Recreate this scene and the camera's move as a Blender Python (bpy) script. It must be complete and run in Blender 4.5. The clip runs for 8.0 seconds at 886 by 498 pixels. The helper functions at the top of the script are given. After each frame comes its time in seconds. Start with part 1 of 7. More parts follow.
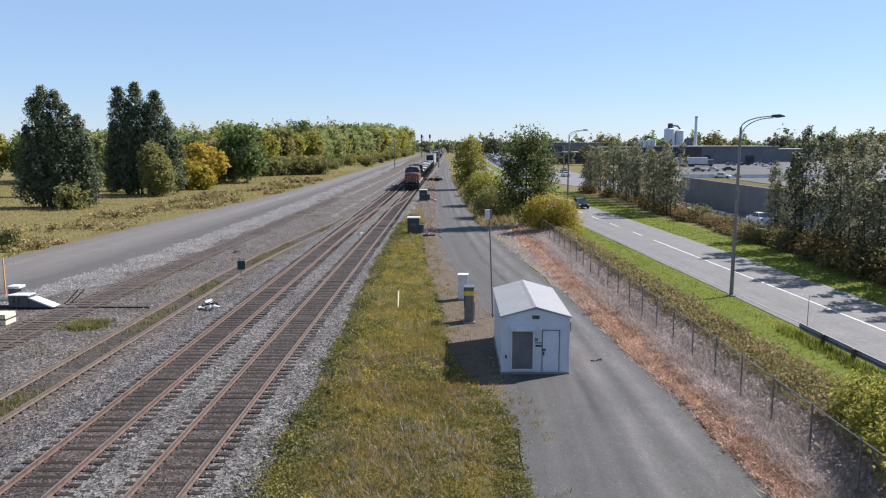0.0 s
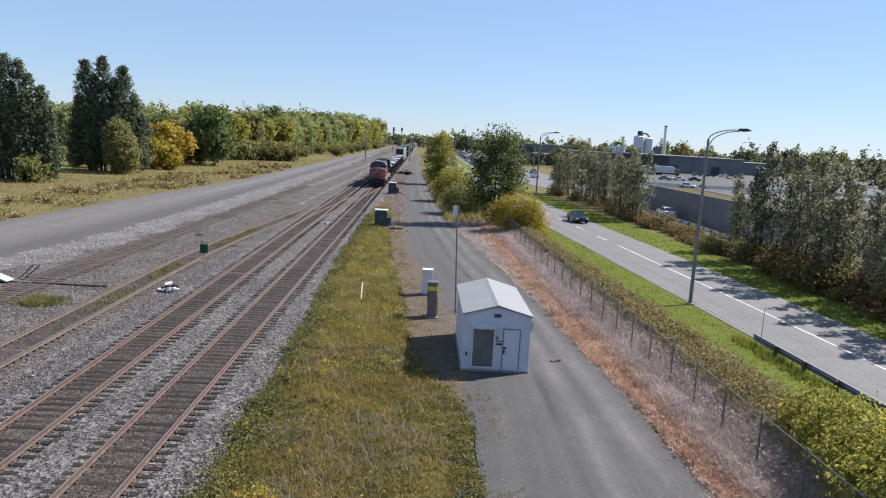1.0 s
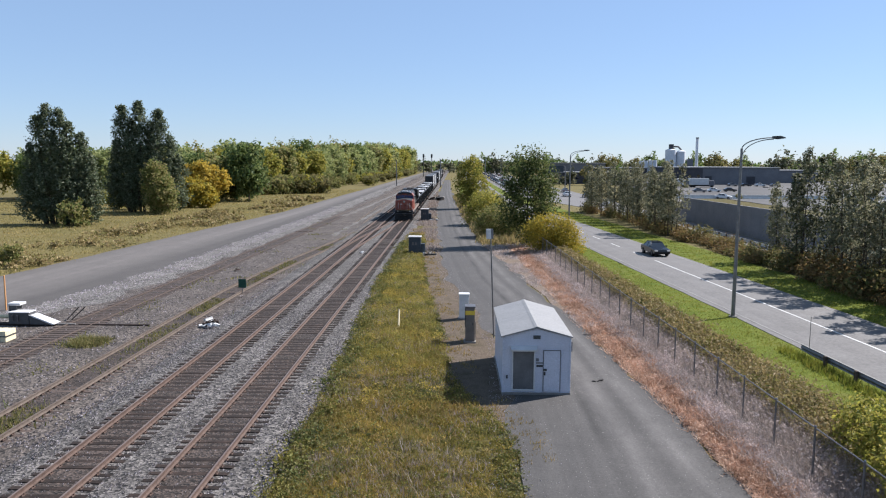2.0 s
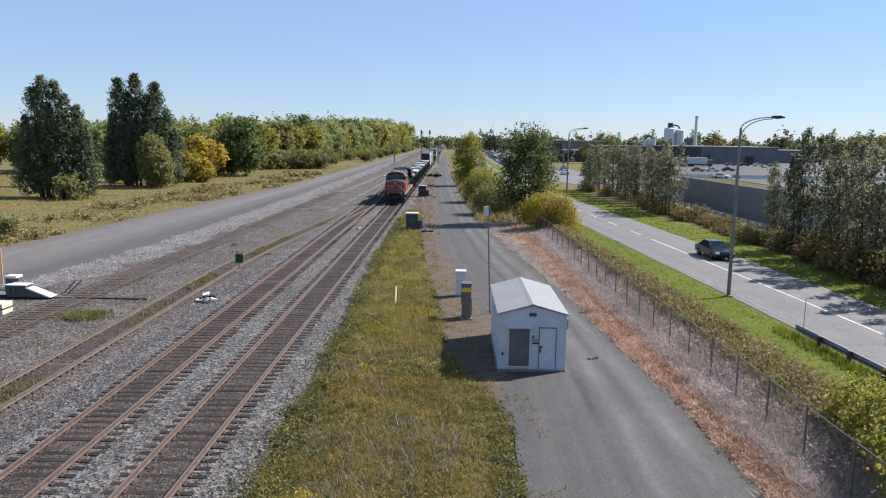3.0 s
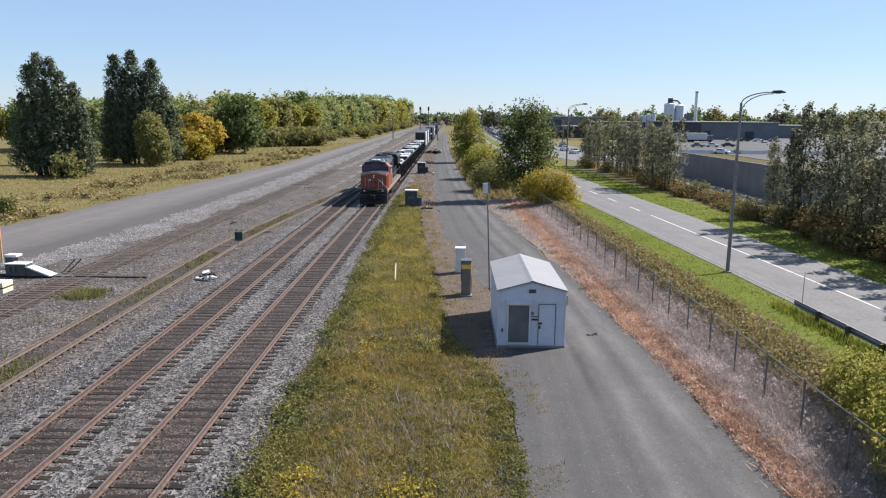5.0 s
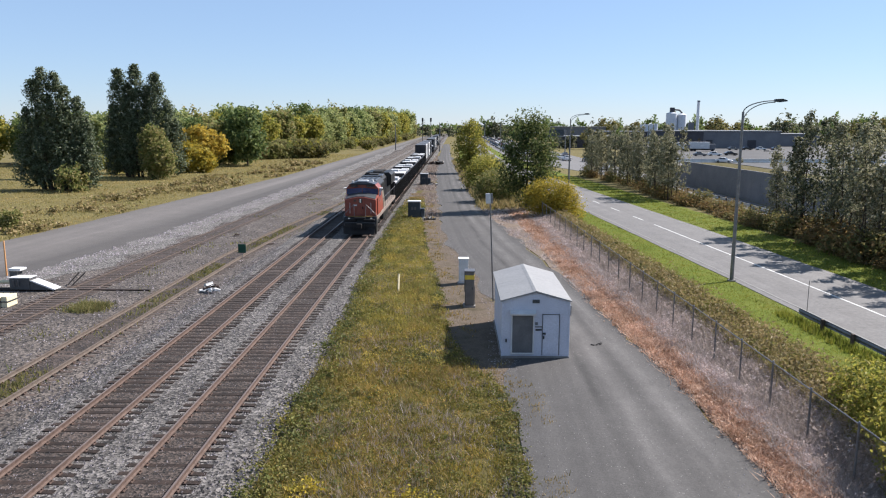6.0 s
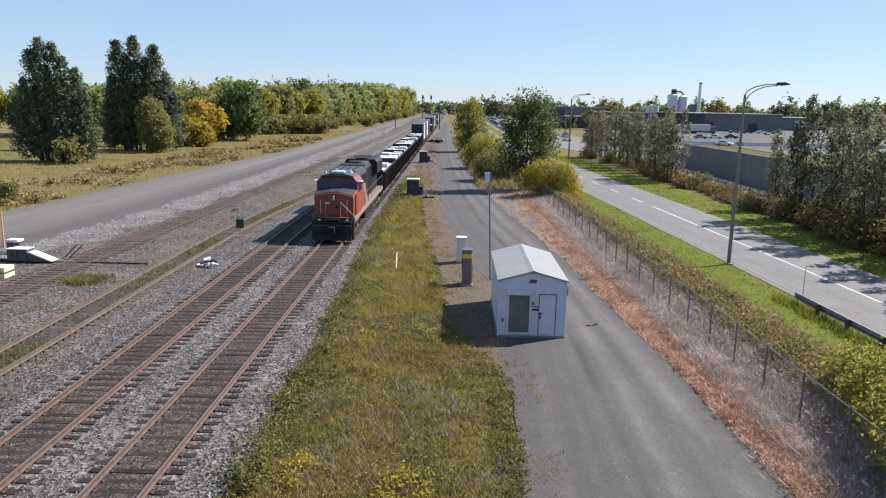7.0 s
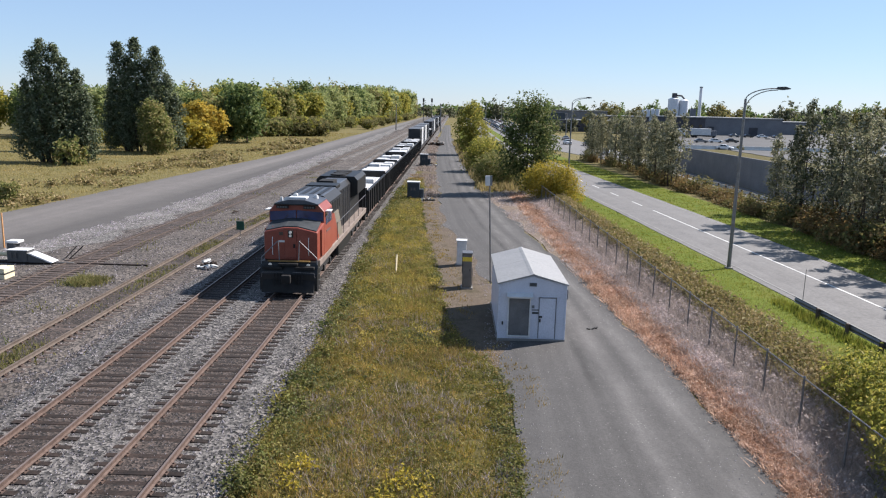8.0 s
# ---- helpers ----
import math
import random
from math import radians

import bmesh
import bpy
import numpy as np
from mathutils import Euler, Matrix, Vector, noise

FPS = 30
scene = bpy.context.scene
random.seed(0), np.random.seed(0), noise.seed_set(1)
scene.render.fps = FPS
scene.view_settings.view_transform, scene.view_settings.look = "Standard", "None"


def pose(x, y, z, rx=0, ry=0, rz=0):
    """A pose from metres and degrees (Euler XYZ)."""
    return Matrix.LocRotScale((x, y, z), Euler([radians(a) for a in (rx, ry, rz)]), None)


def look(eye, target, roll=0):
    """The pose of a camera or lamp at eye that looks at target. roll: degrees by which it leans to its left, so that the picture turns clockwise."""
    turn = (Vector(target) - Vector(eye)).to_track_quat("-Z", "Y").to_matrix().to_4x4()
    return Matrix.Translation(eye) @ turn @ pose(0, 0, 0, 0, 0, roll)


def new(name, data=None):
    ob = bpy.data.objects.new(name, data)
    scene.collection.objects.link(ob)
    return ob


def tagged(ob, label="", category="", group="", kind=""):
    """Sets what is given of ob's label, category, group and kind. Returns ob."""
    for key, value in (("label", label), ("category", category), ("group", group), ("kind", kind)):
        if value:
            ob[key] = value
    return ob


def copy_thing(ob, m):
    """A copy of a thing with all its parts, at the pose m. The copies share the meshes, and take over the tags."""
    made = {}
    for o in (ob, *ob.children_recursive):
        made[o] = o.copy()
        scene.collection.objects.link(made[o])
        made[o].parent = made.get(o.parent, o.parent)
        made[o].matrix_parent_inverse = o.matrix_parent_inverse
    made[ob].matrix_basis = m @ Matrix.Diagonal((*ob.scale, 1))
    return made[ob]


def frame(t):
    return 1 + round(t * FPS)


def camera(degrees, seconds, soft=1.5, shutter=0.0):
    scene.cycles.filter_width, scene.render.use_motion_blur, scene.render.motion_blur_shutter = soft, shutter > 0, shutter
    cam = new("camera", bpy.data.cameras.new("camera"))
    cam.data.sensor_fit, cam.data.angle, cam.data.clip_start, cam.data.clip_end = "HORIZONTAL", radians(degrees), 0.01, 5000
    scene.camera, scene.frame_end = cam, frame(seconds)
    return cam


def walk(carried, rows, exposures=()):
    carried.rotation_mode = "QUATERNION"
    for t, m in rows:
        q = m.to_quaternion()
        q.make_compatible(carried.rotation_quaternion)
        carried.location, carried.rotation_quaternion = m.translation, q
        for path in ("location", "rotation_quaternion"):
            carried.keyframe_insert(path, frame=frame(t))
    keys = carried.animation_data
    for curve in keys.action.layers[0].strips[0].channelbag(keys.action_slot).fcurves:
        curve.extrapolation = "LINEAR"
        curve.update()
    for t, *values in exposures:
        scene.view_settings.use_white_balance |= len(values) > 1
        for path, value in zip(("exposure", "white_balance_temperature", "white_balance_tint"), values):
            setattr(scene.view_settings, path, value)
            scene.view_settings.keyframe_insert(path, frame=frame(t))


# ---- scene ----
# the camera stands on an overpass, 10.2 m above the rails' ground, and sways in the hand
cam = camera(62.0, 8.0, soft=1.15)
EYE = (0.0, 0.0, 10.2)
ROWS = [(0.0, 0.78, -8.30, 0.0), (0.5, 0.20, -8.51, -1.98), (1.0, -1.38, -8.63, -3.39), (1.5, 0.22, -7.63, -2.79), (1.7, 0.93, -6.40, -0.16),
        (2.2, 0.90, -7.30, -0.45), (3.0, 0.77, -8.60, -0.87), (3.5, 0.63, -9.38, -1.19), (4.0, 0.79, -11.12, -1.22), (4.5, 0.63, -10.68, -0.90),
        (5.2, 0.74, -10.35, -0.55), (5.8, 0.84, -10.0, -0.28), (6.0, 0.86, -9.55, -0.19), (6.5, 0.76, -10.68, -0.87), (7.0, 0.88, -11.22, -1.17),
        (7.5, 0.93, -10.99, -1.43), (8.0, 0.94, -11.0, -1.41)]
walk(cam, [(t, pose(*EYE, 90 + p, r, w)) for t, w, p, r in ROWS], [(t, e + 0.69, k, 14.5) for t, e, k in ((0.0, 0.37, 6150), (1.0, 0.31, 6150), (3.0, 0.29, 6150), (4.5, 0.38, 6250), (8.0, 0.38, 6300))])

# ---- light: clear autumn noon, sun to the right and a little ahead ----
SUN = Vector((1.0, 0.5, 1.03)).normalized()
world = bpy.data.worlds.new("sky")
scene.world = world
world.use_nodes = True
sky = world.node_tree.nodes.new("ShaderNodeTexSky")
sky.sky_type = "NISHITA"
sky.sun_disc = False
sky.sun_elevation = math.asin(SUN.z)
sky.sun_rotation = math.atan2(SUN.x, SUN.y)
sky.altitude = 1000
sky.air_density, sky.dust_density, sky.ozone_density = 1.1, 0.0, 3.0
back = world.node_tree.nodes["Background"]
back.inputs["Strength"].default_value = 0.056
tint = world.node_tree.nodes.new("ShaderNodeMix")
tint.data_type, tint.blend_type = "RGBA", "MULTIPLY"
tint.inputs[0].default_value = 1.0
tint.inputs[7].default_value = (0.89, 0.95, 1.14, 1)
world.node_tree.links.new(sky.outputs["Color"], tint.inputs[6])
# a thin even veil of high haze over the clear sky
veil = world.node_tree.nodes.new("ShaderNodeMix")
veil.data_type = "RGBA"
veil.inputs[0].default_value = 0.45
veil.inputs[7].default_value = (4.3, 6.1, 7.7, 1)
world.node_tree.links.new(tint.outputs[2], veil.inputs[6])
world.node_tree.links.new(veil.outputs[2], back.inputs["Color"])
lamp = bpy.data.lights.new("sun", "SUN")
lamp.energy, lamp.angle, lamp.color = 5.0, radians(0.53), (1.0, 0.95, 0.86)
sun = new("sun", lamp)
sun.matrix_world = look(SUN * 200, (0, 0, 0))

# ---- materials ----
def node(nt, kind, ins=None):
    n = nt.nodes.new(kind)
    for k, v in (ins or {}).items():
        if isinstance(v, bpy.types.NodeSocket):
            nt.links.new(v, n.inputs[k])
        else:
            n.inputs[k].default_value = v
    return n


def ramp(nt, fac, stops):
    n = node(nt, "ShaderNodeValToRGB", {"Fac": fac})
    e = n.color_ramp.elements
    while len(e) < len(stops):
        e.new(0.5)
    for el, (p, c) in zip(e, stops):
        el.position, el.color = p, (*c, 1)
    return n.outputs["Color"]


def mixc(nt, fac, a, b, mode="MIX"):
    n = node(nt, "ShaderNodeMix")
    n.data_type, n.blend_type = "RGBA", mode
    for s, v in ((0, fac), (6, a), (7, b)):
        if isinstance(v, bpy.types.NodeSocket):
            nt.links.new(v, n.inputs[s])
        else:
            n.inputs[s].default_value = v if s == 0 else (*v, 1)
    return n.outputs[2]


def base(name, rough=0.8, metal=0.0, spec=0.4):
    m = bpy.data.materials.new(name)
    m.use_nodes = True
    nt = m.node_tree
    b = nt.nodes["Principled BSDF"]
    b.inputs["Roughness"].default_value, b.inputs["Metallic"].default_value = rough, metal
    b.inputs["Specular IOR Level"].default_value = spec
    co = nt.nodes.new("ShaderNodeTexCoord").outputs["Object"]
    return m, nt, b, co


def noise_at(nt, co, scale, detail=4.0, rough=0.55):
    return node(nt, "ShaderNodeTexNoise", {"Vector": co, "Scale": scale, "Detail": detail, "Roughness": rough}).outputs["Fac"]


def bump(nt, b, height, strength, dist):
    n = node(nt, "ShaderNodeBump", {"Height": height, "Strength": strength, "Distance": dist})
    nt.links.new(n.outputs["Normal"], b.inputs["Normal"])


DULL = 0.465  # scales down ground and darker paint tones to balance the raised exposure


def dull(c):
    return tuple(DULL * v * w for v, w in zip(c, (1.02, 0.99, 0.985)))


def plain(name, c1, c2, scale=3.0, rough=0.6, metal=0.0, grain=40.0, relief=0.15, spec=0.4, vary=0.0):
    """Two tones at a large scale, a fine grain over them, slight relief; vary: brightness from object to object."""
    m, nt, b, co = base(name, rough, metal, spec)
    if max(c2) < 0.6:
        c1, c2 = dull(c1), dull(c2)
    col = ramp(nt, noise_at(nt, co, scale, 6, 0.65), [(0.35, c1), (0.65, c2)])
    g = noise_at(nt, co, grain, 3)
    col = mixc(nt, 0.5, col, ramp(nt, g, [(0.3, (0.55, 0.55, 0.55)), (0.7, (1, 1, 1))]), "MULTIPLY")
    if vary:
        r = nt.nodes.new("ShaderNodeObjectInfo").outputs["Random"]
        col = mixc(nt, 1.0, col, ramp(nt, r, [(0, (1 - vary,) * 3), (1, (1, 1, 1))]), "MULTIPLY")
    nt.links.new(col, b.inputs["Base Color"])
    bump(nt, b, g, relief, 0.01)
    return m


def gravel(name, dark, light, size, patch1, patch2, rough=0.9):
    """Loose stones of a given size over a broad patchiness."""
    m, nt, b, co = base(name, rough)
    v = node(nt, "ShaderNodeTexVoronoi", {"Vector": co, "Scale": 1.0 / size, "Randomness": 1.0})
    grey = node(nt, "ShaderNodeSeparateColor", {"Color": v.outputs["Color"]}).outputs[0]
    col = ramp(nt, grey, [(0.0, dark), (0.6, tuple((a + c) / 2 for a, c in zip(dark, light))), (1.0, light)])
    v2 = node(nt, "ShaderNodeTexVoronoi", {"Vector": co, "Scale": 0.37 / size, "Randomness": 1.0})
    g2 = node(nt, "ShaderNodeSeparateColor", {"Color": v2.outputs["Color"]}).outputs[1]
    col = mixc(nt, 0.55, col, ramp(nt, g2, [(0, (0.45, 0.45, 0.45)), (1, (1.0, 1.0, 1.0))]), "MULTIPLY")
    big = noise_at(nt, co, 0.35, 7, 0.65)
    col = mixc(nt, 1.0, col, ramp(nt, big, [(0.35, dull(patch1)), (0.65, dull(patch2))]), "MULTIPLY")
    nt.links.new(col, b.inputs["Base Color"])
    h = mixc(nt, 0.5, v.outputs["Distance"], v2.outputs["Distance"])
    bump(nt, b, h, 0.9, size * 0.7)
    return m


def streaked(name, dark, light, along_y=0.02, across=0.6, grain=25.0, rough=0.85, wheels=(), rolled=(), speck=0.0):
    """A rolled or worn surface with streaks along its length.
    wheels: (place across from 0 to 1, half width, shade) of worn tracks, pale over 1 and dark under; speck: share of pale grit."""
    m, nt, b, co = base(name, rough)
    dark, light = dull(dark), dull(light)
    lane = node(nt, "ShaderNodeAttribute")
    lane.attribute_name = "lane"
    u = lane.outputs["Fac"]
    yy = node(nt, "ShaderNodeSeparateXYZ", {"Vector": co}).outputs["Y"]
    ly = node(nt, "ShaderNodeMath", {0: yy, 1: along_y})
    ly.operation = "MULTIPLY"
    lu = node(nt, "ShaderNodeMath", {0: u, 1: across * 10})
    lu.operation = "MULTIPLY"
    st = node(nt, "ShaderNodeCombineXYZ", {"X": lu.outputs[0], "Y": ly.outputs[0]}).outputs[0]
    col = ramp(nt, noise_at(nt, st, 1.0, 7, 0.6), [(0.3, dark), (0.7, light)])
    if wheels:
        wob = node(nt, "ShaderNodeMath", {0: noise_at(nt, co, 0.06, 1), 1: 0.07, 2: -0.035})
        wob.operation = "MULTIPLY_ADD"
        ad = node(nt, "ShaderNodeMath", {0: u, 1: wob.outputs[0]}).outputs[0]
        rag = node(nt, "ShaderNodeMath", {0: noise_at(nt, co, 2.2, 6, 0.7), 1: 0.05, 2: -0.025})
        rag.operation = "MULTIPLY_ADD"
        ad = node(nt, "ShaderNodeMath", {0: ad, 1: rag.outputs[0]}).outputs[0]
        for k, (w, half, shade) in enumerate(wheels):
            band = ramp(nt, ad, [(max(0.0, w - half), (0, 0, 0)), (w, (1, 1, 1)), (w + half, (0, 0, 0))])
            sh = node(nt, "ShaderNodeVectorMath", {0: co, 1: (0.5, 0.16, 13.7 * k)})
            sh.operation = "MULTIPLY_ADD"
            sh.inputs[2].default_value = (3.1 * k, 7.7 * k, 5.3 * k)
            patch = ramp(nt, noise_at(nt, sh.outputs[0], 1.0, 5, 0.62), [(0.4, (0.15, 0.15, 0.15)), (0.6, (1, 1, 1))])
            fac = node(nt, "ShaderNodeSeparateColor", {"Color": mixc(nt, 1.0, band, patch, "MULTIPLY")}).outputs[0]
            col = mixc(nt, fac, col, tuple(min(1.0, shade * (p + q) / 2) for p, q in zip(dark, light)))
    if rolled:
        col = mixc(nt, 1.0, col, ramp(nt, u, [(p, (v, v, v)) for p, v in rolled]), "MULTIPLY")
    col = mixc(nt, 0.7, col, ramp(nt, noise_at(nt, co, 0.5, 8, 0.7), [(0.3, (0.66, 0.66, 0.66)), (0.7, (1, 1, 1))]), "MULTIPLY")
    g = noise_at(nt, co, grain, 4, 0.75)
    col = mixc(nt, 0.75, col, ramp(nt, g, [(0.32, (0.5, 0.5, 0.5)), (0.68, (1, 1, 1))]), "MULTIPLY")
    if speck:
        v = node(nt, "ShaderNodeTexVoronoi", {"Vector": co, "Scale": 26.0, "Randomness": 1.0})
        one = node(nt, "ShaderNodeSeparateColor", {"Color": v.outputs["Color"]}).outputs[0]
        near = ramp(nt, v.outputs["Distance"], [(0.25, (1, 1, 1)), (0.45, (0, 0, 0))])
        grit = ramp(nt, one, [(1.0 - speck, (0, 0, 0)), (1.0 - speck + 0.01, (0.8, 0.8, 0.8))])
        fac = node(nt, "ShaderNodeSeparateColor", {"Color": mixc(nt, 1.0, near, grit, "MULTIPLY")}).outputs[0]
        col = mixc(nt, fac, col, (0.34, 0.33, 0.31))
    nt.links.new(col, b.inputs["Base Color"])
    bump(nt, b, g, 0.5, 0.02)
    return m


def soil(name, tones, scale=0.3, grain=9.0):
    """Patchy ground cover: several tones at two scales."""
    m, nt, b, co = base(name, 0.95, spec=0.1)
    n1 = noise_at(nt, co, scale, 8, 0.65)
    k = len(tones)
    tones = [dull(c) for c in tones]
    col = ramp(nt, n1, [(0.3 + 0.4 * i / (k - 1), c) for i, c in enumerate(tones)])
    g = noise_at(nt, co, grain, 5, 0.7)
    col = mixc(nt, 0.75, col, ramp(nt, g, [(0.3, (0.4, 0.4, 0.4)), (0.7, (1, 1, 1))]), "MULTIPLY")
    nt.links.new(col, b.inputs["Base Color"])
    bump(nt, b, g, 0.8, 0.08)
    return m


def leafy(name, tones, glow=0.35, rough=0.6, gain=1.9, drift=None):
    """Leaves and blades: a tone for each piece, with light shining through; gain: factor on the tones' brightness."""
    tones = [(r * gain * 0.74, g * gain * 0.68, b * gain * 0.75) for r, g, b in tones]
    m, nt, b, co = base(name, rough, spec=0.2)
    r = nt.nodes.new("ShaderNodeNewGeometry").outputs["Random Per Island"]
    k = len(tones)
    col = ramp(nt, r, [(i / (k - 1), c) for i, c in enumerate(tones)])
    col = mixc(nt, 0.8, col, ramp(nt, noise_at(nt, co, 0.5, 4), [(0.35, (0.75, 0.75, 0.72)), (0.65, (1, 1, 1))]), "MULTIPLY")
    if drift:
        # growth differs from patch to patch: (size of patches, multiplier here, multiplier there)
        d = noise_at(nt, co, 1.0 / drift[0], 5, 0.6)
        col = mixc(nt, 1.0, col, ramp(nt, d, [(0.38, drift[1]), (0.62, drift[2])]), "MULTIPLY")
    nt.links.new(col, b.inputs["Base Color"])
    tr = node(nt, "ShaderNodeBsdfTranslucent", {"Color": col})
    mx = node(nt, "ShaderNodeMixShader", {0: glow, 1: b.outputs[0], 2: tr.outputs[0]})
    nt.links.new(mx.outputs[0], nt.nodes["Material Output"].inputs["Surface"])
    return m


def glassy(name, tint, rough=0.05):
    m, nt, b, co = base(name, rough, spec=0.8)
    col = ramp(nt, noise_at(nt, co, 1.5), [(0.3, tint), (0.7, tuple(1.6 * c for c in tint))])
    nt.links.new(col, b.inputs["Base Color"])
    return m


def lit(name, colour, power):
    m, nt, b, co = base(name, 0.3)
    b.inputs["Base Color"].default_value = (*colour, 1)
    b.inputs["Emission Color"].default_value = (*colour, 1)
    b.inputs["Emission Strength"].default_value = power
    return m


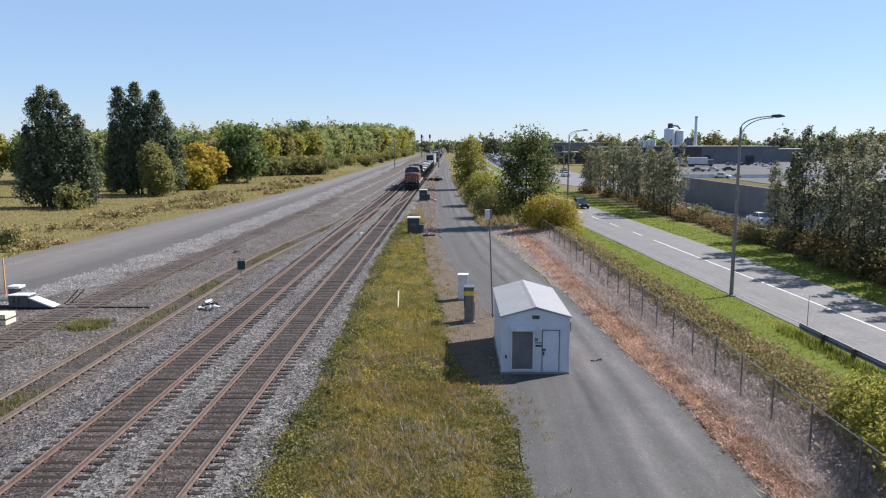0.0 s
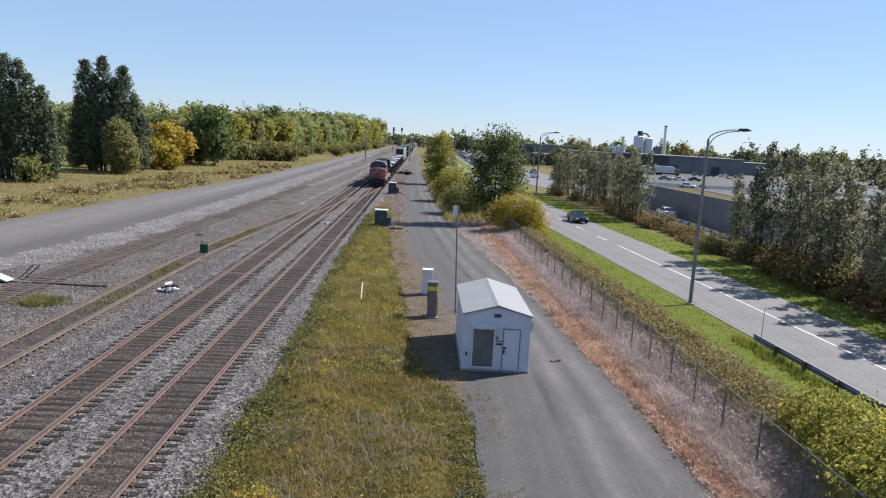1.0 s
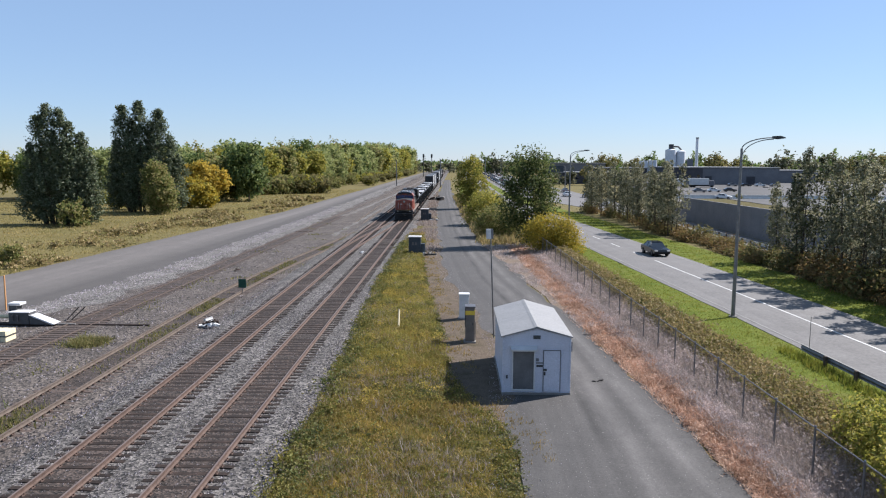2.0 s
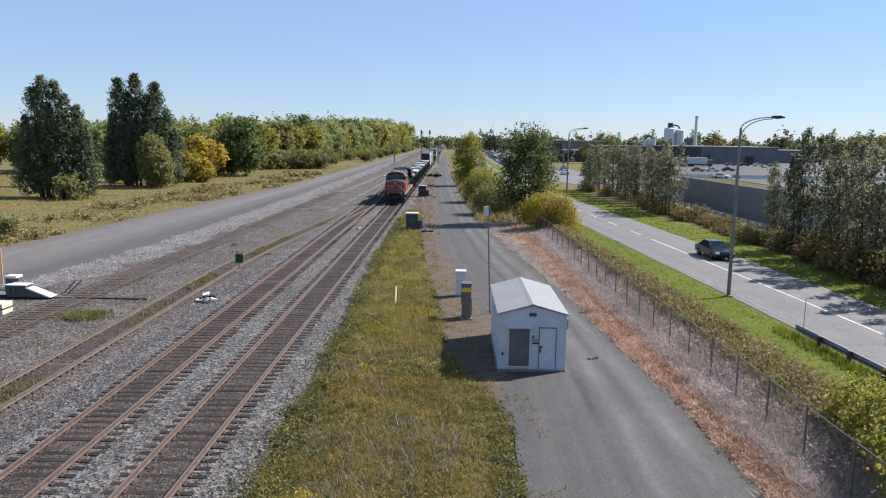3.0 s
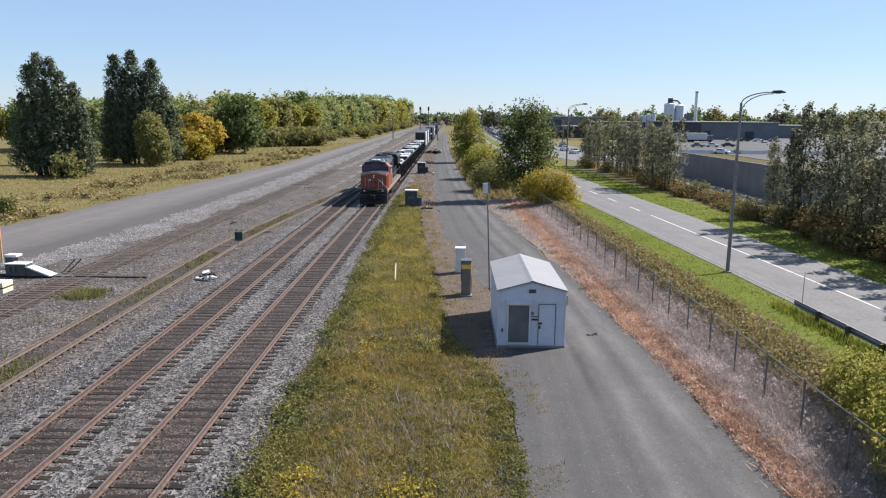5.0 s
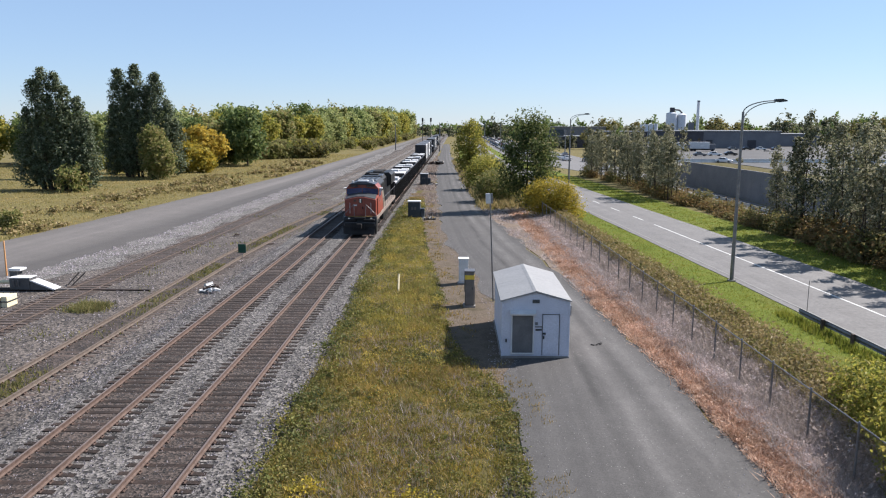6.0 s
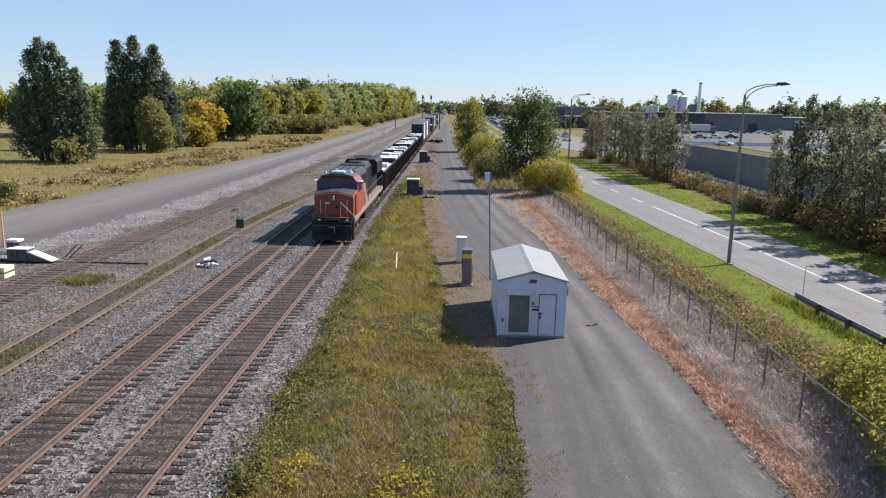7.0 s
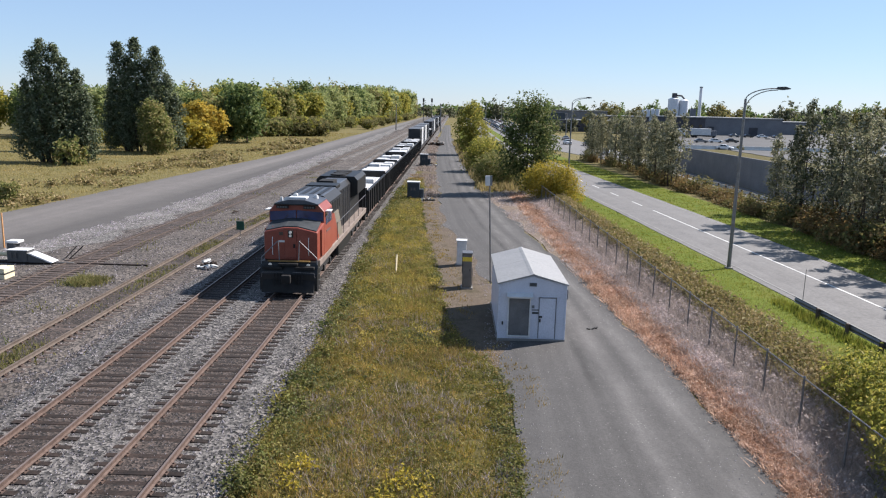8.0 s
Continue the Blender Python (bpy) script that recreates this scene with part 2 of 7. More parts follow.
GRASS_GREEN = [(0.075, 0.085, 0.022), (0.13, 0.135, 0.03), (0.19, 0.17, 0.038), (0.24, 0.2, 0.075)]
MAT = dict(
    ground=soil("dry_meadow", [(0.25, 0.22, 0.085), (0.37, 0.315, 0.135), (0.28, 0.255, 0.1)], 0.12, 3.0),
    ballast=gravel("ballast", (0.012, 0.012, 0.013), (0.95, 0.935, 0.91), 0.09, (0.33, 0.31, 0.295), (0.58, 0.555, 0.535)),
    yard=gravel("yard_gravel", (0.04, 0.037, 0.034), (0.68, 0.645, 0.61), 0.09, (0.37, 0.33, 0.3), (0.68, 0.615, 0.57)),
    crib=gravel("dirty_ballast", (0.02, 0.018, 0.016), (0.4, 0.35, 0.32), 0.07, (0.36, 0.315, 0.285), (0.66, 0.58, 0.535)),
    pale=gravel("pale_gravel", (0.2, 0.195, 0.19), (0.58, 0.57, 0.55), 0.08, (0.55, 0.53, 0.51), (1.0, 0.98, 0.96)),
    greyyard=gravel("grey_yard_gravel", (0.06, 0.06, 0.06), (0.72, 0.71, 0.69), 0.09, (0.58, 0.56, 0.54), (0.92, 0.89, 0.86)),
    paved=streaked("worn_tarmac", (0.27, 0.25, 0.235), (0.38, 0.355, 0.33), 0.012, 0.5, 12.0, 0.85, (), ((0.0, 0.8), (0.22, 1.0), (0.45, 1.05), (0.62, 0.8), (0.78, 0.58), (0.94, 0.6), (1.0, 0.95))),
    drive=streaked("gravel_drive", (0.135, 0.131, 0.127), (0.225, 0.218, 0.21), 0.012, 0.8, 14.0, 0.9, ((0.48, 0.045, 0.55), (0.6, 0.08, 1.7), (0.71, 0.05, 0.85), (0.82, 0.09, 1.8), (0.95, 0.05, 0.85)), (), 0.02),
    road=streaked("road_concrete", (0.33, 0.325, 0.32), (0.42, 0.415, 0.405), 0.015, 0.7, 6.0),
    line=plain("road_paint", (0.44, 0.44, 0.43), (0.62, 0.62, 0.6), 2.0, 0.7),
    dirt=soil("bare_dirt", [(0.20, 0.16, 0.12), (0.32, 0.26, 0.2), (0.16, 0.14, 0.08)], 0.5, 12.0),
    verge=soil("mown_grass", [(0.19, 0.27, 0.035), (0.27, 0.34, 0.05), (0.3, 0.31, 0.07)], 0.4, 6.0),
    weedbed=soil("weedy_soil", [(0.15, 0.15, 0.05), (0.26, 0.22, 0.09), (0.19, 0.18, 0.06)], 0.5, 6.0),
    straw=soil("dead_grass_bed", [(0.34, 0.25, 0.175), (0.47, 0.39, 0.32), (0.3, 0.21, 0.14)], 0.6, 10.0),
    rust=plain("rusty_steel", (0.17, 0.115, 0.09), (0.3, 0.21, 0.17), 6.0, 0.75, 0.3, 50.0),
    shine=plain("worn_rail_head", (0.44, 0.335, 0.285), (0.54, 0.43, 0.37), 4.0, 0.5, 0.5, 30.0),
    tie=plain("creosoted_wood", (0.035, 0.025, 0.02), (0.11, 0.075, 0.06), 5.0, 0.9, 0.0, 60.0, 0.5, 0.3, 0.5),
    oldtie=plain("weathered_wood", (0.16, 0.12, 0.10), (0.27, 0.21, 0.18), 5.0, 0.9, 0.0, 60.0, 0.5, 0.3, 0.4),
    bark=plain("bark", (0.09, 0.07, 0.05), (0.2, 0.16, 0.12), 4.0, 0.95, 0.0, 30.0, 0.6),
    # white with the blue of the walls' sky-lit shade mixed into its colour
    white=plain("white_sheet", (0.5, 0.52, 0.6), (0.58, 0.6, 0.68), 0.8, 0.5, 0.0, 20.0, 0.05),
    roofsheet=plain("roof_sheet", (0.52, 0.53, 0.53), (0.59, 0.598, 0.595), 0.7, 0.55, 0.0, 10.0, 0.05),
    grey=plain("grey_paint", (0.26, 0.28, 0.3), (0.36, 0.38, 0.4), 2.0, 0.5),
    darkgrey=plain("dark_grey_paint", (0.05, 0.06, 0.07), (0.1, 0.11, 0.12), 2.0, 0.6),
    steel=plain("galvanised_steel", (0.34, 0.35, 0.36), (0.5, 0.51, 0.52), 5.0, 0.45, 0.6, 60.0, 0.1),
    concrete=plain("concrete", (0.36, 0.35, 0.33), (0.5, 0.49, 0.46), 1.5, 0.9, 0.0, 30.0, 0.3),
    orange=plain("orange_red_enamel", (0.44, 0.095, 0.06), (0.54, 0.145, 0.095), 1.2, 0.4, 0.0, 30.0, 0.05),
    black=plain("black_enamel", (0.01, 0.01, 0.011), (0.026, 0.026, 0.028), 1.5, 0.5, 0.0, 30.0, 0.08),
    sooty=plain("sooty_steel", (0.012, 0.011, 0.011), (0.034, 0.031, 0.029), 3.0, 0.8, 0.0, 30.0, 0.3),
    # the blue of this tint stands in for sky mirrored in the panes
    glass=glassy("dark_glass", (0.012, 0.03, 0.085)),
    green=plain("green_sign_paint", (0.0, 0.10, 0.06), (0.01, 0.14, 0.08), 2.0, 0.5),
    yellow=plain("yellow_paint", (0.6, 0.42, 0.04), (0.7, 0.5, 0.06), 2.0, 0.5),
    blue=plain("dusty_blue_plastic", (0.06, 0.09, 0.12), (0.1, 0.13, 0.16), 2.0, 0.6),
    pewter=plain("grey_silver_enamel", (0.2, 0.2, 0.21), (0.3, 0.3, 0.31), 2.0, 0.4, 0.2, 30.0, 0.05),
    whitepaint=plain("white_paint", (0.52, 0.52, 0.52), (0.64, 0.64, 0.64), 2.0, 0.5),
    poplar=leafy("poplar_leaves", [(0.035, 0.052, 0.024), (0.058, 0.082, 0.038), (0.085, 0.11, 0.058), (0.15, 0.175, 0.11)], 0.36, 0.55, gain=2.3),
    willow=leafy("olive_leaves", [(0.055, 0.075, 0.02), (0.09, 0.11, 0.03), (0.14, 0.14, 0.045), (0.2, 0.18, 0.08)], 0.5, gain=2.8),
    maple=leafy("orange_leaves", [(0.15, 0.13, 0.02), (0.25, 0.2, 0.025), (0.3, 0.22, 0.035), (0.17, 0.16, 0.03)], 0.45, gain=2.7),
    gold=leafy("yellow_leaves", [(0.14, 0.14, 0.02), (0.23, 0.2, 0.025), (0.3, 0.24, 0.03), (0.13, 0.13, 0.03)], 0.45, gain=2.4),
    wood=leafy("forest_leaves", [(0.085, 0.11, 0.04), (0.115, 0.145, 0.05), (0.15, 0.175, 0.062), (0.18, 0.195, 0.085)], 0.5, gain=3.2),
    aspen=leafy("grey_green_leaves", [(0.055, 0.065, 0.032), (0.1, 0.11, 0.058), (0.15, 0.155, 0.088), (0.2, 0.2, 0.125)], 0.42, 0.55, gain=2.5),
    brush=leafy("brown_brush", [(0.07, 0.06, 0.025), (0.14, 0.10, 0.04), (0.2, 0.14, 0.05), (0.12, 0.12, 0.04)], 0.45),
    grass=leafy("grass_blades", GRASS_GREEN, 0.38, gain=2.1, drift=(2.2, (0.62, 0.68, 0.7), (1.25, 1.12, 0.8))),
    hay=leafy("dry_blades", [(0.13, 0.12, 0.03), (0.22, 0.18, 0.06), (0.28, 0.22, 0.09), (0.2, 0.19, 0.05)], 0.35, drift=(1.6, (0.75, 0.72, 0.75), (1.2, 1.1, 0.85))),
    russet=leafy("russet_blades", [(0.23, 0.145, 0.085), (0.35, 0.25, 0.165), (0.47, 0.38, 0.28), (0.3, 0.2, 0.125)], 0.3, gain=2.1, drift=(1.1, (0.78, 0.7, 0.64), (1.1, 1.08, 1.05))),
    ashen=leafy("grey_dead_stems", [(0.165, 0.15, 0.12), (0.25, 0.23, 0.195), (0.325, 0.305, 0.27), (0.2, 0.18, 0.14)], 0.35, gain=2.4),
    reed=leafy("reed_leaves", [(0.12, 0.11, 0.035), (0.2, 0.17, 0.07), (0.28, 0.23, 0.11), (0.13, 0.14, 0.03)], 0.35),
    lawn=leafy("lawn_blades", [(0.085, 0.12, 0.015), (0.125, 0.155, 0.023), (0.16, 0.18, 0.03), (0.2, 0.19, 0.045)], 0.4, gain=2.2, drift=(3.0, (0.75, 0.82, 0.8), (1.1, 1.05, 0.9))),
)

MAT["poplar_light"] = leafy("green_leaves", [(0.035, 0.055, 0.015), (0.06, 0.09, 0.025), (0.1, 0.13, 0.04), (0.16, 0.17, 0.06)], 0.45)
MAT["gold_green"] = leafy("yellow_green_leaves", [(0.08, 0.10, 0.02), (0.14, 0.15, 0.025), (0.19, 0.19, 0.035), (0.24, 0.215, 0.05)], 0.5, gain=2.6)
MAT["aspen_dark"] = leafy("dark_row_leaves", [(0.025, 0.035, 0.016), (0.05, 0.06, 0.028), (0.08, 0.09, 0.05), (0.14, 0.145, 0.092)], 0.42, 0.55, gain=2.5)
MAT["weed"] = leafy("dull_weed_leaves", [(0.05, 0.06, 0.02), (0.09, 0.09, 0.03), (0.14, 0.125, 0.05), (0.08, 0.10, 0.025)], 0.45, gain=2.5)
MAT["wood_dark"] = leafy("dark_forest_leaves", [(0.025, 0.045, 0.014), (0.045, 0.07, 0.02), (0.07, 0.10, 0.03), (0.10, 0.12, 0.04)], 0.5, gain=3.2)
MAT["weedleaf"] = leafy("weed_leaves", [(0.08, 0.1, 0.03), (0.12, 0.135, 0.038), (0.165, 0.165, 0.05), (0.125, 0.11, 0.05)], 0.35, drift=(1.8, (0.62, 0.72, 0.75), (1.2, 1.1, 0.8)))
MAT["meadow"] = leafy("meadow_blades", [(0.16, 0.15, 0.05), (0.2, 0.18, 0.062), (0.25, 0.215, 0.08), (0.18, 0.17, 0.05)], 0.4, gain=2.25, drift=(9.0, (0.8, 0.86, 0.8), (1.1, 1.02, 1.0)))
MAT["bleached"] = leafy("bleached_grass", [(0.24, 0.21, 0.17), (0.36, 0.32, 0.27), (0.46, 0.42, 0.37), (0.3, 0.25, 0.19)], 0.35, gain=2.4)
MAT["sunny"] = leafy("sunny_weed_leaves", [(0.13, 0.13, 0.03), (0.2, 0.19, 0.042), (0.27, 0.235, 0.06), (0.17, 0.17, 0.05)], 0.42, gain=2.5, drift=(2.6, (0.7, 0.78, 0.8), (1.15, 1.05, 0.9)))
MAT["fencesteel"] = plain("weathered_fence_steel", (0.3, 0.3, 0.3), (0.42, 0.42, 0.42), 5.0, 0.6, 0.4, 60.0, 0.1)
MAT["midgrey"] = plain("mid_grey_paint", (0.12, 0.125, 0.13), (0.18, 0.185, 0.19), 2.0, 0.6)
MAT["dustyrust"] = plain("dusty_rusty_steel", (0.2, 0.155, 0.125), (0.31, 0.255, 0.21), 4.0, 0.85, 0.1, 50.0)
MAT["screen"] = plain("grey_wire_screen", (0.2, 0.21, 0.22), (0.34, 0.35, 0.36), 1.0, 0.5)
MAT["ashen_dark"] = leafy("grey_brown_stems", [(0.115, 0.105, 0.085), (0.2, 0.175, 0.14), (0.28, 0.255, 0.215), (0.15, 0.14, 0.095)], 0.35, gain=2.35)


# ---- mesh helpers ----
def part(name, bm, material, parent=None, label="", m=None):
    me = bpy.data.meshes.new(name)
    bm.to_mesh(me)
    bm.free()
    for mt in (material if isinstance(material, (list, tuple)) else [material]):
        me.materials.append(mt)
    ob = new(name, me)
    if parent is not None:
        ob.parent = parent
    if m is not None:
        ob.matrix_basis = m
    return tagged(ob, label)


def empty(name, m, label, category, group="", kind=""):
    ob = new(name)
    ob.matrix_basis = m
    return tagged(ob, label, category, group, kind)


def box(bm, x0, x1, y0, y1, z0, z1, bevel=0.0):
    r = bmesh.ops.create_cube(bm, size=1.0, matrix=Matrix.LocRotScale(((x0 + x1) / 2, (y0 + y1) / 2, (z0 + z1) / 2), None, (x1 - x0, y1 - y0, z1 - z0)))
    if bevel:
        es = list({e for v in r["verts"] for e in v.link_edges})
        bmesh.ops.bevel(bm, geom=es, offset=bevel, segments=2, affect="EDGES", profile=0.5)
    return bm


def boxed(x0, x1, y0, y1, z0, z1, bevel=0.01):
    return box(bmesh.new(), x0, x1, y0, y1, z0, z1, bevel)


def tube(bm, a, b, r0, r1=None, sides=8):
    a, b = Vector(a), Vector(b)
    d = b - a
    m = Matrix.Translation((a + b) / 2) @ d.to_track_quat("Z", "Y").to_matrix().to_4x4()
    bmesh.ops.create_cone(bm, cap_ends=True, segments=sides, radius1=r0, radius2=r0 if r1 is None else r1, depth=d.length, matrix=m)
    return bm


def pipe(pts, r, sides=6):
    bm = bmesh.new()
    for a, b in zip(pts, pts[1:]):
        tube(bm, a, b, r, r, sides)
    return bm


def prism(profile, y0, y1, axis="y"):
    """A closed profile of (across, up) drawn along y (or along x)."""
    bm = bmesh.new()
    put = (lambda u, v, w: (u, w, v)) if axis == "y" else (lambda u, v, w: (w, u, v))
    a = [bm.verts.new(put(u, v, y0)) for u, v in profile]
    b = [bm.verts.new(put(u, v, y1)) for u, v in profile]
    n = len(profile)
    for i in range(n):
        bm.faces.new((a[i], a[(i + 1) % n], b[(i + 1) % n], b[i]))
    bm.faces.new(a[::-1])
    bm.faces.new(b)
    bmesh.ops.recalc_face_normals(bm, faces=bm.faces)
    return bm


def mesh_of(name, verts, faces, material):
    """A mesh from arrays; every face has the same number of corners."""
    me = bpy.data.meshes.new(name)
    verts, faces = np.asarray(verts, np.float32), np.asarray(faces, np.int32)
    k = faces.shape[1]
    me.vertices.add(len(verts))
    me.vertices.foreach_set("co", verts.ravel())
    me.loops.add(faces.size)
    me.loops.foreach_set("vertex_index", faces.ravel())
    me.polygons.add(len(faces))
    me.polygons.foreach_set("loop_start", np.arange(len(faces), dtype=np.int32) * k)
    me.polygons.foreach_set("use_smooth", np.zeros(len(faces), dtype=bool))
    me.update(calc_edges=True)
    me.materials.append(material)
    return me


def along(table, y):
    return np.interp(y, [p[0] for p in table], [p[1] for p in table])


def steps(y0, y1, near=0.5, grow=1.03):
    ys, d = [y0], near
    while ys[-1] < y1:
        ys.append(min(ys[-1] + d, y1))
        d *= grow
    return np.array(ys)


def strip(name, left, right, y0, y1, z, material, label, category="ground", wob=0.25, across=5, thick=0.08, crown=0.0):
    """A sheet between two lines that run ahead, with uneven edges and a thickness."""
    ys = steps(y0, y1)
    rng = np.random.default_rng(len(name) * 7 + int(10 * abs(z)))
    def wobble():
        w = np.zeros(len(ys))
        for k in (0.7, 2.1, 5.3):
            w += np.sin(ys * k + rng.uniform(0, 6)) * wob / (1 + k)
        return w + rng.uniform(-wob, wob, len(ys)) * 0.4
    xl, xr = along(left, ys) + wobble(), along(right, ys) + wobble()
    f = np.linspace(0, 1, across)
    X = xl[:, None] * (1 - f) + xr[:, None] * f
    Z = z + crown * (1 - (2 * f - 1) ** 2)[None, :] + np.zeros_like(X)
    X = np.concatenate([X[:, :1], X, X[:, -1:]], 1)
    Z = np.concatenate([Z[:, :1] - thick, Z, Z[:, -1:] - thick], 1)
    Y = np.repeat(ys[:, None], across + 2, 1)
    V = np.stack([X, Y, Z], -1).reshape(-1, 3)
    w = across + 2
    i = (np.arange(len(ys) - 1)[:, None] * w + np.arange(w - 1)[None, :]).ravel()
    F = np.stack([i, i + 1, i + w + 1, i + w], 1)
    me = mesh_of(name, V, F, material)
    lane = me.attributes.new("lane", "FLOAT", "POINT")
    l0, r0 = along(left, ys)[:, None], along(right, ys)[:, None]
    lane.data.foreach_set("value", ((X - l0) / (r0 - l0)).clip(0, 1).ravel().astype(np.float32))
    return tagged(new(name, me), label, category, "", "structure")


def blades(name, xyz, height, width, material, rng, lean=0.35, per=5, spread=0.12):
    """Tufts of pointed blades on the given feet."""
    n = len(xyz) * per
    foot = np.repeat(xyz, per, 0) + np.c_[rng.normal(0, spread, (n, 2)), np.zeros(n)]
    h = np.repeat(height, per) * rng.uniform(0.5, 1.15, n)
    a = rng.uniform(0, 2 * np.pi, n)
    side = np.c_[np.cos(a), np.sin(a), np.zeros(n)] * (np.repeat(width, per) * rng.uniform(0.6, 1.2, n))[:, None]
    b = rng.uniform(0, 2 * np.pi, n)
    l = h * rng.uniform(0, lean * 2, n)
    tip = foot + np.c_[np.cos(b) * l, np.sin(b) * l, h]
    V = np.stack([foot - side, foot + side, tip], 1).reshape(-1, 3)
    F = np.arange(3 * n).reshape(-1, 3)
    return mesh_of(name, V, F, material)


def leaf_cards(centres, normals, size, rng):
    """Four-cornered leaf clumps facing roughly outwards."""
    n = len(centres)
    nn = normals + rng.normal(0, 0.8, (n, 3))
    nn /= np.linalg.norm(nn, axis=1)[:, None] + 1e-9
    ref = rng.normal(0, 1, (n, 3))
    u = np.cross(nn, ref)
    u /= np.linalg.norm(u, axis=1)[:, None] + 1e-9
    v = np.cross(nn, u)
    s = size * rng.uniform(0.55, 1.3, n)
    u, v = u * s[:, None], v * s[:, None] * 0.6
    bend = nn * (s * 0.25)[:, None]
    V = np.stack([centres - u - bend, centres - v + bend * 0.4, centres + u - bend, centres + v + bend * 0.4], 1).reshape(-1, 3)
    return V, np.arange(4 * n).reshape(-1, 4)


# ---- ground ----
def ground_sheet():
    n = [-4000, -1500, -600, -250, -100, -40, 0, 40, 100, 250, 600, 1500, 4000]
    V = [(x, y, -0.03) for y in n for x in n]
    F = [(j * 13 + i, j * 13 + i + 1, j * 13 + i + 14, j * 13 + i + 13) for j in range(12) for i in range(12)]
    tagged(new("ground", mesh_of("ground", V, F, MAT["ground"])), "dry yellow-green meadow reaching the horizon", "ground", "", "structure")


PAVED_L = [(-20, -41), (47, -40), (63, -39.5), (71, -39), (98, -37.5), (145, -34), (263, -32.3), (900, -25)]
PAVED_R = [(-20, -34), (40, -30.8), (47, -29.8), (51, -28.3), (68, -26.8), (110, -25.9), (274, -25.4), (900, -21)]
DRIVE_L = [(-10, 1.7), (20, 1.7), (27.5, 2.1), (40, 2.6), (49, 1.5), (63.5, -0.5), (89, -1.8), (135, -3.3), (230, -5.0), (400, -5.6)]
DRIVE_R = [(-10, 9.9), (20, 9.4), (29, 9.1), (36.5, 8.5), (49, 7.6), (63.5, 5.9), (89.5, 3.4), (135, 1.9), (230, -0.5), (400, -2.5)]
FENCE = [(-10, 12.4), (15, 11.65), (31, 11.35), (81, 9.7), (90, 9.4)]
ROAD_C = [(-30, 27.0), (0, 25.2), (40, 23.2), (50, 22.6), (61, 21.8), (77, 20.7), (100, 18.9), (137, 16.0), (160, 13.6), (190, 11.4), (230, 10.3), (340, 10.0), (700, 12)]
FREE_L = [(-30, 35.5), (120, 35.0), (160, 30.0), (200, 22.0), (240, 17.3), (350, 16.8), (900, 20)]
FREE_R = [(-30, 40.4), (130, 40.4), (200, 41), (270, 40), (350, 36), (900, 45)]
off = lambda table, d: [(y, x + d) for y, x in table]

ground_sheet()
strip("yard_gravel", PAVED_R, [(-20, -5.4), (60, -6.0), (90, -6.2), (900, -6.4)], -20, 900, 0.0, MAT["yard"], "grey-brown gravel of the rail yard", across=7)
strip("paved_track", PAVED_L, PAVED_R, -20, 900, 0.02, MAT["paved"], "worn grey tarmac service road beside the yard", "road", wob=0.15, across=9, thick=0.07)
strip("grey_gravel", off(PAVED_R, 0.2), off(PAVED_R, 2.9), 30, 330, 0.012, MAT["greyyard"], "light grey gravel between tarmac and old track", wob=1.0, thick=0.02)
strip("gravel_edge", off(PAVED_R, -0.5), off(PAVED_R, 1.2), 30, 400, 0.03, MAT["pale"], "pale loose gravel along the tarmac edge", wob=0.9, thick=0.03)
strip("grass_strip", [(-10, -5.6), (30, -5.7), (41, -5.6), (58, -6.2), (90, -6.2), (160, -6.2)], [(-10, 1.75), (27, 2.05), (33.4, -0.2), (42, -0.8), (60, -2.4), (79, -3.6), (160, -5.6)], -10, 160, 0.0, MAT["weedbed"], "weedy grass strip between rails and drive")
strip("dirt_strip", [(28, 0.2), (33.4, -0.4), (42, -1.0), (60, -2.6), (79, -4.2), (135, -5.6), (250, -6.3)], off(DRIVE_L, 0.3), 28, 250, 0.012, MAT["dirt"], "bare trodden dirt beside the drive", wob=0.5, thick=0.02)
strip("gravel_drive", DRIVE_L, DRIVE_R, -10, 400, 0.018, MAT["drive"], "grey gravel drive with wheel tracks", "road", wob=0.5, across=9, crown=0.03, thick=0.06)
strip("dead_grass_bed", DRIVE_R, off(FENCE, 0.6), -10, 88, 0.01, MAT["straw"], "russet dead grass along the fence", wob=0.3)
strip("weed_bed", off(FENCE, 0.3), off(ROAD_C, -8.2), -10, 95, 0.0, MAT["weedbed"], "weedy ground behind the fence", wob=0.3)
strip("thatch_bed", off(FENCE, 0.35), off(FENCE, 2.3), -10, 92, 0.006, MAT["straw"], "bleached thatch of dead weeds behind the fence", wob=0.4, thick=0.02)
strip("mown_verge", off(ROAD_C, -8.4), off(ROAD_C, -4.0), -30, 330, 0.02, MAT["verge"], "mown green grass verge beside the road", wob=0.3)
strip("far_verge", off(ROAD_C, 4.0), off(ROAD_C, 9.5), -30, 330, 0.02, MAT["verge"], "mown green grass verge beside the road", wob=0.3)
strip("freeway", FREE_L, FREE_R, -30, 900, 0.04, MAT["road"], "pale grey freeway carriageway", "road", wob=0.05, across=9)
strip("road", off(ROAD_C, -4.1), off(ROAD_C, 4.1), -30, 700, 0.05, MAT["road"], "light grey two-lane concrete road", "road", wob=0.05, across=9, crown=0.06)


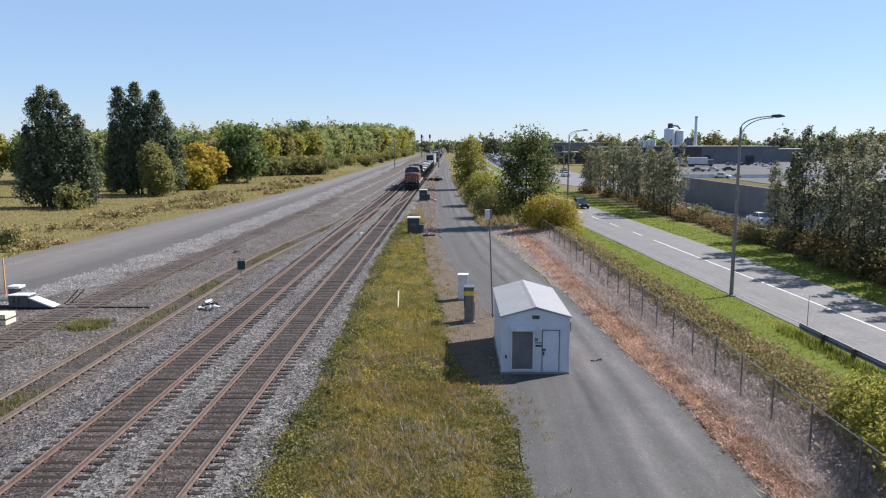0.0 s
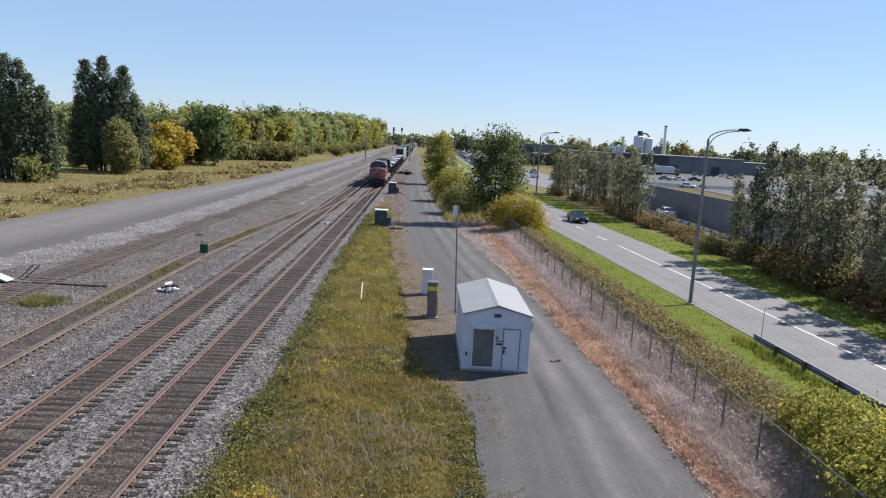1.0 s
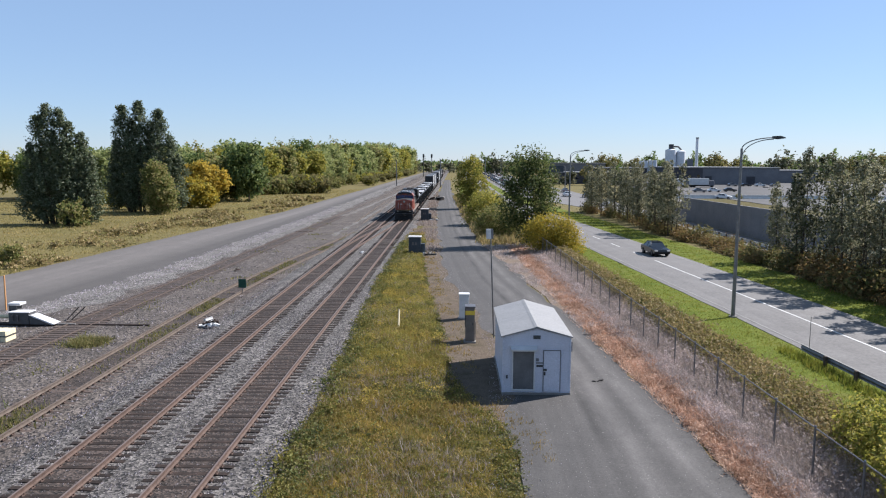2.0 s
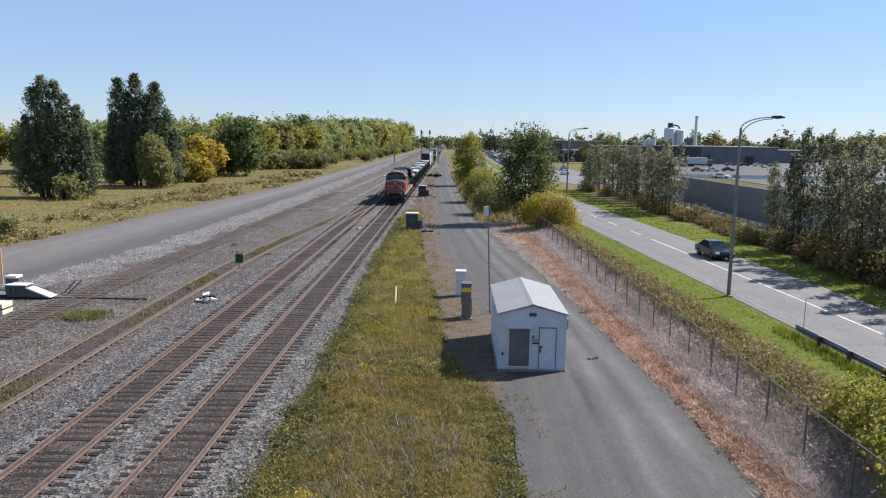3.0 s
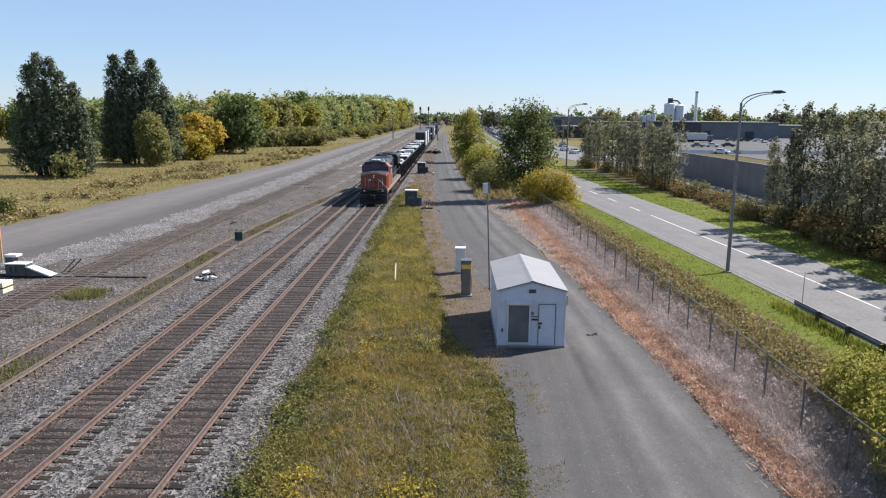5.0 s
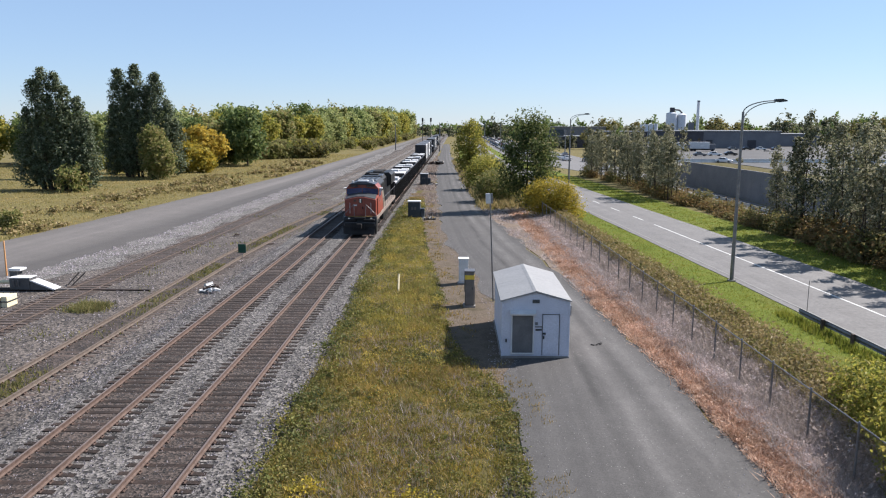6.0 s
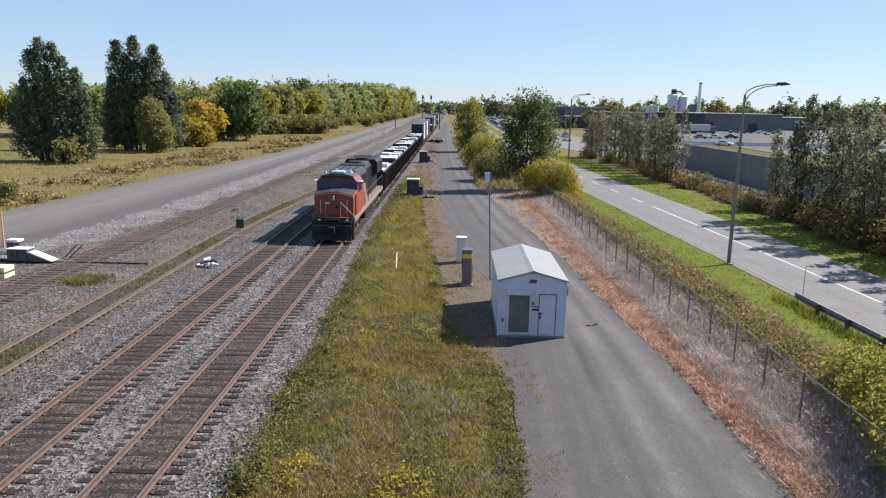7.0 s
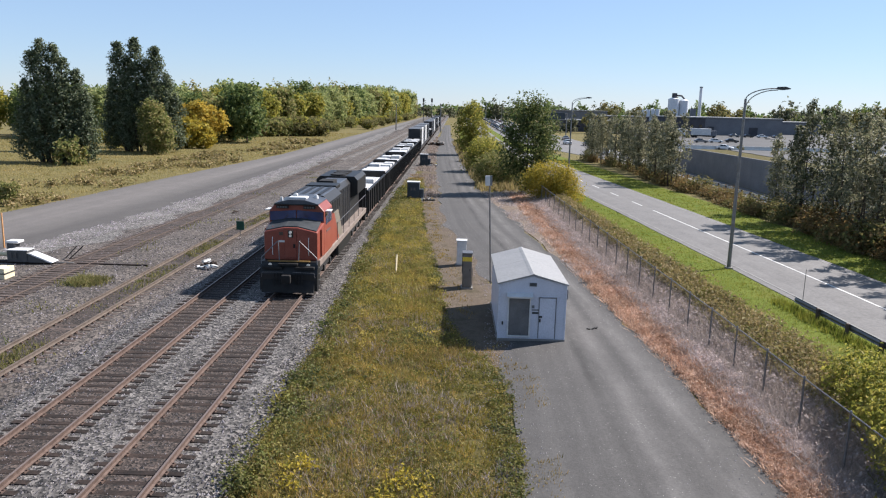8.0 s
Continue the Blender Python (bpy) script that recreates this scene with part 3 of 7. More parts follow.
def road_lines():
    for side, d in (("line_near", -3.55), ("line_far", 3.6)):
        strip("road_edge_" + side, off(ROAD_C, d - 0.06), off(ROAD_C, d + 0.06), -30, 300, 0.078, MAT["worn_line"], "worn grey-white edge line of the road", "road line", wob=0.01, across=2, thick=0.006)
    strip("lane_line", off(ROAD_C, -0.07), off(ROAD_C, 0.07), -30, 76, 0.115, MAT["line"], "white painted line between the lanes", "road line", wob=0.005, across=2, thick=0.006)
    for k in range(18):
        y0 = 79.5 + 8.6 * k
        strip("lane_dash", off(ROAD_C, -0.07), off(ROAD_C, 0.07), y0, y0 + 3.5, 0.115, MAT["line"], "white painted lane dash", "road line", wob=0.005, across=2, thick=0.006)


MAT["worn_line"] = plain("worn_road_paint", (0.4, 0.4, 0.39), (0.52, 0.52, 0.5), 0.6, 0.8)
road_lines()


# ---- rail tracks ----
T1 = [(-40, -8.45), (1200, -8.45)]
T2 = [(-40, -12.22), (1200, -12.22)]
T3 = [(-40, -17.2), (45, -17.2), (56, -17.15), (66, -16.7), (78, -15.7), (88, -14.7), (100, -13.7), (112, -12.9), (128, -12.35), (150, -12.22)]
T4 = [(-40, -23.6), (40, -23.2), (60, -22.8), (90, -22.0), (200, -19.8), (500, -18.0)]
TX = [(70, -12.22), (82, -12.1), (94, -11.5), (110, -10.3), (126, -9.1), (138, -8.55), (150, -8.45)]
RAIL = [(-0.068, 0.0), (0.068, 0.0), (0.068, 0.02), (0.012, 0.05), (0.012, 0.12), (0.036, 0.135), (0.036, 0.17), (-0.036, 0.17), (-0.036, 0.135), (-0.012, 0.12), (-0.012, 0.05), (-0.068, 0.02)]


def swept(name, table, y0, y1, profile, z, material, parent=None, label="", near=2.0):
    ys = steps(y0, y1, near, 1.02)
    xs = along(table, ys)
    k = len(profile)
    V = np.array([[(x + u, y, z + v) for u, v in profile] for x, y in zip(xs, ys)]).reshape(-1, 3)
    F = [(i * k + j, i * k + (j + 1) % k, (i + 1) * k + (j + 1) % k, (i + 1) * k + j) for i in range(len(ys) - 1) for j in range(k)]
    ob = new(name, mesh_of(name, V, F, material))
    if parent is not None:
        ob.parent = parent
    return tagged(ob, label)


def tie_mesh(name, material):
    bm = boxed(-1.29, 1.29, -0.115, 0.115, -0.1, 0.075, 0.012)
    me = bpy.data.meshes.new(name)
    bm.to_mesh(me)
    bm.free()
    me.materials.append(material)
    return me


def track(name, table, y0, y1, z, label, tie, ties_to, far_to, rail="rust", head="shine", sink=0.0, fade=0.0, bury=0.0):
    """Two rails on ties; near ties are pieces of their own, the far ones are joined."""
    t = empty(name, pose(0, 0, 0), label, "rail track", "rail tracks")
    for s in (-0.75, 0.75):
        swept("rail", off(table, s), y0, y1, RAIL, z + 0.075 - sink, MAT[rail], t, "rusty steel rail")
        swept("rail_head", off(table, s), y0, y1, [(-0.03, 0), (0.03, 0), (0.03, 0.003), (-0.03, 0.003)], z + 0.246 - sink, MAT[head], t, "dull worn running surface")
    me, plate = tie_mesh("tie", MAT[tie]), tie_plate()
    rng = random.Random(len(name) + int(ties_to))
    y, far = max(y0, 11.0), []
    while y < far_to:
        x = float(along(table, y))
        a = -math.atan2(float(along(table, y + 1)) - x, 1.0)
        if y < ties_to:
            o = new("tie", me)
            o.parent, o.matrix_basis = t, pose(x + rng.uniform(-0.05, 0.05), y, z - bury - max(0.0, y - 36) * fade + rng.uniform(-0.012, 0.012), 0, 0, math.degrees(a) + rng.uniform(-1.2, 1.2))
            if y < 36:
                for s in (-0.75, 0.75):
                    p = new("tie_plate", plate)
                    p.parent, p.matrix_basis = t, pose(x + s, y, z + 0.074)
        else:
            far.append((x + rng.uniform(-0.05, 0.05), y))
        y += 0.52 + rng.uniform(-0.03, 0.03)
    if far:
        V, F = [], []
        for x, y in far:
            k = len(V)
            V += [(x + a * 1.29, y + b * 0.115, z + c) for c in (0.0, 0.075) for a, b in ((-1, -1), (1, -1), (1, 1), (-1, 1))]
            F += [(k + 4, k + 5, k + 6, k + 7), (k, k + 1, k + 5, k + 4), (k + 1, k + 2, k + 6, k + 5), (k + 3, k, k + 4, k + 7)]
        o = tagged(new("distant_sleeper", mesh_of("distant_sleeper", V, F, MAT[tie])), "distant ties", "", "", "stuff")
        o.parent = t
    return t


def tie_plate():
    bm = boxed(-0.17, 0.17, -0.1, 0.1, 0.0, 0.016, 0.0)
    for sx in (-0.12, 0.12):
        for sy in (-0.06, 0.06):
            box(bm, sx - 0.02, sx + 0.02, sy - 0.02, sy + 0.02, 0.016, 0.05)
    me = bpy.data.meshes.new("tie_plate")
    bm.to_mesh(me)
    bm.free()
    me.materials.append(MAT["rust"])
    return me


def ballast_bed(name, table, half, top, toe, y0, y1, label):
    """A raised bed of crushed stone with sloping shoulders and an uneven top."""
    ys = steps(y0, y1, 0.35, 1.03)
    us = np.concatenate([[-half - toe], np.linspace(-half, half, 17), [half + toe]])
    rng = np.random.default_rng(3)
    xs = along(table, ys)
    X = xs[:, None] + us[None, :] + rng.normal(0, 0.03, (len(ys), len(us)))
    Z = np.full(X.shape, top) + rng.normal(0, 0.005, X.shape)
    Z[:, 0] = Z[:, -1] = -0.03
    Y = np.repeat(ys[:, None], len(us), 1)
    w = len(us)
    i = (np.arange(len(ys) - 1)[:, None] * w + np.arange(w - 1)[None, :]).ravel()
    tagged(new(name, mesh_of(name, np.stack([X, Y, Z], -1).reshape(-1, 3), np.stack([i, i + 1, i + w + 1, i + w], 1), MAT["ballast"])), label, "ballast", "", "structure")


mid = [(-40, -10.3), (1200, -10.3)]
ballast_bed("ballast_bed", mid, 3.75, 0.17, 0.9, -20, 900, "bed of grey crushed stone under the main tracks")
strip("crib_ballast", off(T1, -0.72), off(T1, 0.72), -20, 900, 0.185, MAT["crib"], "dirty brown ballast between the ties", "ballast", wob=0.03, thick=0.03)
strip("crib_ballast", off(T2, -0.72), off(T2, 0.72), -20, 900, 0.185, MAT["crib"], "dirty brown ballast between the ties", "ballast", wob=0.03, thick=0.03)
track("main_track", T1, -40, 1200, 0.12, "main track of rusty rails on dark ties", "tie", 95, 330)
track("second_track", T2, -40, 1200, 0.12, "second track of rusty rails on dark ties", "tie", 75, 330)
track("siding_track", T3, -40, 150, -0.03, "overgrown siding with dusty rails that joins the second track", "oldtie", 62, 63, "dustyrust", "dustyrust", 0.0, 0.0, 0.032)
track("old_track", T4, -40, 400, -0.035, "disused track half buried in gravel", "oldtie", 105, 106, "dustyrust", "rust", 0.13, 0.0008)
strip("crib_ballast", off(T4, -1.0), off(T4, 1.0), -20, 135, 0.014, MAT["crib"], "dirty brown gravel in the disused track", "ballast", wob=0.3, thick=0.02)
strip("crib_ballast", off(T3, -0.66), off(T3, 0.66), -20, 120, 0.02, MAT["crib"], "dirty brown gravel between the siding rails", "ballast", wob=0.12, thick=0.02)
track("crossover_track", TX, 70, 150, 0.118, "crossover between the two main tracks", "tie", 70, 71)


strip("gravel_streak", [(85, -22.6), (130, -21.0), (220, -18.6), (420, -17.4)], [(85, -21.9), (130, -20.1), (220, -17.6), (420, -16.4)], 85, 420, 0.012, MAT["pale"], "pale gravel streak in the yard", wob=0.5, thick=0.02)
strip("gravel_streak", [(100, -16.9), (160, -15.8), (420, -15.0)], [(100, -16.3), (160, -15.1), (420, -14.3)], 100, 420, 0.012, MAT["pale"], "pale gravel streak in the yard", wob=0.4, thick=0.02)
strip("dark_streak", [(70, -25.2), (160, -24.0), (420, -22.6)], [(70, -24.0), (160, -22.8), (420, -21.0)], 70, 420, 0.008, MAT["crib"], "dark dirty gravel streak in the yard", wob=0.5, thick=0.02)
TY = [(120, -15.6), (170, -16.4), (260, -16.8), (500, -16.0)]
track("yard_track", TY, 120, 500, -0.035, "dusty yard track half buried in gravel", "oldtie", 0, 0, "dustyrust", "dustyrust", 0.1)


# ---- loose stones ----
def stones(name, count, xf, y0, y1, size, material, label, seed, z=0.0):
    rng = np.random.default_rng(seed)
    y = y0 + (y1 - y0) * rng.random(count) ** 1.6
    lo, hi = xf(y)
    c = np.c_[lo + (hi - lo) * rng.random(count), y, np.full(count, z)]
    s = rng.uniform(size[0], size[1], count)[:, None, None]
    octa = np.array([(1, 0, -0.2), (-1, 0, -0.2), (0, 1, -0.2), (0, -1, -0.2), (0.2, 0.1, 0.9)])
    V = c[:, None, :] + octa[None] * s * rng.uniform(0.6, 1.4, (count, 5, 1))
    tri = np.array([(0, 2, 4), (2, 1, 4), (1, 3, 4), (3, 0, 4)])
    F = (np.arange(count)[:, None, None] * 5 + tri[None]).reshape(-1, 3)
    tagged(new(name, mesh_of(name, V.reshape(-1, 3), F, material)), label, "stones", "", "stuff")


MAT["stone"] = leafy("loose_stone", [(0.04, 0.04, 0.04), (0.12, 0.118, 0.115), (0.22, 0.215, 0.21), (0.5, 0.49, 0.47)], 0.0, 0.9, 1.0)
MAT["palestone"] = leafy("pale_loose_stone", [(0.25, 0.24, 0.23), (0.36, 0.35, 0.34), (0.46, 0.45, 0.43), (0.55, 0.54, 0.52)], 0.0, 0.9, 1.0)
stones("edge_stones", 4200, lambda y: (along(PAVED_R, y) - 1.0, along(PAVED_R, y) + 1.6), 30, 160, (0.03, 0.09), MAT["palestone"], "pale loose stones along the tarmac edge", 1, 0.03)
stones("ballast_stones", 24000, lambda y: (np.full_like(y, -15.0), np.full_like(y, -5.6)), 12, 60, (0.02, 0.045), MAT["stone"], "loose crushed stones on the ballast", 2, 0.17)
stones("yard_stones", 7000, lambda y: (np.full_like(y, -27.0), np.full_like(y, -14.5)), 25, 90, (0.025, 0.06), MAT["stone"], "loose stones in the yard", 3, 0.01)
stones("drive_edge_stones", 4000, lambda y: (along(DRIVE_L, y) - 0.7, along(DRIVE_L, y) + 0.7), 14, 110, (0.012, 0.03), MAT["palestone"], "loose stones along the drive's edge", 5, 0.02)
stones("drive_stones", 2200, lambda y: (along(DRIVE_L, y) - 0.3, along(DRIVE_R, y)), 12, 60, (0.01, 0.022), MAT["palestone"], "small stones on the drive", 4, 0.04)

# ---- equipment shed ----
def shed():
    s = empty("equipment_shed", pose(3.63, 31.5, 0.0), "white sheet-metal shed with a gable roof on the gravel", "shed")
    W, L, E, A = 1.46, 6.2, 2.6, 3.02
    wall = prism([(-W, 0.1), (W, 0.1), (W, E), (0, A - 0.04), (-W, E)], 0.0, L)
    part("wall", wall, MAT["white"], s)
    part("base", boxed(-W - 0.05, W + 0.05, -0.05, L + 0.05, -0.05, 0.12), MAT["concrete"], s, "pale skid base")
    for sgn in (-1, 1):
        prof = [(0, A), (sgn * (W + 0.1), E - 0.01), (sgn * (W + 0.1), E + 0.05), (0, A + 0.06)]
        for k, (a, b) in enumerate(((-0.09, L * 0.5 - 0.006), (L * 0.5 + 0.006, L + 0.09))):
            part("roof_panel", prism(prof, a, b), MAT["roofsheet"], s, "pale roof sheet")
    part("ridge_cap", prism([(-0.12, A + 0.035), (0, A + 0.075), (0.12, A + 0.035), (0, A + 0.062)], -0.1, L + 0.1), MAT["roofsheet"], s)
    for sx in (-1, 1):
        part("corner_trim", boxed(sx * W - 0.04, sx * W + 0.04, -0.02, 0.05, 0.1, E - 0.02), MAT["white"], s)
    w = part("screen_window", boxed(-1.03, -0.11, -0.04, 0.0, 0.28, 2.02, 0.0), MAT["screen"], s, "grey mesh screen panel")
    for a, b, c, d in ((-1.08, -1.02, 0.23, 2.06), (-0.12, -0.06, 0.23, 2.06)):
        part("frame", boxed(a, b, -0.075, 0.0, c, d), MAT["whitepaint"], w, "pale frame")
    part("frame", boxed(-1.08, -0.06, -0.074, 0.0, 0.2, 0.27), MAT["whitepaint"], w, "pale frame")
    part("hood", prism([(-0.3, 2.03), (0, 2.12), (0, 2.2), (-0.32, 2.1)], -1.14, 0.0, "x"), MAT["whitepaint"], w, "white rain hood")
    V, F = [], []
    for i in range(14):
        k = len(V)
        x = -1.0 + 0.066 * i
        V += [(x, -0.043, 0.28), (x + 0.004, -0.043, 0.28), (x + 0.004, -0.043, 2.0), (x, -0.043, 2.0)]
        F.append((k, k + 1, k + 2, k + 3))
    o = new("mesh_wire", mesh_of("mesh_wire", V, F, MAT["grey"]))
    o.parent = w
    d = part("door", boxed(0.32, 1.03, -0.035, 0.0, 0.18, 2.0), MAT["white"], s, "white flush door")
    for a, b, c, e in ((0.29, 0.318, 0.16, 2.03), (1.032, 1.06, 0.16, 2.03)):
        part("door_frame", boxed(a, b, -0.05, 0.0, c, e, 0.004), MAT["grey"], s)
    part("door_frame", boxed(0.29, 1.06, -0.052, 0.0, 2.004, 2.034, 0.004), MAT["grey"], s)
    h = boxed(0.3, 0.45, -0.1, -0.035, 1.12, 1.2)
    box(h, 0.33, 0.39, -0.12, -0.035, 0.92, 1.06, 0.01)
    part("door_handle", h, MAT["darkgrey"], d, "dark padlock and hasp")
    part("notice_plate", boxed(-0.02, 0.1, -0.012, 0.0, 1.52, 1.66, 0.0), MAT["grey"], s, "small grey notice")
    part("notice_plate", boxed(-0.02, 0.3, -0.012, 0.0, 1.42, 1.48, 0.0), MAT["grey"], s, "small grey notice")
    part("notice_plate", boxed(0.0, 0.28, -0.012, 0.0, 1.27, 1.36, 0.0), MAT["darkgrey"], s, "small yellowed notice")
    v = part("gable_vent", boxed(-0.16, 0.16, -0.03, 0.0, 2.52, 2.68, 0.005), MAT["grey"], s, "grey louvred vent")
    for k in range(4):
        part("louvre", boxed(-0.14, 0.14, -0.045, -0.03, 2.535 + 0.036 * k, 2.55 + 0.036 * k, 0.0), MAT["darkgrey"], v)
    part("outlet_box", boxed(-1.32, -1.25, -0.06, 0.0, 0.75, 0.9), MAT["darkgrey"], s, "dark outlet box")
    part("meter_box", boxed(W, W + 0.14, 0.25, 0.5, 1.9, 2.35), MAT["grey"], s, "grey meter box")


shed()

# ---- street furniture, cabinets and small things ----
def street_lamp(x, y, turn=0.0, h=11.1):
    t = empty("street_lamp", pose(x, y, 0, 0, 0, turn), "tall grey steel street lamp with a curved double arm", "street lamp", "street lamps")
    part("base_plate", boxed(-0.22, 0.22, -0.22, 0.22, -0.05, 0.12, 0.02), MAT["concrete"], t)
    part("pole", tube(bmesh.new(), (0, 0, 0.1), (0, 0, h), 0.13, 0.075, 12), MAT["steel"], t, "tapered grey steel pole")
    up = [(2.0 * (1 - math.cos(a)), 0, h - 0.05 + 0.75 * math.sin(a)) for a in [k * math.pi / 16 for k in range(9)]]
    low = [(1.95 * (1 - math.cos(a)) + 0.05, 0, h - 0.55 + 1.15 * math.sin(a)) for a in [k * math.pi / 16 for k in range(9)]]
    part("arm", pipe(up, 0.035), MAT["steel"], t, "curved upper arm tube")
    part("arm", pipe(low, 0.03), MAT["steel"], t, "curved lower arm tube")
    part("head", prism([(1.9, h + 0.66), (2.0, h + 0.80), (2.4, h + 0.82), (2.72, h + 0.72), (2.72, h + 0.66), (2.3, h + 0.6)], -0.16, 0.16), MAT["darkgrey"], t, "dark lamp head")


street_lamp(18.5, 48.3)
street_lamp(16.6, 107.0)
street_lamp(8.2, 200.0, -4)
street_lamp(18.0, 290.0, -4)


def wall_lamp(x, y, h):
    t = empty("road_lamp", pose(x, y, 0), "slim grey lamp post beside the concrete wall", "street lamp", "street lamps")
    part("pole", tube(bmesh.new(), (0, 0, -0.05), (0, 0, h), 0.1, 0.06, 10), MAT["steel"], t)
    part("arm", pipe([(0, 0, h - 0.05), (-0.7, 0, h + 0.35), (-1.7, 0, h + 0.42)], 0.04), MAT["steel"], t)
    part("head", boxed(-2.2, -1.6, -0.12, 0.12, h + 0.36, h + 0.48, 0.03), MAT["darkgrey"], t)


wall_lamp(39.9, 91.0, 6.8)


def sign_post():
    t = empty("sign_post", pose(2.34, 42.2, 0, 0, -2.4, 0), "tall thin grey post with a small white box sign", "post")
    part("post", tube(bmesh.new(), (0, 0, -0.1), (0, 0, 6.3), 0.045, 0.04, 8), MAT["steel"], t)
    p = part("sign_box", boxed(-0.26, 0.02, -0.16, -0.05, 5.78, 6.36, 0.02), MAT["whitepaint"], t, "white box sign")
    part("sign_back", boxed(0.03, 0.14, -0.16, -0.05, 5.78, 6.36, 0.02), MAT["grey"], t, "grey sign edge")


sign_post()


def cabinet(name, x, y, w, d, h, body, top, label, turn=0.0):
    t = empty(name, pose(x, y, 0, 0, 0, turn), label, "cabinet", "trackside cabinets")
    part("plinth", boxed(-w / 2 - 0.08, w / 2 + 0.08, -0.08, d + 0.08, -0.05, 0.1, 0.02), MAT["concrete"], t)
    part("body", boxed(-w / 2, w / 2, 0, d, 0.1, h - 0.06, 0.015), MAT[body], t)
    part("lid", boxed(-w / 2 - 0.04, w / 2 + 0.04, -0.04, d + 0.04, h - 0.06, h, 0.015), MAT[top], t, "pale lid")
    part("door", boxed(-w / 2 + 0.04, w / 2 - 0.04, -0.02, 0.0, 0.2, h - 0.14, 0.006), MAT[body], t)
    part("latch", boxed(w / 2 - 0.13, w / 2 - 0.09, -0.045, -0.02, h * 0.5, h * 0.5 + 0.14, 0.005), MAT["darkgrey"], t)
    return t


MAT["tan"] = plain("weathered_tan_paint", (0.24, 0.22, 0.2), (0.34, 0.32, 0.29), 2.0, 0.7)
c1 = cabinet("signal_cabinet", 0.66, 46.8, 0.62, 0.6, 1.7, "whitepaint", "whitepaint", "white trackside cabinet with a white lid")
c2 = cabinet("relay_cabinet", 0.92, 40.7, 0.52, 0.7, 2.1, "tan", "pewter", "tall tan trackside cabinet with a yellow band")
part("yellow_band", boxed(-0.27, 0.27, -0.03, 0.3, 1.62, 1.86, 0.0), MAT["yellow"], c2, "yellow warning band")
part("dark_plate", boxed(-0.29, -0.26, 0.05, 0.65, 0.9, 2.0, 0.0), MAT["darkgrey"], c2, "dark side plate")
part("conduit", pipe([(0.3, 0.3, 0.0), (0.3, 0.3, 1.2)], 0.025), MAT["steel"], c2)


def booth(x, y):
    t = empty("signal_booth", pose(x, y, 0), "dusty blue-grey booth with a white roof beside the track", "booth", "signal booths")
    part("base", boxed(-0.72, 0.95, -0.12, 1.1, -0.05, 0.12, 0.02), MAT["concrete"], t)
    part("body", boxed(-0.66, 0.66, 0, 1.0, 0.12, 1.94, 0.03), MAT["blue"], t)
    part("roof", boxed(-0.72, 0.72, -0.06, 1.06, 1.94, 2.06, 0.03), MAT["whitepaint"], t, "white flat roof")
    for sx in (-0.2, 0.12):
        part("marking", boxed(sx - 0.1, sx + 0.1, -0.012, 0.0, 1.12, 1.42, 0.0), MAT["pewter"], t, "pale painted mark")
    part("side_box", boxed(0.68, 1.12, 0.1, 0.8, 0.0, 1.25, 0.02), MAT["blue"], t, "small blue-grey side box")
    part("door_seam", boxed(-0.5, -0.47, -0.012, 0.0, 0.2, 1.8, 0.0), MAT["darkgrey"], t)
    return t


b1 = booth(-4.3, 79.5)
copy_thing(b1, pose(-5.1, 126.0, 0))


def heap(name, x, y, size, count, mats, label, seed, category="debris"):
    """Loose pieces thrown in a low heap."""
    rng = random.Random(seed)
    t = empty(name, pose(x, y, 0), label, category)
    for k in range(count):
        a, b, c = size * rng.uniform(0.25, 0.7), size * rng.uniform(0.1, 0.25), size * rng.uniform(0.05, 0.15)
        bm = boxed(-a / 2, a / 2, -b / 2, b / 2, -c / 2, c / 2, c * 0.2)
        for v in bm.verts:
            v.co += Vector((rng.uniform(-1, 1), rng.uniform(-1, 1), rng.uniform(-1, 1))) * c * 0.25
        part("piece", bm, MAT[rng.choice(mats)], t, "", pose(rng.gauss(0, size * 0.3), rng.gauss(0, size * 0.25), c * 0.6 + rng.uniform(0, size * 0.18), rng.uniform(-20, 20), rng.uniform(-25, 25), rng.uniform(0, 360)))


heap("scrap_heap", -15.0, 44.2, 1.35, 16, ["whitepaint", "whitepaint", "whitepaint", "tie", "oldtie"], "white and dark scrap lying beside the siding", 3)
heap("timber_heap", -2.9, 79.6, 1.3, 9, ["whitepaint", "tie", "concrete", "darkgrey"], "loose boards and cable beside the booth", 4)
heap("timber_heap", -3.2, 126.2, 1.3, 7, ["whitepaint", "tie", "concrete"], "loose boards beside the booth", 5)
heap("tie_heap", -4.4, 192.0, 3.2, 16, ["oldtie", "tie", "concrete", "rust"], "heap of old ties and scrap beside the drive", 6)
heap("scrap_heap", -10.3, 80.0, 1.0, 6, ["whitepaint", "oldtie", "concrete"], "pale scrap between the main tracks", 7)
heap("drain_scrap", 6.6, 33.5, 0.5, 3, ["darkgrey", "sooty"], "small dark scrap on the drive", 8)
heap("tie_heap", -20.3, 67.0, 0.7, 3, ["oldtie", "tie"], "old ties beside the disused track", 9)


def milepost():
    t = empty("green_sign", pose(-16.3, 55.8, 0), "small green sign on a short post beside the siding", "sign")
    part("post", tube(bmesh.new(), (0, 0.03, -0.1), (0, 0.03, 0.6), 0.03, 0.03, 8), MAT["steel"], t)
    part("sign_plate", boxed(-0.3, 0.3, -0.02, 0.02, 0.42, 1.1, 0.01), MAT["green"], t, "green sign plate")


milepost()


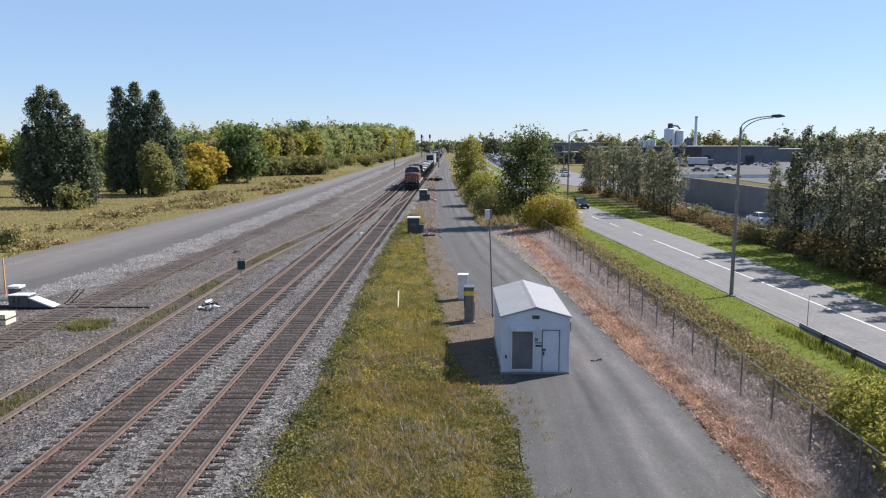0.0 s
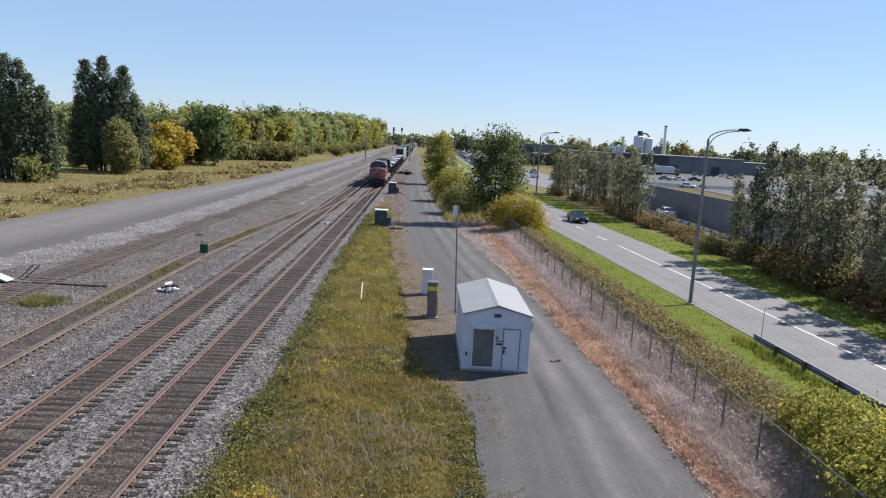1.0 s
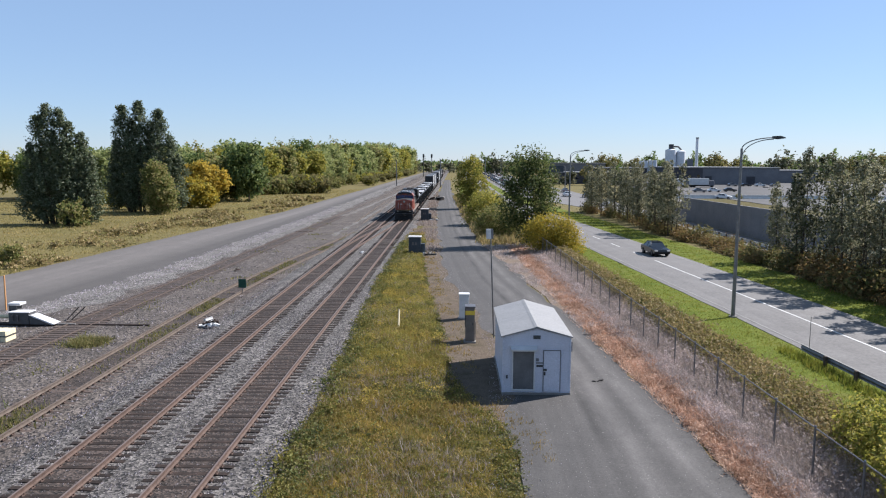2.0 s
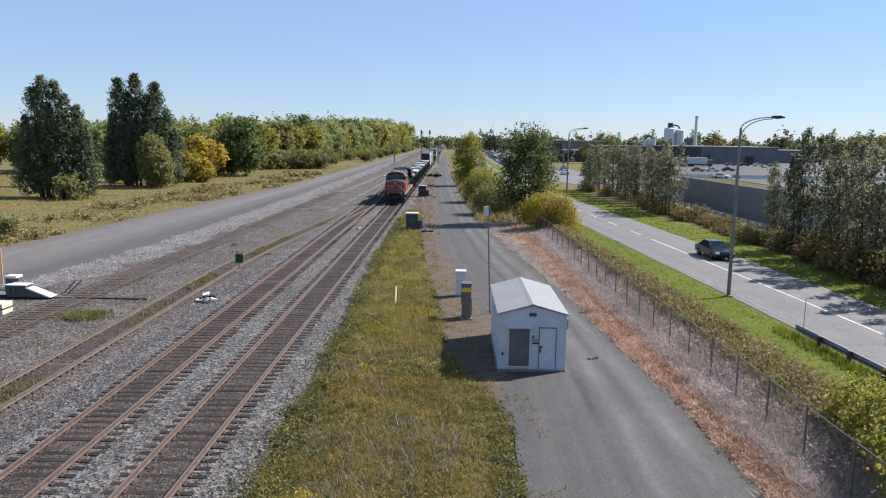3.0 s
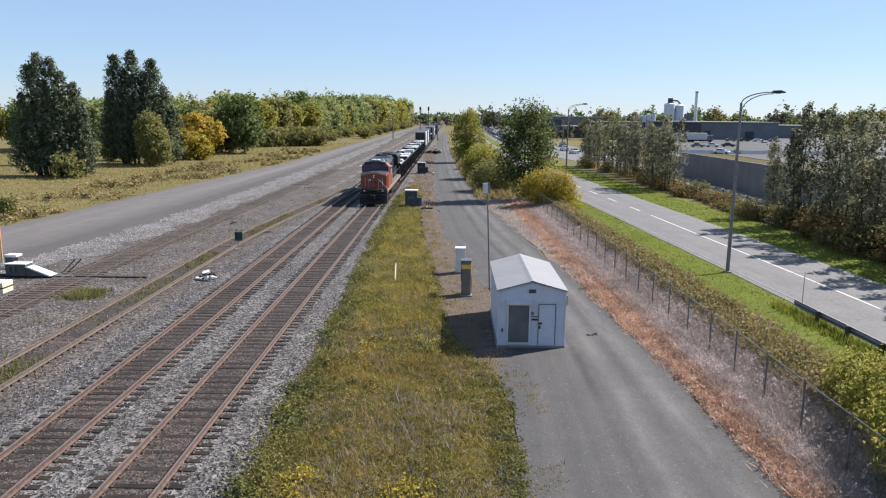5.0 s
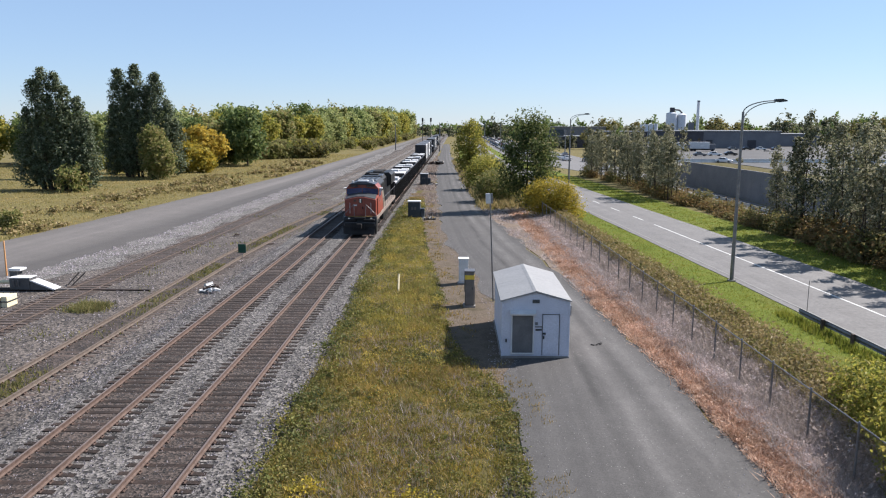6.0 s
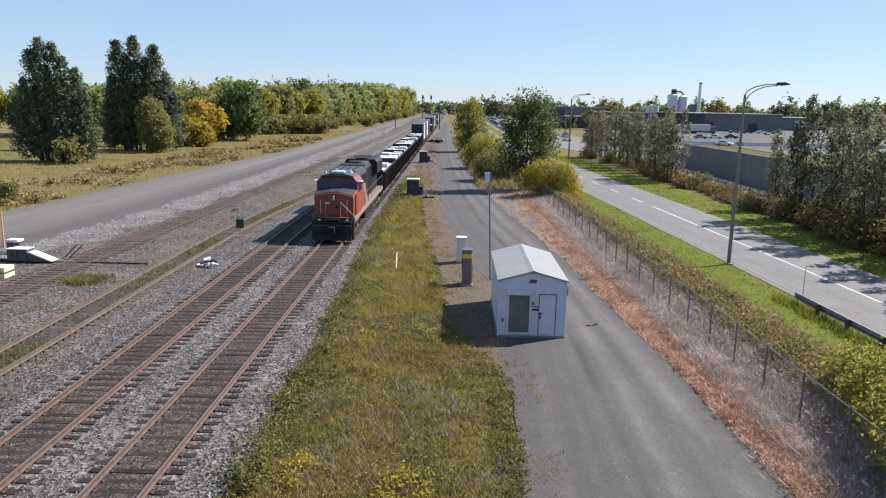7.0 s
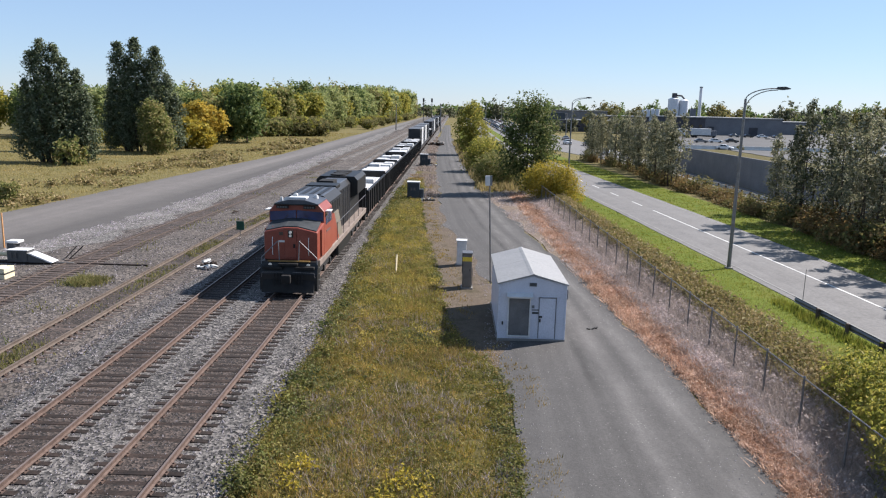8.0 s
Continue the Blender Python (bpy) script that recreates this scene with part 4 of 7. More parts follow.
def stake():
    t = empty("marker_stake", pose(-3.38, 44.2, 0, 2, 1, 62), "pale wooden marker stake in the grass", "stake")
    part("stake", prism([(-0.07, -0.1), (0.07, -0.1), (0.07, 1.12), (0, 1.22), (-0.07, 1.12)], -0.03, 0.03), MAT["stakewood"], t)


MAT["stakewood"] = plain("pale_wood", (0.6, 0.52, 0.34), (0.74, 0.65, 0.44), 6.0, 0.8)
stake()


def switch_machine():
    t = empty("switch_machine", pose(-26.4, 44.3, 0), "grey switch machine with a white sloping cover beside the old track", "switch machine")
    part("base_plank", boxed(-3.4, 1.9, -0.25, 0.35, 0.0, 0.1, 0.02), MAT["tie"], t, "dark base timber")
    part("motor_box", boxed(-0.9, 0.35, -0.35, 0.45, 0.1, 0.82, 0.04), MAT["midgrey"], t, "grey motor box")
    part("box_lid", boxed(-0.95, 0.4, -0.37, 0.47, 0.82, 0.87, 0.02), MAT["whitepaint"], t, "white lid")
    part("tall_box", boxed(-1.25, -0.75, 0.3, 0.9, 0.1, 1.15, 0.03), MAT["midgrey"], t)
    part("tall_lid", boxed(-1.3, -0.5, 0.25, 0.95, 1.15, 1.3, 0.03), MAT["whitepaint"], t, "white cap")
    part("ramp", prism([(0.36, 0.1), (0.36, 0.62), (1.75, 0.1)], -0.3, 0.4), MAT["midgrey"], t)
    part("ramp_cover", prism([(0.34, 0.66), (0.5, 0.68), (1.9, 0.13), (1.8, 0.08)], -0.34, 0.44), MAT["whitepaint"], t, "white sloping cover")
    for k, (a, b) in enumerate((((-0.6, -0.36, 0.3), (-0.6, -0.44, 0.7)), ((-0.3, -0.36, 0.3), (-0.3, -0.44, 0.7)))):
        part("conduit", pipe([a, b], 0.04), MAT["pewter"], t)
    part("pipe_run", pipe([(-3.3, 0.6, 0.35), (-1.3, 0.6, 0.4)], 0.12, 10), MAT["stakewood"], t, "pale pipe")
    part("rod", pipe([(1.7, 0, 0.08), (3.0, 0.1, 0.06)], 0.05), MAT["concrete"], t, "pale throw rod")
    for k in range(2):
        part("lever", pipe([(1.9 + 0.3 * k, 1.2, 0.1), (2.3 + 0.4 * k, 1.9, 0.75)], 0.045), MAT["sooty"], t, "dark lever")


switch_machine()


def crate():
    t = empty("timber_crate", pose(-26.0, 40.4, 0), "yellow timber crate beside the old track", "crate")
    for k in range(5):
        part("board", boxed(-0.95 + 0.4 * k, -0.62 + 0.4 * k, -0.5, 0.5, 0.0, 0.62, 0.02), MAT["stakewood"], t)
    part("strap", boxed(-1.0, 1.02, -0.52, 0.52, 0.3, 0.36, 0.0), MAT["darkgrey"], t)


crate()


def marker_pole():
    t = empty("marker_pole", pose(-30.3, 48.6, 0), "thin orange marker pole at the tarmac's edge", "post")
    part("pole", tube(bmesh.new(), (0, 0, -0.1), (0, 0, 2.4), 0.06, 0.05, 8), MAT["polepaint"], t)


MAT["polepaint"] = plain("orange_pole_paint", (0.6, 0.28, 0.1), (0.7, 0.36, 0.16), 2.0, 0.6)
marker_pole()


def cable_run():
    t = empty("cable_trough", pose(-20.4, 44.4, 0), "dark plank crossing the yard gravel", "plank")
    part("plank", boxed(-2.8, 1.6, -0.09, 0.09, 0.0, 0.08, 0.02), MAT["tie"], t)


cable_run()


# ---- chain-link fence ----
def fence():
    t = empty("chain_link_fence", pose(0, 0, 0), "grey chain-link fence along the drive", "fence")
    H = 1.85
    pt = lambda y: (float(along(FENCE, y)), y)
    posts = [9.0 + 2.75 * k for k in range(28)]
    for y in posts:
        x, _ = pt(y)
        part("post", tube(bmesh.new(), (x, y, -0.1), (x, y, H + 0.04), 0.035, 0.035, 8), MAT["fencesteel"], t)
        part("post_cap", tube(bmesh.new(), (x, y, H + 0.04), (x, y, H + 0.09), 0.05, 0.02, 8), MAT["steel"], t)
    for a, b in zip(posts, posts[1:]):
        part("top_rail", pipe([(*pt(a), H), (*pt(b), H)], 0.025), MAT["steel"], t)
    V, F = [], []
    s, step, w = posts[0], 0.085, 0.0036
    while s < posts[-1] - H:
        for d in (1, -1):
            y0, y1 = (s, s + H) if d > 0 else (s + H, s)
            (xa, ya), (xb, yb) = pt(y0), pt(y1)
            k = len(V)
            V += [(xa, ya - w, 0.03), (xa, ya + w, 0.03), (xb, yb + w, H), (xb, yb - w, H)]
            F.append((k, k + 1, k + 2, k + 3))
        s += step
    o = tagged(new("wire_mesh", mesh_of("wire_mesh", V, F, MAT["steel"])), "woven wire", "", "", "stuff")
    o.parent = t


fence()


# ---- guard rail at the near road edge ----
def guard_rail(x_off, y0, y1, table, name, label, z=-0.08, paint="steel"):
    t = empty(name, pose(0, 0, 0), label, "guard rail", "guard rails")
    prof = [(-0.04, 0.42), (0.03, 0.47), (-0.02, 0.55), (-0.02, 0.58), (0.03, 0.66), (-0.04, 0.73), (-0.08, 0.73), (-0.01, 0.66), (-0.06, 0.58), (-0.06, 0.55), (-0.01, 0.47), (-0.08, 0.42)]
    swept("beam", off(table, x_off), y0, y1, prof, z, MAT[paint], t, "wavy galvanised beam")
    y = y0 + 0.3
    while y < y1:
        x = float(along(table, y)) + x_off
        part("post", boxed(x - 0.2, x - 0.06, y - 0.09, y + 0.09, -0.1, 0.74 + z, 0.01), MAT["oldtie"], t, "wooden post")
        y += 2.6
    return t


guard_rail(-4.75, 2.0, 38.6, ROAD_C, "guard_rail", "galvanised guard rail on wooden posts beside the road")
guard_rail(0.0, 40.0, 140.0, FREE_L, "guard_rail", "pale guard rail along the freeway's edge", 0.35, "whitepaint")


def delineator():
    t = empty("delineator_post", pose(19.2, 39.2, 0), "thin grey delineator rod at the guard rail's end", "post")
    part("rod", tube(bmesh.new(), (0, 0, -0.05), (0, 0, 2.0), 0.02, 0.015, 6), MAT["steel"], t)


delineator()
# ---- trees and shrubs ----
def crown(lobes, n, size, seed, material, fill=0.55, clump=0.7, per=14):
    """Leaf clumps over and inside a few egg-shaped lobes (x, y, z, rx, ry, rz)."""
    rng = np.random.default_rng(seed)
    lobes = np.array(lobes, float)
    vol = lobes[:, 3] * lobes[:, 4] * lobes[:, 5]
    k = max(1, n // per)
    pick = rng.choice(len(lobes), k, p=vol ** 0.7 / (vol ** 0.7).sum())
    d = rng.normal(0, 1, (k, 3))
    d /= np.linalg.norm(d, axis=1)[:, None]
    r = rng.uniform(fill, 1.05, k) ** 0.6 * rng.choice([1.0, 1.12, 0.9], k)
    c = lobes[pick, :3] + d * r[:, None] * lobes[pick, 3:]
    c = np.repeat(c, per, 0) + rng.normal(0, clump * 0.5, (k * per, 3))
    nrm = np.repeat(d, per, 0)
    c[:, 2] = np.maximum(c[:, 2], 0.15)
    V, F = leaf_cards(c, nrm + np.array([0, 0, 0.35]), size, rng)
    return mesh_of("crown", V, F, material)


def plumes(leaders, n, size, seed, material, per=11):
    """Leaves along rising branches round upright leaders (x, y, foot of the foliage, top, reach)."""
    rng = np.random.default_rng(seed)
    L = np.array(leaders, float)
    k = max(1, n // per)
    vol = (L[:, 3] - L[:, 2]) * L[:, 4]
    pick = L[rng.choice(len(L), k, p=vol / vol.sum())]
    t = rng.random(k) ** 0.9
    reach = pick[:, 4] * (0.45 + 0.55 * np.minimum(1, t / 0.22)) * np.maximum(1 - t, 0.0) ** 0.45 + 0.12
    reach *= rng.choice([0.55, 0.8, 1.0, 1.0, 1.3], k)
    az = rng.uniform(0, 2 * np.pi, k)
    rise = reach * rng.uniform(0.5, 1.3, k)
    foot = np.c_[pick[:, 0], pick[:, 1], pick[:, 2] + (pick[:, 3] - pick[:, 2]) * t - rise * 0.5]
    tip = np.c_[np.cos(az) * reach, np.sin(az) * reach, rise]
    s = rng.uniform(0.3, 1.0, (k, per)) ** 0.7
    c = foot[:, None, :] + tip[:, None, :] * s[:, :, None] + rng.normal(0, 0.06 + 0.5 * size, (k, per, 3))
    c = c.reshape(-1, 3)
    c[:, 2] = np.maximum(c[:, 2], 0.15)
    V, F = leaf_cards(c, np.repeat(tip / (reach[:, None] + 1e-6), per, 0), size, rng)
    return mesh_of("crown", V, F, material)


def upright_tree(name, m, leaders, n, size, seed, material, label, girth=0.14, group=""):
    """A tree of several upright leaders, each with its own stem and rising branches."""
    rng = random.Random(seed)
    t = empty(name, m, label, "tree", group)
    for x, y, z0, h, r in leaders:
        bm = bmesh.new()
        p, g = Vector((x * 0.55, y * 0.55, -0.15)), girth
        for i in range(5):
            f = (i + 1) / 5
            q = Vector((x * (0.55 + 0.45 * f), y * (0.55 + 0.45 * f), h * 0.95 * f)) + Vector((rng.uniform(-0.1, 0.1), rng.uniform(-0.1, 0.1), 0))
            tube(bm, p, q, g, g * 0.72, 6)
            for _ in range(3):
                a, e = rng.uniform(0, 6.283), p.lerp(q, rng.random())
                d = r * (1.05 - f) * 0.9
                if e.z > z0 * 0.7:
                    tube(bm, e, e + Vector((math.cos(a) * d, math.sin(a) * d, d)), g * 0.35, g * 0.08, 4)
            p, g = q, g * 0.72
        part("trunk", bm, MAT["bark"], t, "brown bark stem with rising limbs")
    c = new("crown", plumes(leaders, n, size, seed, MAT[material]))
    c.parent = t
    return t


def ring_leaders(rng, count, r, h, reach, low):
    out = []
    for i in range(count):
        a = 6.283 * i / count + rng.uniform(-0.5, 0.5)
        out.append((r * math.cos(a), r * math.sin(a), low, h * rng.uniform(0.72, 1.0), reach))
    return out


def tree(name, m, lobes, n, size, seed, material, label, trunks=((0, 0),), height=None, girth=0.16, category="tree", group="", fill=0.55, clump=0.7):
    rng = random.Random(seed)
    t = empty(name, m, label, category, group)
    top = height or max(l[2] + l[5] * 0.6 for l in lobes)
    for tx, ty in trunks:
        bm = bmesh.new()
        p, r = Vector((tx, ty, -0.15)), girth
        k = 5
        for i in range(k):
            q = p + Vector((rng.uniform(-0.12, 0.12) * top / 8, rng.uniform(-0.12, 0.12) * top / 8, top / k))
            tube(bm, p, q, r, r * 0.75, 7)
            if i:
                for _ in range(3):
                    l = rng.choice(lobes)
                    e = Vector((l[0] + rng.uniform(-0.5, 0.5) * l[3], l[1] + rng.uniform(-0.5, 0.5) * l[4], l[2] + rng.uniform(-0.4, 0.5) * l[5]))
                    if e.z < p.z:
                        continue
                    tube(bm, p.lerp(q, rng.random()), e, r * 0.4, r * 0.1, 5)
            p, r = q, r * 0.75
        part("trunk", bm, MAT["bark"], t, "brown bark trunk with limbs")
    c = new("crown", crown(lobes, n, size, seed, MAT[material], fill, clump))
    c.parent = t
    return t


def round_lobes(rng, count, r, h, low=0.15):
    out = [(0, 0, h * (0.5 + low / 2), r * 0.8, r * 0.8, h * (0.5 - low / 2))]
    for i in range(count):
        a = rng.uniform(0, 6.283)
        d = r * rng.uniform(0.3, 0.7)
        out.append((d * math.cos(a), d * math.sin(a), h * rng.uniform(low + 0.12, 0.82), r * rng.uniform(0.3, 0.5), r * rng.uniform(0.3, 0.5), h * rng.uniform(0.12, 0.24)))
    return out


rg = random.Random(5)
# the big poplars in the meadow
upright_tree("poplar_tree", pose(-61.5, 115, 0), [(-2.0, 0, 1.2, 18.4, 2.7), (-3.8, 0.4, 0.8, 16.8, 2.3), (-0.3, 0.4, 0.8, 17.8, 2.7), (1.4, -0.3, 0.8, 15.8, 2.6), (3.1, 0.3, 0.8, 14.2, 2.4), (4.4, 0, 0.6, 11.0, 2.0), (-4.6, -0.2, 0.6, 12.5, 2.0), (1.2, -1.4, 0.3, 8.5, 2.4), (-2.0, -1.5, 0.3, 9.0, 2.5), (4.9, -0.6, 0.3, 7.4, 2.2), (-5.0, -0.6, 0.3, 8.4, 2.2), (3.0, -1.2, 0.3, 6.5, 2.3)],
             34000, 0.19, 11, "poplar", "tall dark green poplar standing in the meadow", 0.24)
upright_tree("poplar_tree", pose(-60.5, 144, 0), [(-4.2, 0, 1.2, 20.4, 2.9), (-0.9, 0, 1.2, 21.2, 3.0), (2.9, 0, 1.2, 19.8, 3.0), (-2.6, 0.8, 1.0, 17.8, 2.7), (1.1, 0.7, 1.0, 17.4, 2.8), (5.2, 0, 0.8, 14.6, 2.6), (-5.2, -0.3, 0.8, 14.0, 2.2), (-1.5, -1.5, 0.4, 11.0, 2.8), (3.0, -1.5, 0.4, 11.0, 2.8), (6.4, 0.2, 0.4, 10.5, 2.4), (-6.0, -0.4, 0.4, 9.5, 2.2)],
             46000, 0.21, 12, "poplar", "clump of three dark poplars in the meadow", 0.27)
tree("willow_shrub", pose(-55.8, 138, 0), [(0, 0, 4.8, 2.8, 2.6, 4.6), (-0.6, 0, 7.4, 1.8, 1.8, 2.6), (1.0, 0, 3.5, 2.6, 2.4, 3.2)], 5200, 0.27, 13, "willow", "pale olive willow beside the poplars", girth=0.1)
tree("autumn_maple", pose(-58.0, 170, 0), [(0, 0, 6.3, 4.5, 4.0, 3.4), (-2.5, 0, 7.0, 2.6, 2.4, 2.6), (2.8, 0, 5.0, 3.0, 3.0, 2.8)], 3600, 0.42, 14, "maple", "round maple in orange autumn leaf", girth=0.12)
tree("golden_shrub", pose(-56.0, 158, 0), [(0, 0, 3.2, 3.2, 3.0, 3.0), (-2.2, 0, 3.6, 2.2, 2.2, 2.8), (2.4, 0, 2.6, 2.6, 2.4, 2.4)], 3000, 0.38, 15, "gold", "golden yellow shrub at the meadow's edge", girth=0.08)
# ---- train ----
def wheelset(parent, x, y, r, label=""):
    bm = bmesh.new()
    for s in (-1, 1):
        tube(bm, (x + s * 0.68, y, r), (x + s * 0.80, y, r), r, r, 20)
        tube(bm, (x + s * 0.80, y, r), (x + s * 0.86, y, r), r * 0.35, r * 0.3, 12)
    tube(bm, (x - 0.7, y, r), (x + 0.7, y, r), 0.09, 0.09, 8)
    return part("wheelset", bm, MAT["sooty"], parent, label)


def truck(parent, y, axles, r, span):
    bm = bmesh.new()
    for s in (-1, 1):
        box(bm, s * 1.02 - 0.09, s * 1.02 + 0.09, y - span / 2 - 0.35, y + span / 2 + 0.35, r * 0.85, r * 1.5, 0.05)
        for k in range(axles):
            yy = y - span / 2 + span * k / (axles - 1)
            box(bm, s * 1.06 - 0.13, s * 1.06 + 0.13, yy - 0.2, yy + 0.2, r * 0.6, r * 1.35, 0.04)
    box(bm, -1.0, 1.0, y - 0.25, y + 0.25, r * 0.7, r * 1.4, 0.03)
    part("truck_frame", bm, MAT["sooty"], parent, "dark cast truck frame")
    for k in range(axles):
        wheelset(parent, 0, y - span / 2 + span * k / (axles - 1), r)


def locomotive():
    """Front at y = 0, rails' top at z = 0, body towards +y."""
    t = empty("locomotive", pose(0, 0, 0), "orange-red and black freight locomotive hauling the train", "locomotive")
    part("underframe", boxed(-1.5, 1.5, 0.9, 21.6, 1.25, 1.62, 0.04), MAT["sill"], t, "dusty tan frame sill")
    pl = prism([(0.1, 0.12), (0.1, 1.0), (0.35, 1.62), (0.9, 1.62), (0.9, 0.25), (0.45, 0.12)], -1.5, 1.5, "x")
    part("pilot", pl, MAT["black"], t, "black front pilot and plough")
    part("plough", prism([(-0.22, 0.1), (0.12, 0.75), (0.3, 0.75), (0.3, 0.1)], -1.35, 1.35, "x"), MAT["sooty"], t)
    c = boxed(-0.16, 0.16, -0.5, 0.2, 0.72, 1.02, 0.05)
    box(c, -0.24, 0.24, -0.62, -0.36, 0.66, 1.1, 0.06)
    part("coupler", c, MAT["sooty"], t, "dark steel coupler")
    part("sill_stripe", boxed(-1.1, 1.1, 0.2, 0.36, 1.64, 1.7, 0.01), MAT["faded"], t, "faded orange sill stripe")
    # nose: wide, with a roof that falls from the middle and slopes forward
    bm = bmesh.new()
    def ring(y, z0, zs, zc, half):
        return [bm.verts.new(p) for p in ((-half, y, z0), (half, y, z0), (half, y, zs), (0.35, y, zc), (-0.35, y, zc), (-half, y, zs))]
    a, b = ring(0.75, 1.62, 3.12, 3.36, 1.40), ring(2.35, 1.62, 3.42, 3.58, 1.5)
    for i in range(6):
        bm.faces.new((a[i], a[(i + 1) % 6], b[(i + 1) % 6], b[i]))
    bm.faces.new(a)
    bm.faces.new(b[::-1])
    bmesh.ops.recalc_face_normals(bm, faces=bm.faces)
    bmesh.ops.bevel(bm, geom=bm.edges[:], offset=0.05, segments=2, affect="EDGES", profile=0.5)
    nose = part("nose", bm, MAT["orange"], t, "orange-red wide nose")
    bm = bmesh.new()
    for x0, x1, z0, z1, z2, z3 in ((-1.33, -0.34, 3.15, 3.37, 3.44, 3.59), (-0.34, 0.34, 3.37, 3.37, 3.59, 3.59), (0.34, 1.33, 3.37, 3.15, 3.59, 3.44)):
        lo = [bm.verts.new((x, y, z + d)) for d in (0.0, 0.06) for x, y, z in ((x0, 0.86, z0), (x1, 0.86, z1), (x1, 2.28, z3), (x0, 2.28, z2))]
        for q in ((0, 1, 2, 3), (4, 5, 6, 7), (0, 1, 5, 4), (1, 2, 6, 5), (2, 3, 7, 6), (3, 0, 4, 7)):
            bm.faces.new([lo[i] for i in q])
    bmesh.ops.recalc_face_normals(bm, faces=bm.faces)
    part("nose_deck", bm, MAT["darkgrey"], nose, "dull black anti-glare panel")
    part("nose_door", boxed(-0.32, 0.3, 0.70, 0.78, 1.75, 3.2, 0.02), MAT["orange"], nose)
    part("nose_top", prism([(-1.3, 3.19), (-0.35, 3.415), (0.35, 3.415), (1.3, 3.19), (1.3, 3.17), (-1.3, 3.17)], 0.95, 1.0), MAT["orange"], nose)
    lamps = part("headlight_housing", boxed(-0.14, 0.14, 0.66, 0.76, 2.85, 3.22, 0.03), MAT["black"], t, "black twin headlight housing")
    for z in (2.95, 3.12):
        part("headlight", tube(bmesh.new(), (0, 0.62, z), (0, 0.68, z), 0.075, 0.075, 14), MAT["lens"], lamps, "round headlight lens")
    for x in (-1.0, 1.0):
        part("ditch_light", tube(bmesh.new(), (x, 0.28, 1.45), (x, 0.42, 1.45), 0.1, 0.1, 14), MAT["lens"], t, "round ditch light")
    part("number_bar", boxed(-0.62, 0.1, 0.735, 0.76, 2.58, 2.68, 0.0), MAT["whitepaint"], t, "pale lettering bar")
    part("emblem", boxed(-0.62, -0.4, 0.735, 0.76, 2.95, 3.13, 0.02), MAT["rust"], t, "faded round emblem")
    # cab
    cab = prism([(-1.5, 1.62), (1.5, 1.62), (1.5, 4.02), (1.15, 4.42), (0.45, 4.6), (-0.45, 4.6), (-1.15, 4.42), (-1.5, 4.02)], 2.3, 4.9)
    bmesh.ops.bevel(cab, geom=cab.edges[:], offset=0.04, segments=2, affect="EDGES", profile=0.5)
    cabo = part("cab", cab, MAT["orange"], t, "orange-red cab")
    part("cab_roof", prism([(-1.2, 4.43), (-0.45, 4.64), (0.45, 4.64), (1.2, 4.43), (1.2, 4.40), (-1.2, 4.40)], 2.2, 4.95), MAT["roof_sky_tint"], t, "cab roof with the sky's reflection painted in blue-grey")
    for x0, x1 in ((-1.44, -0.03), (0.03, 1.44)):
        part("windscreen", prism([(x0, 3.5), (x1, 3.5), (x1, 3.98 if x1 > 1 else 4.08), (x0, 3.98 if x0 < -1 else 4.08)], 2.25, 2.32), MAT["glass"], cabo, "dark windscreen tinted blue for the mirrored sky")
        part("number_board", boxed(x0 + 0.35, x0 + 1.0, 2.22, 2.32, 4.16, 4.32, 0.01), MAT["black"], cabo, "black number board")
        for k in range(4):
            part("number_bar", boxed(x0 + 0.41 + 0.14 * k, x0 + 0.5 + 0.14 * k, 2.21, 2.222, 4.19, 4.28, 0.0), MAT["pewter"], cabo, "pale bar")
    part("visor", boxed(-1.2, 1.2, 2.12, 2.32, 4.36, 4.42, 0.01), MAT["black"], cabo, "dark visor")
    for s in (-1, 1):
        for y in (2.75, 3.75):
            x0, x1 = sorted((s * 1.49, s * 1.53))
            part("side_window", boxed(x0, x1, y, y + 0.8, 3.25, 3.95, 0.01), MAT["glass"], cabo, "dark side window")
        x0, x1 = sorted((s * 1.5, s * 1.8))
        part("mirror", boxed(x0, x1, 2.62, 3.3, 3.98, 4.04, 0.01), MAT["whitepaint"], cabo, "white sun visor")
        part("side_door", boxed(*sorted((s * 1.48, s * 1.525)), 1.4, 1.9, 1.75, 3.2, 0.01), MAT["orange"], nose)
    part("air_horn", tube(bmesh.new(), (-0.2, 2.9, 4.8), (-0.2, 3.5, 4.8), 0.12, 0.04, 10), MAT["whitepaint"], t, "pale horn")
    part("roof_unit", boxed(-0.5, 0.5, 2.5, 3.2, 4.62, 4.76, 0.06), MAT["whitepaint"], t, "white unit on the cab roof")
    part("beacon", tube(bmesh.new(), (-0.9, 2.7, 4.5), (-0.9, 2.7, 4.72), 0.09, 0.07, 10), MAT["whitepaint"], t, "pale beacon")
    # long hood
    hood = prism([(-0.98, 1.62), (0.98, 1.62), (0.98, 4.15), (0.72, 4.45), (-0.72, 4.45), (-0.98, 4.15)], 4.9, 20.9)
    part("hood", hood, MAT["black"], t, "black long hood")
    part("hood_roof", prism([(-0.74, 4.45), (0.74, 4.45), (0.7, 4.5), (-0.7, 4.5)], 4.95, 20.8), MAT["roof_sky_tint"], t, "hood roof with the sky's reflection painted in blue-grey")
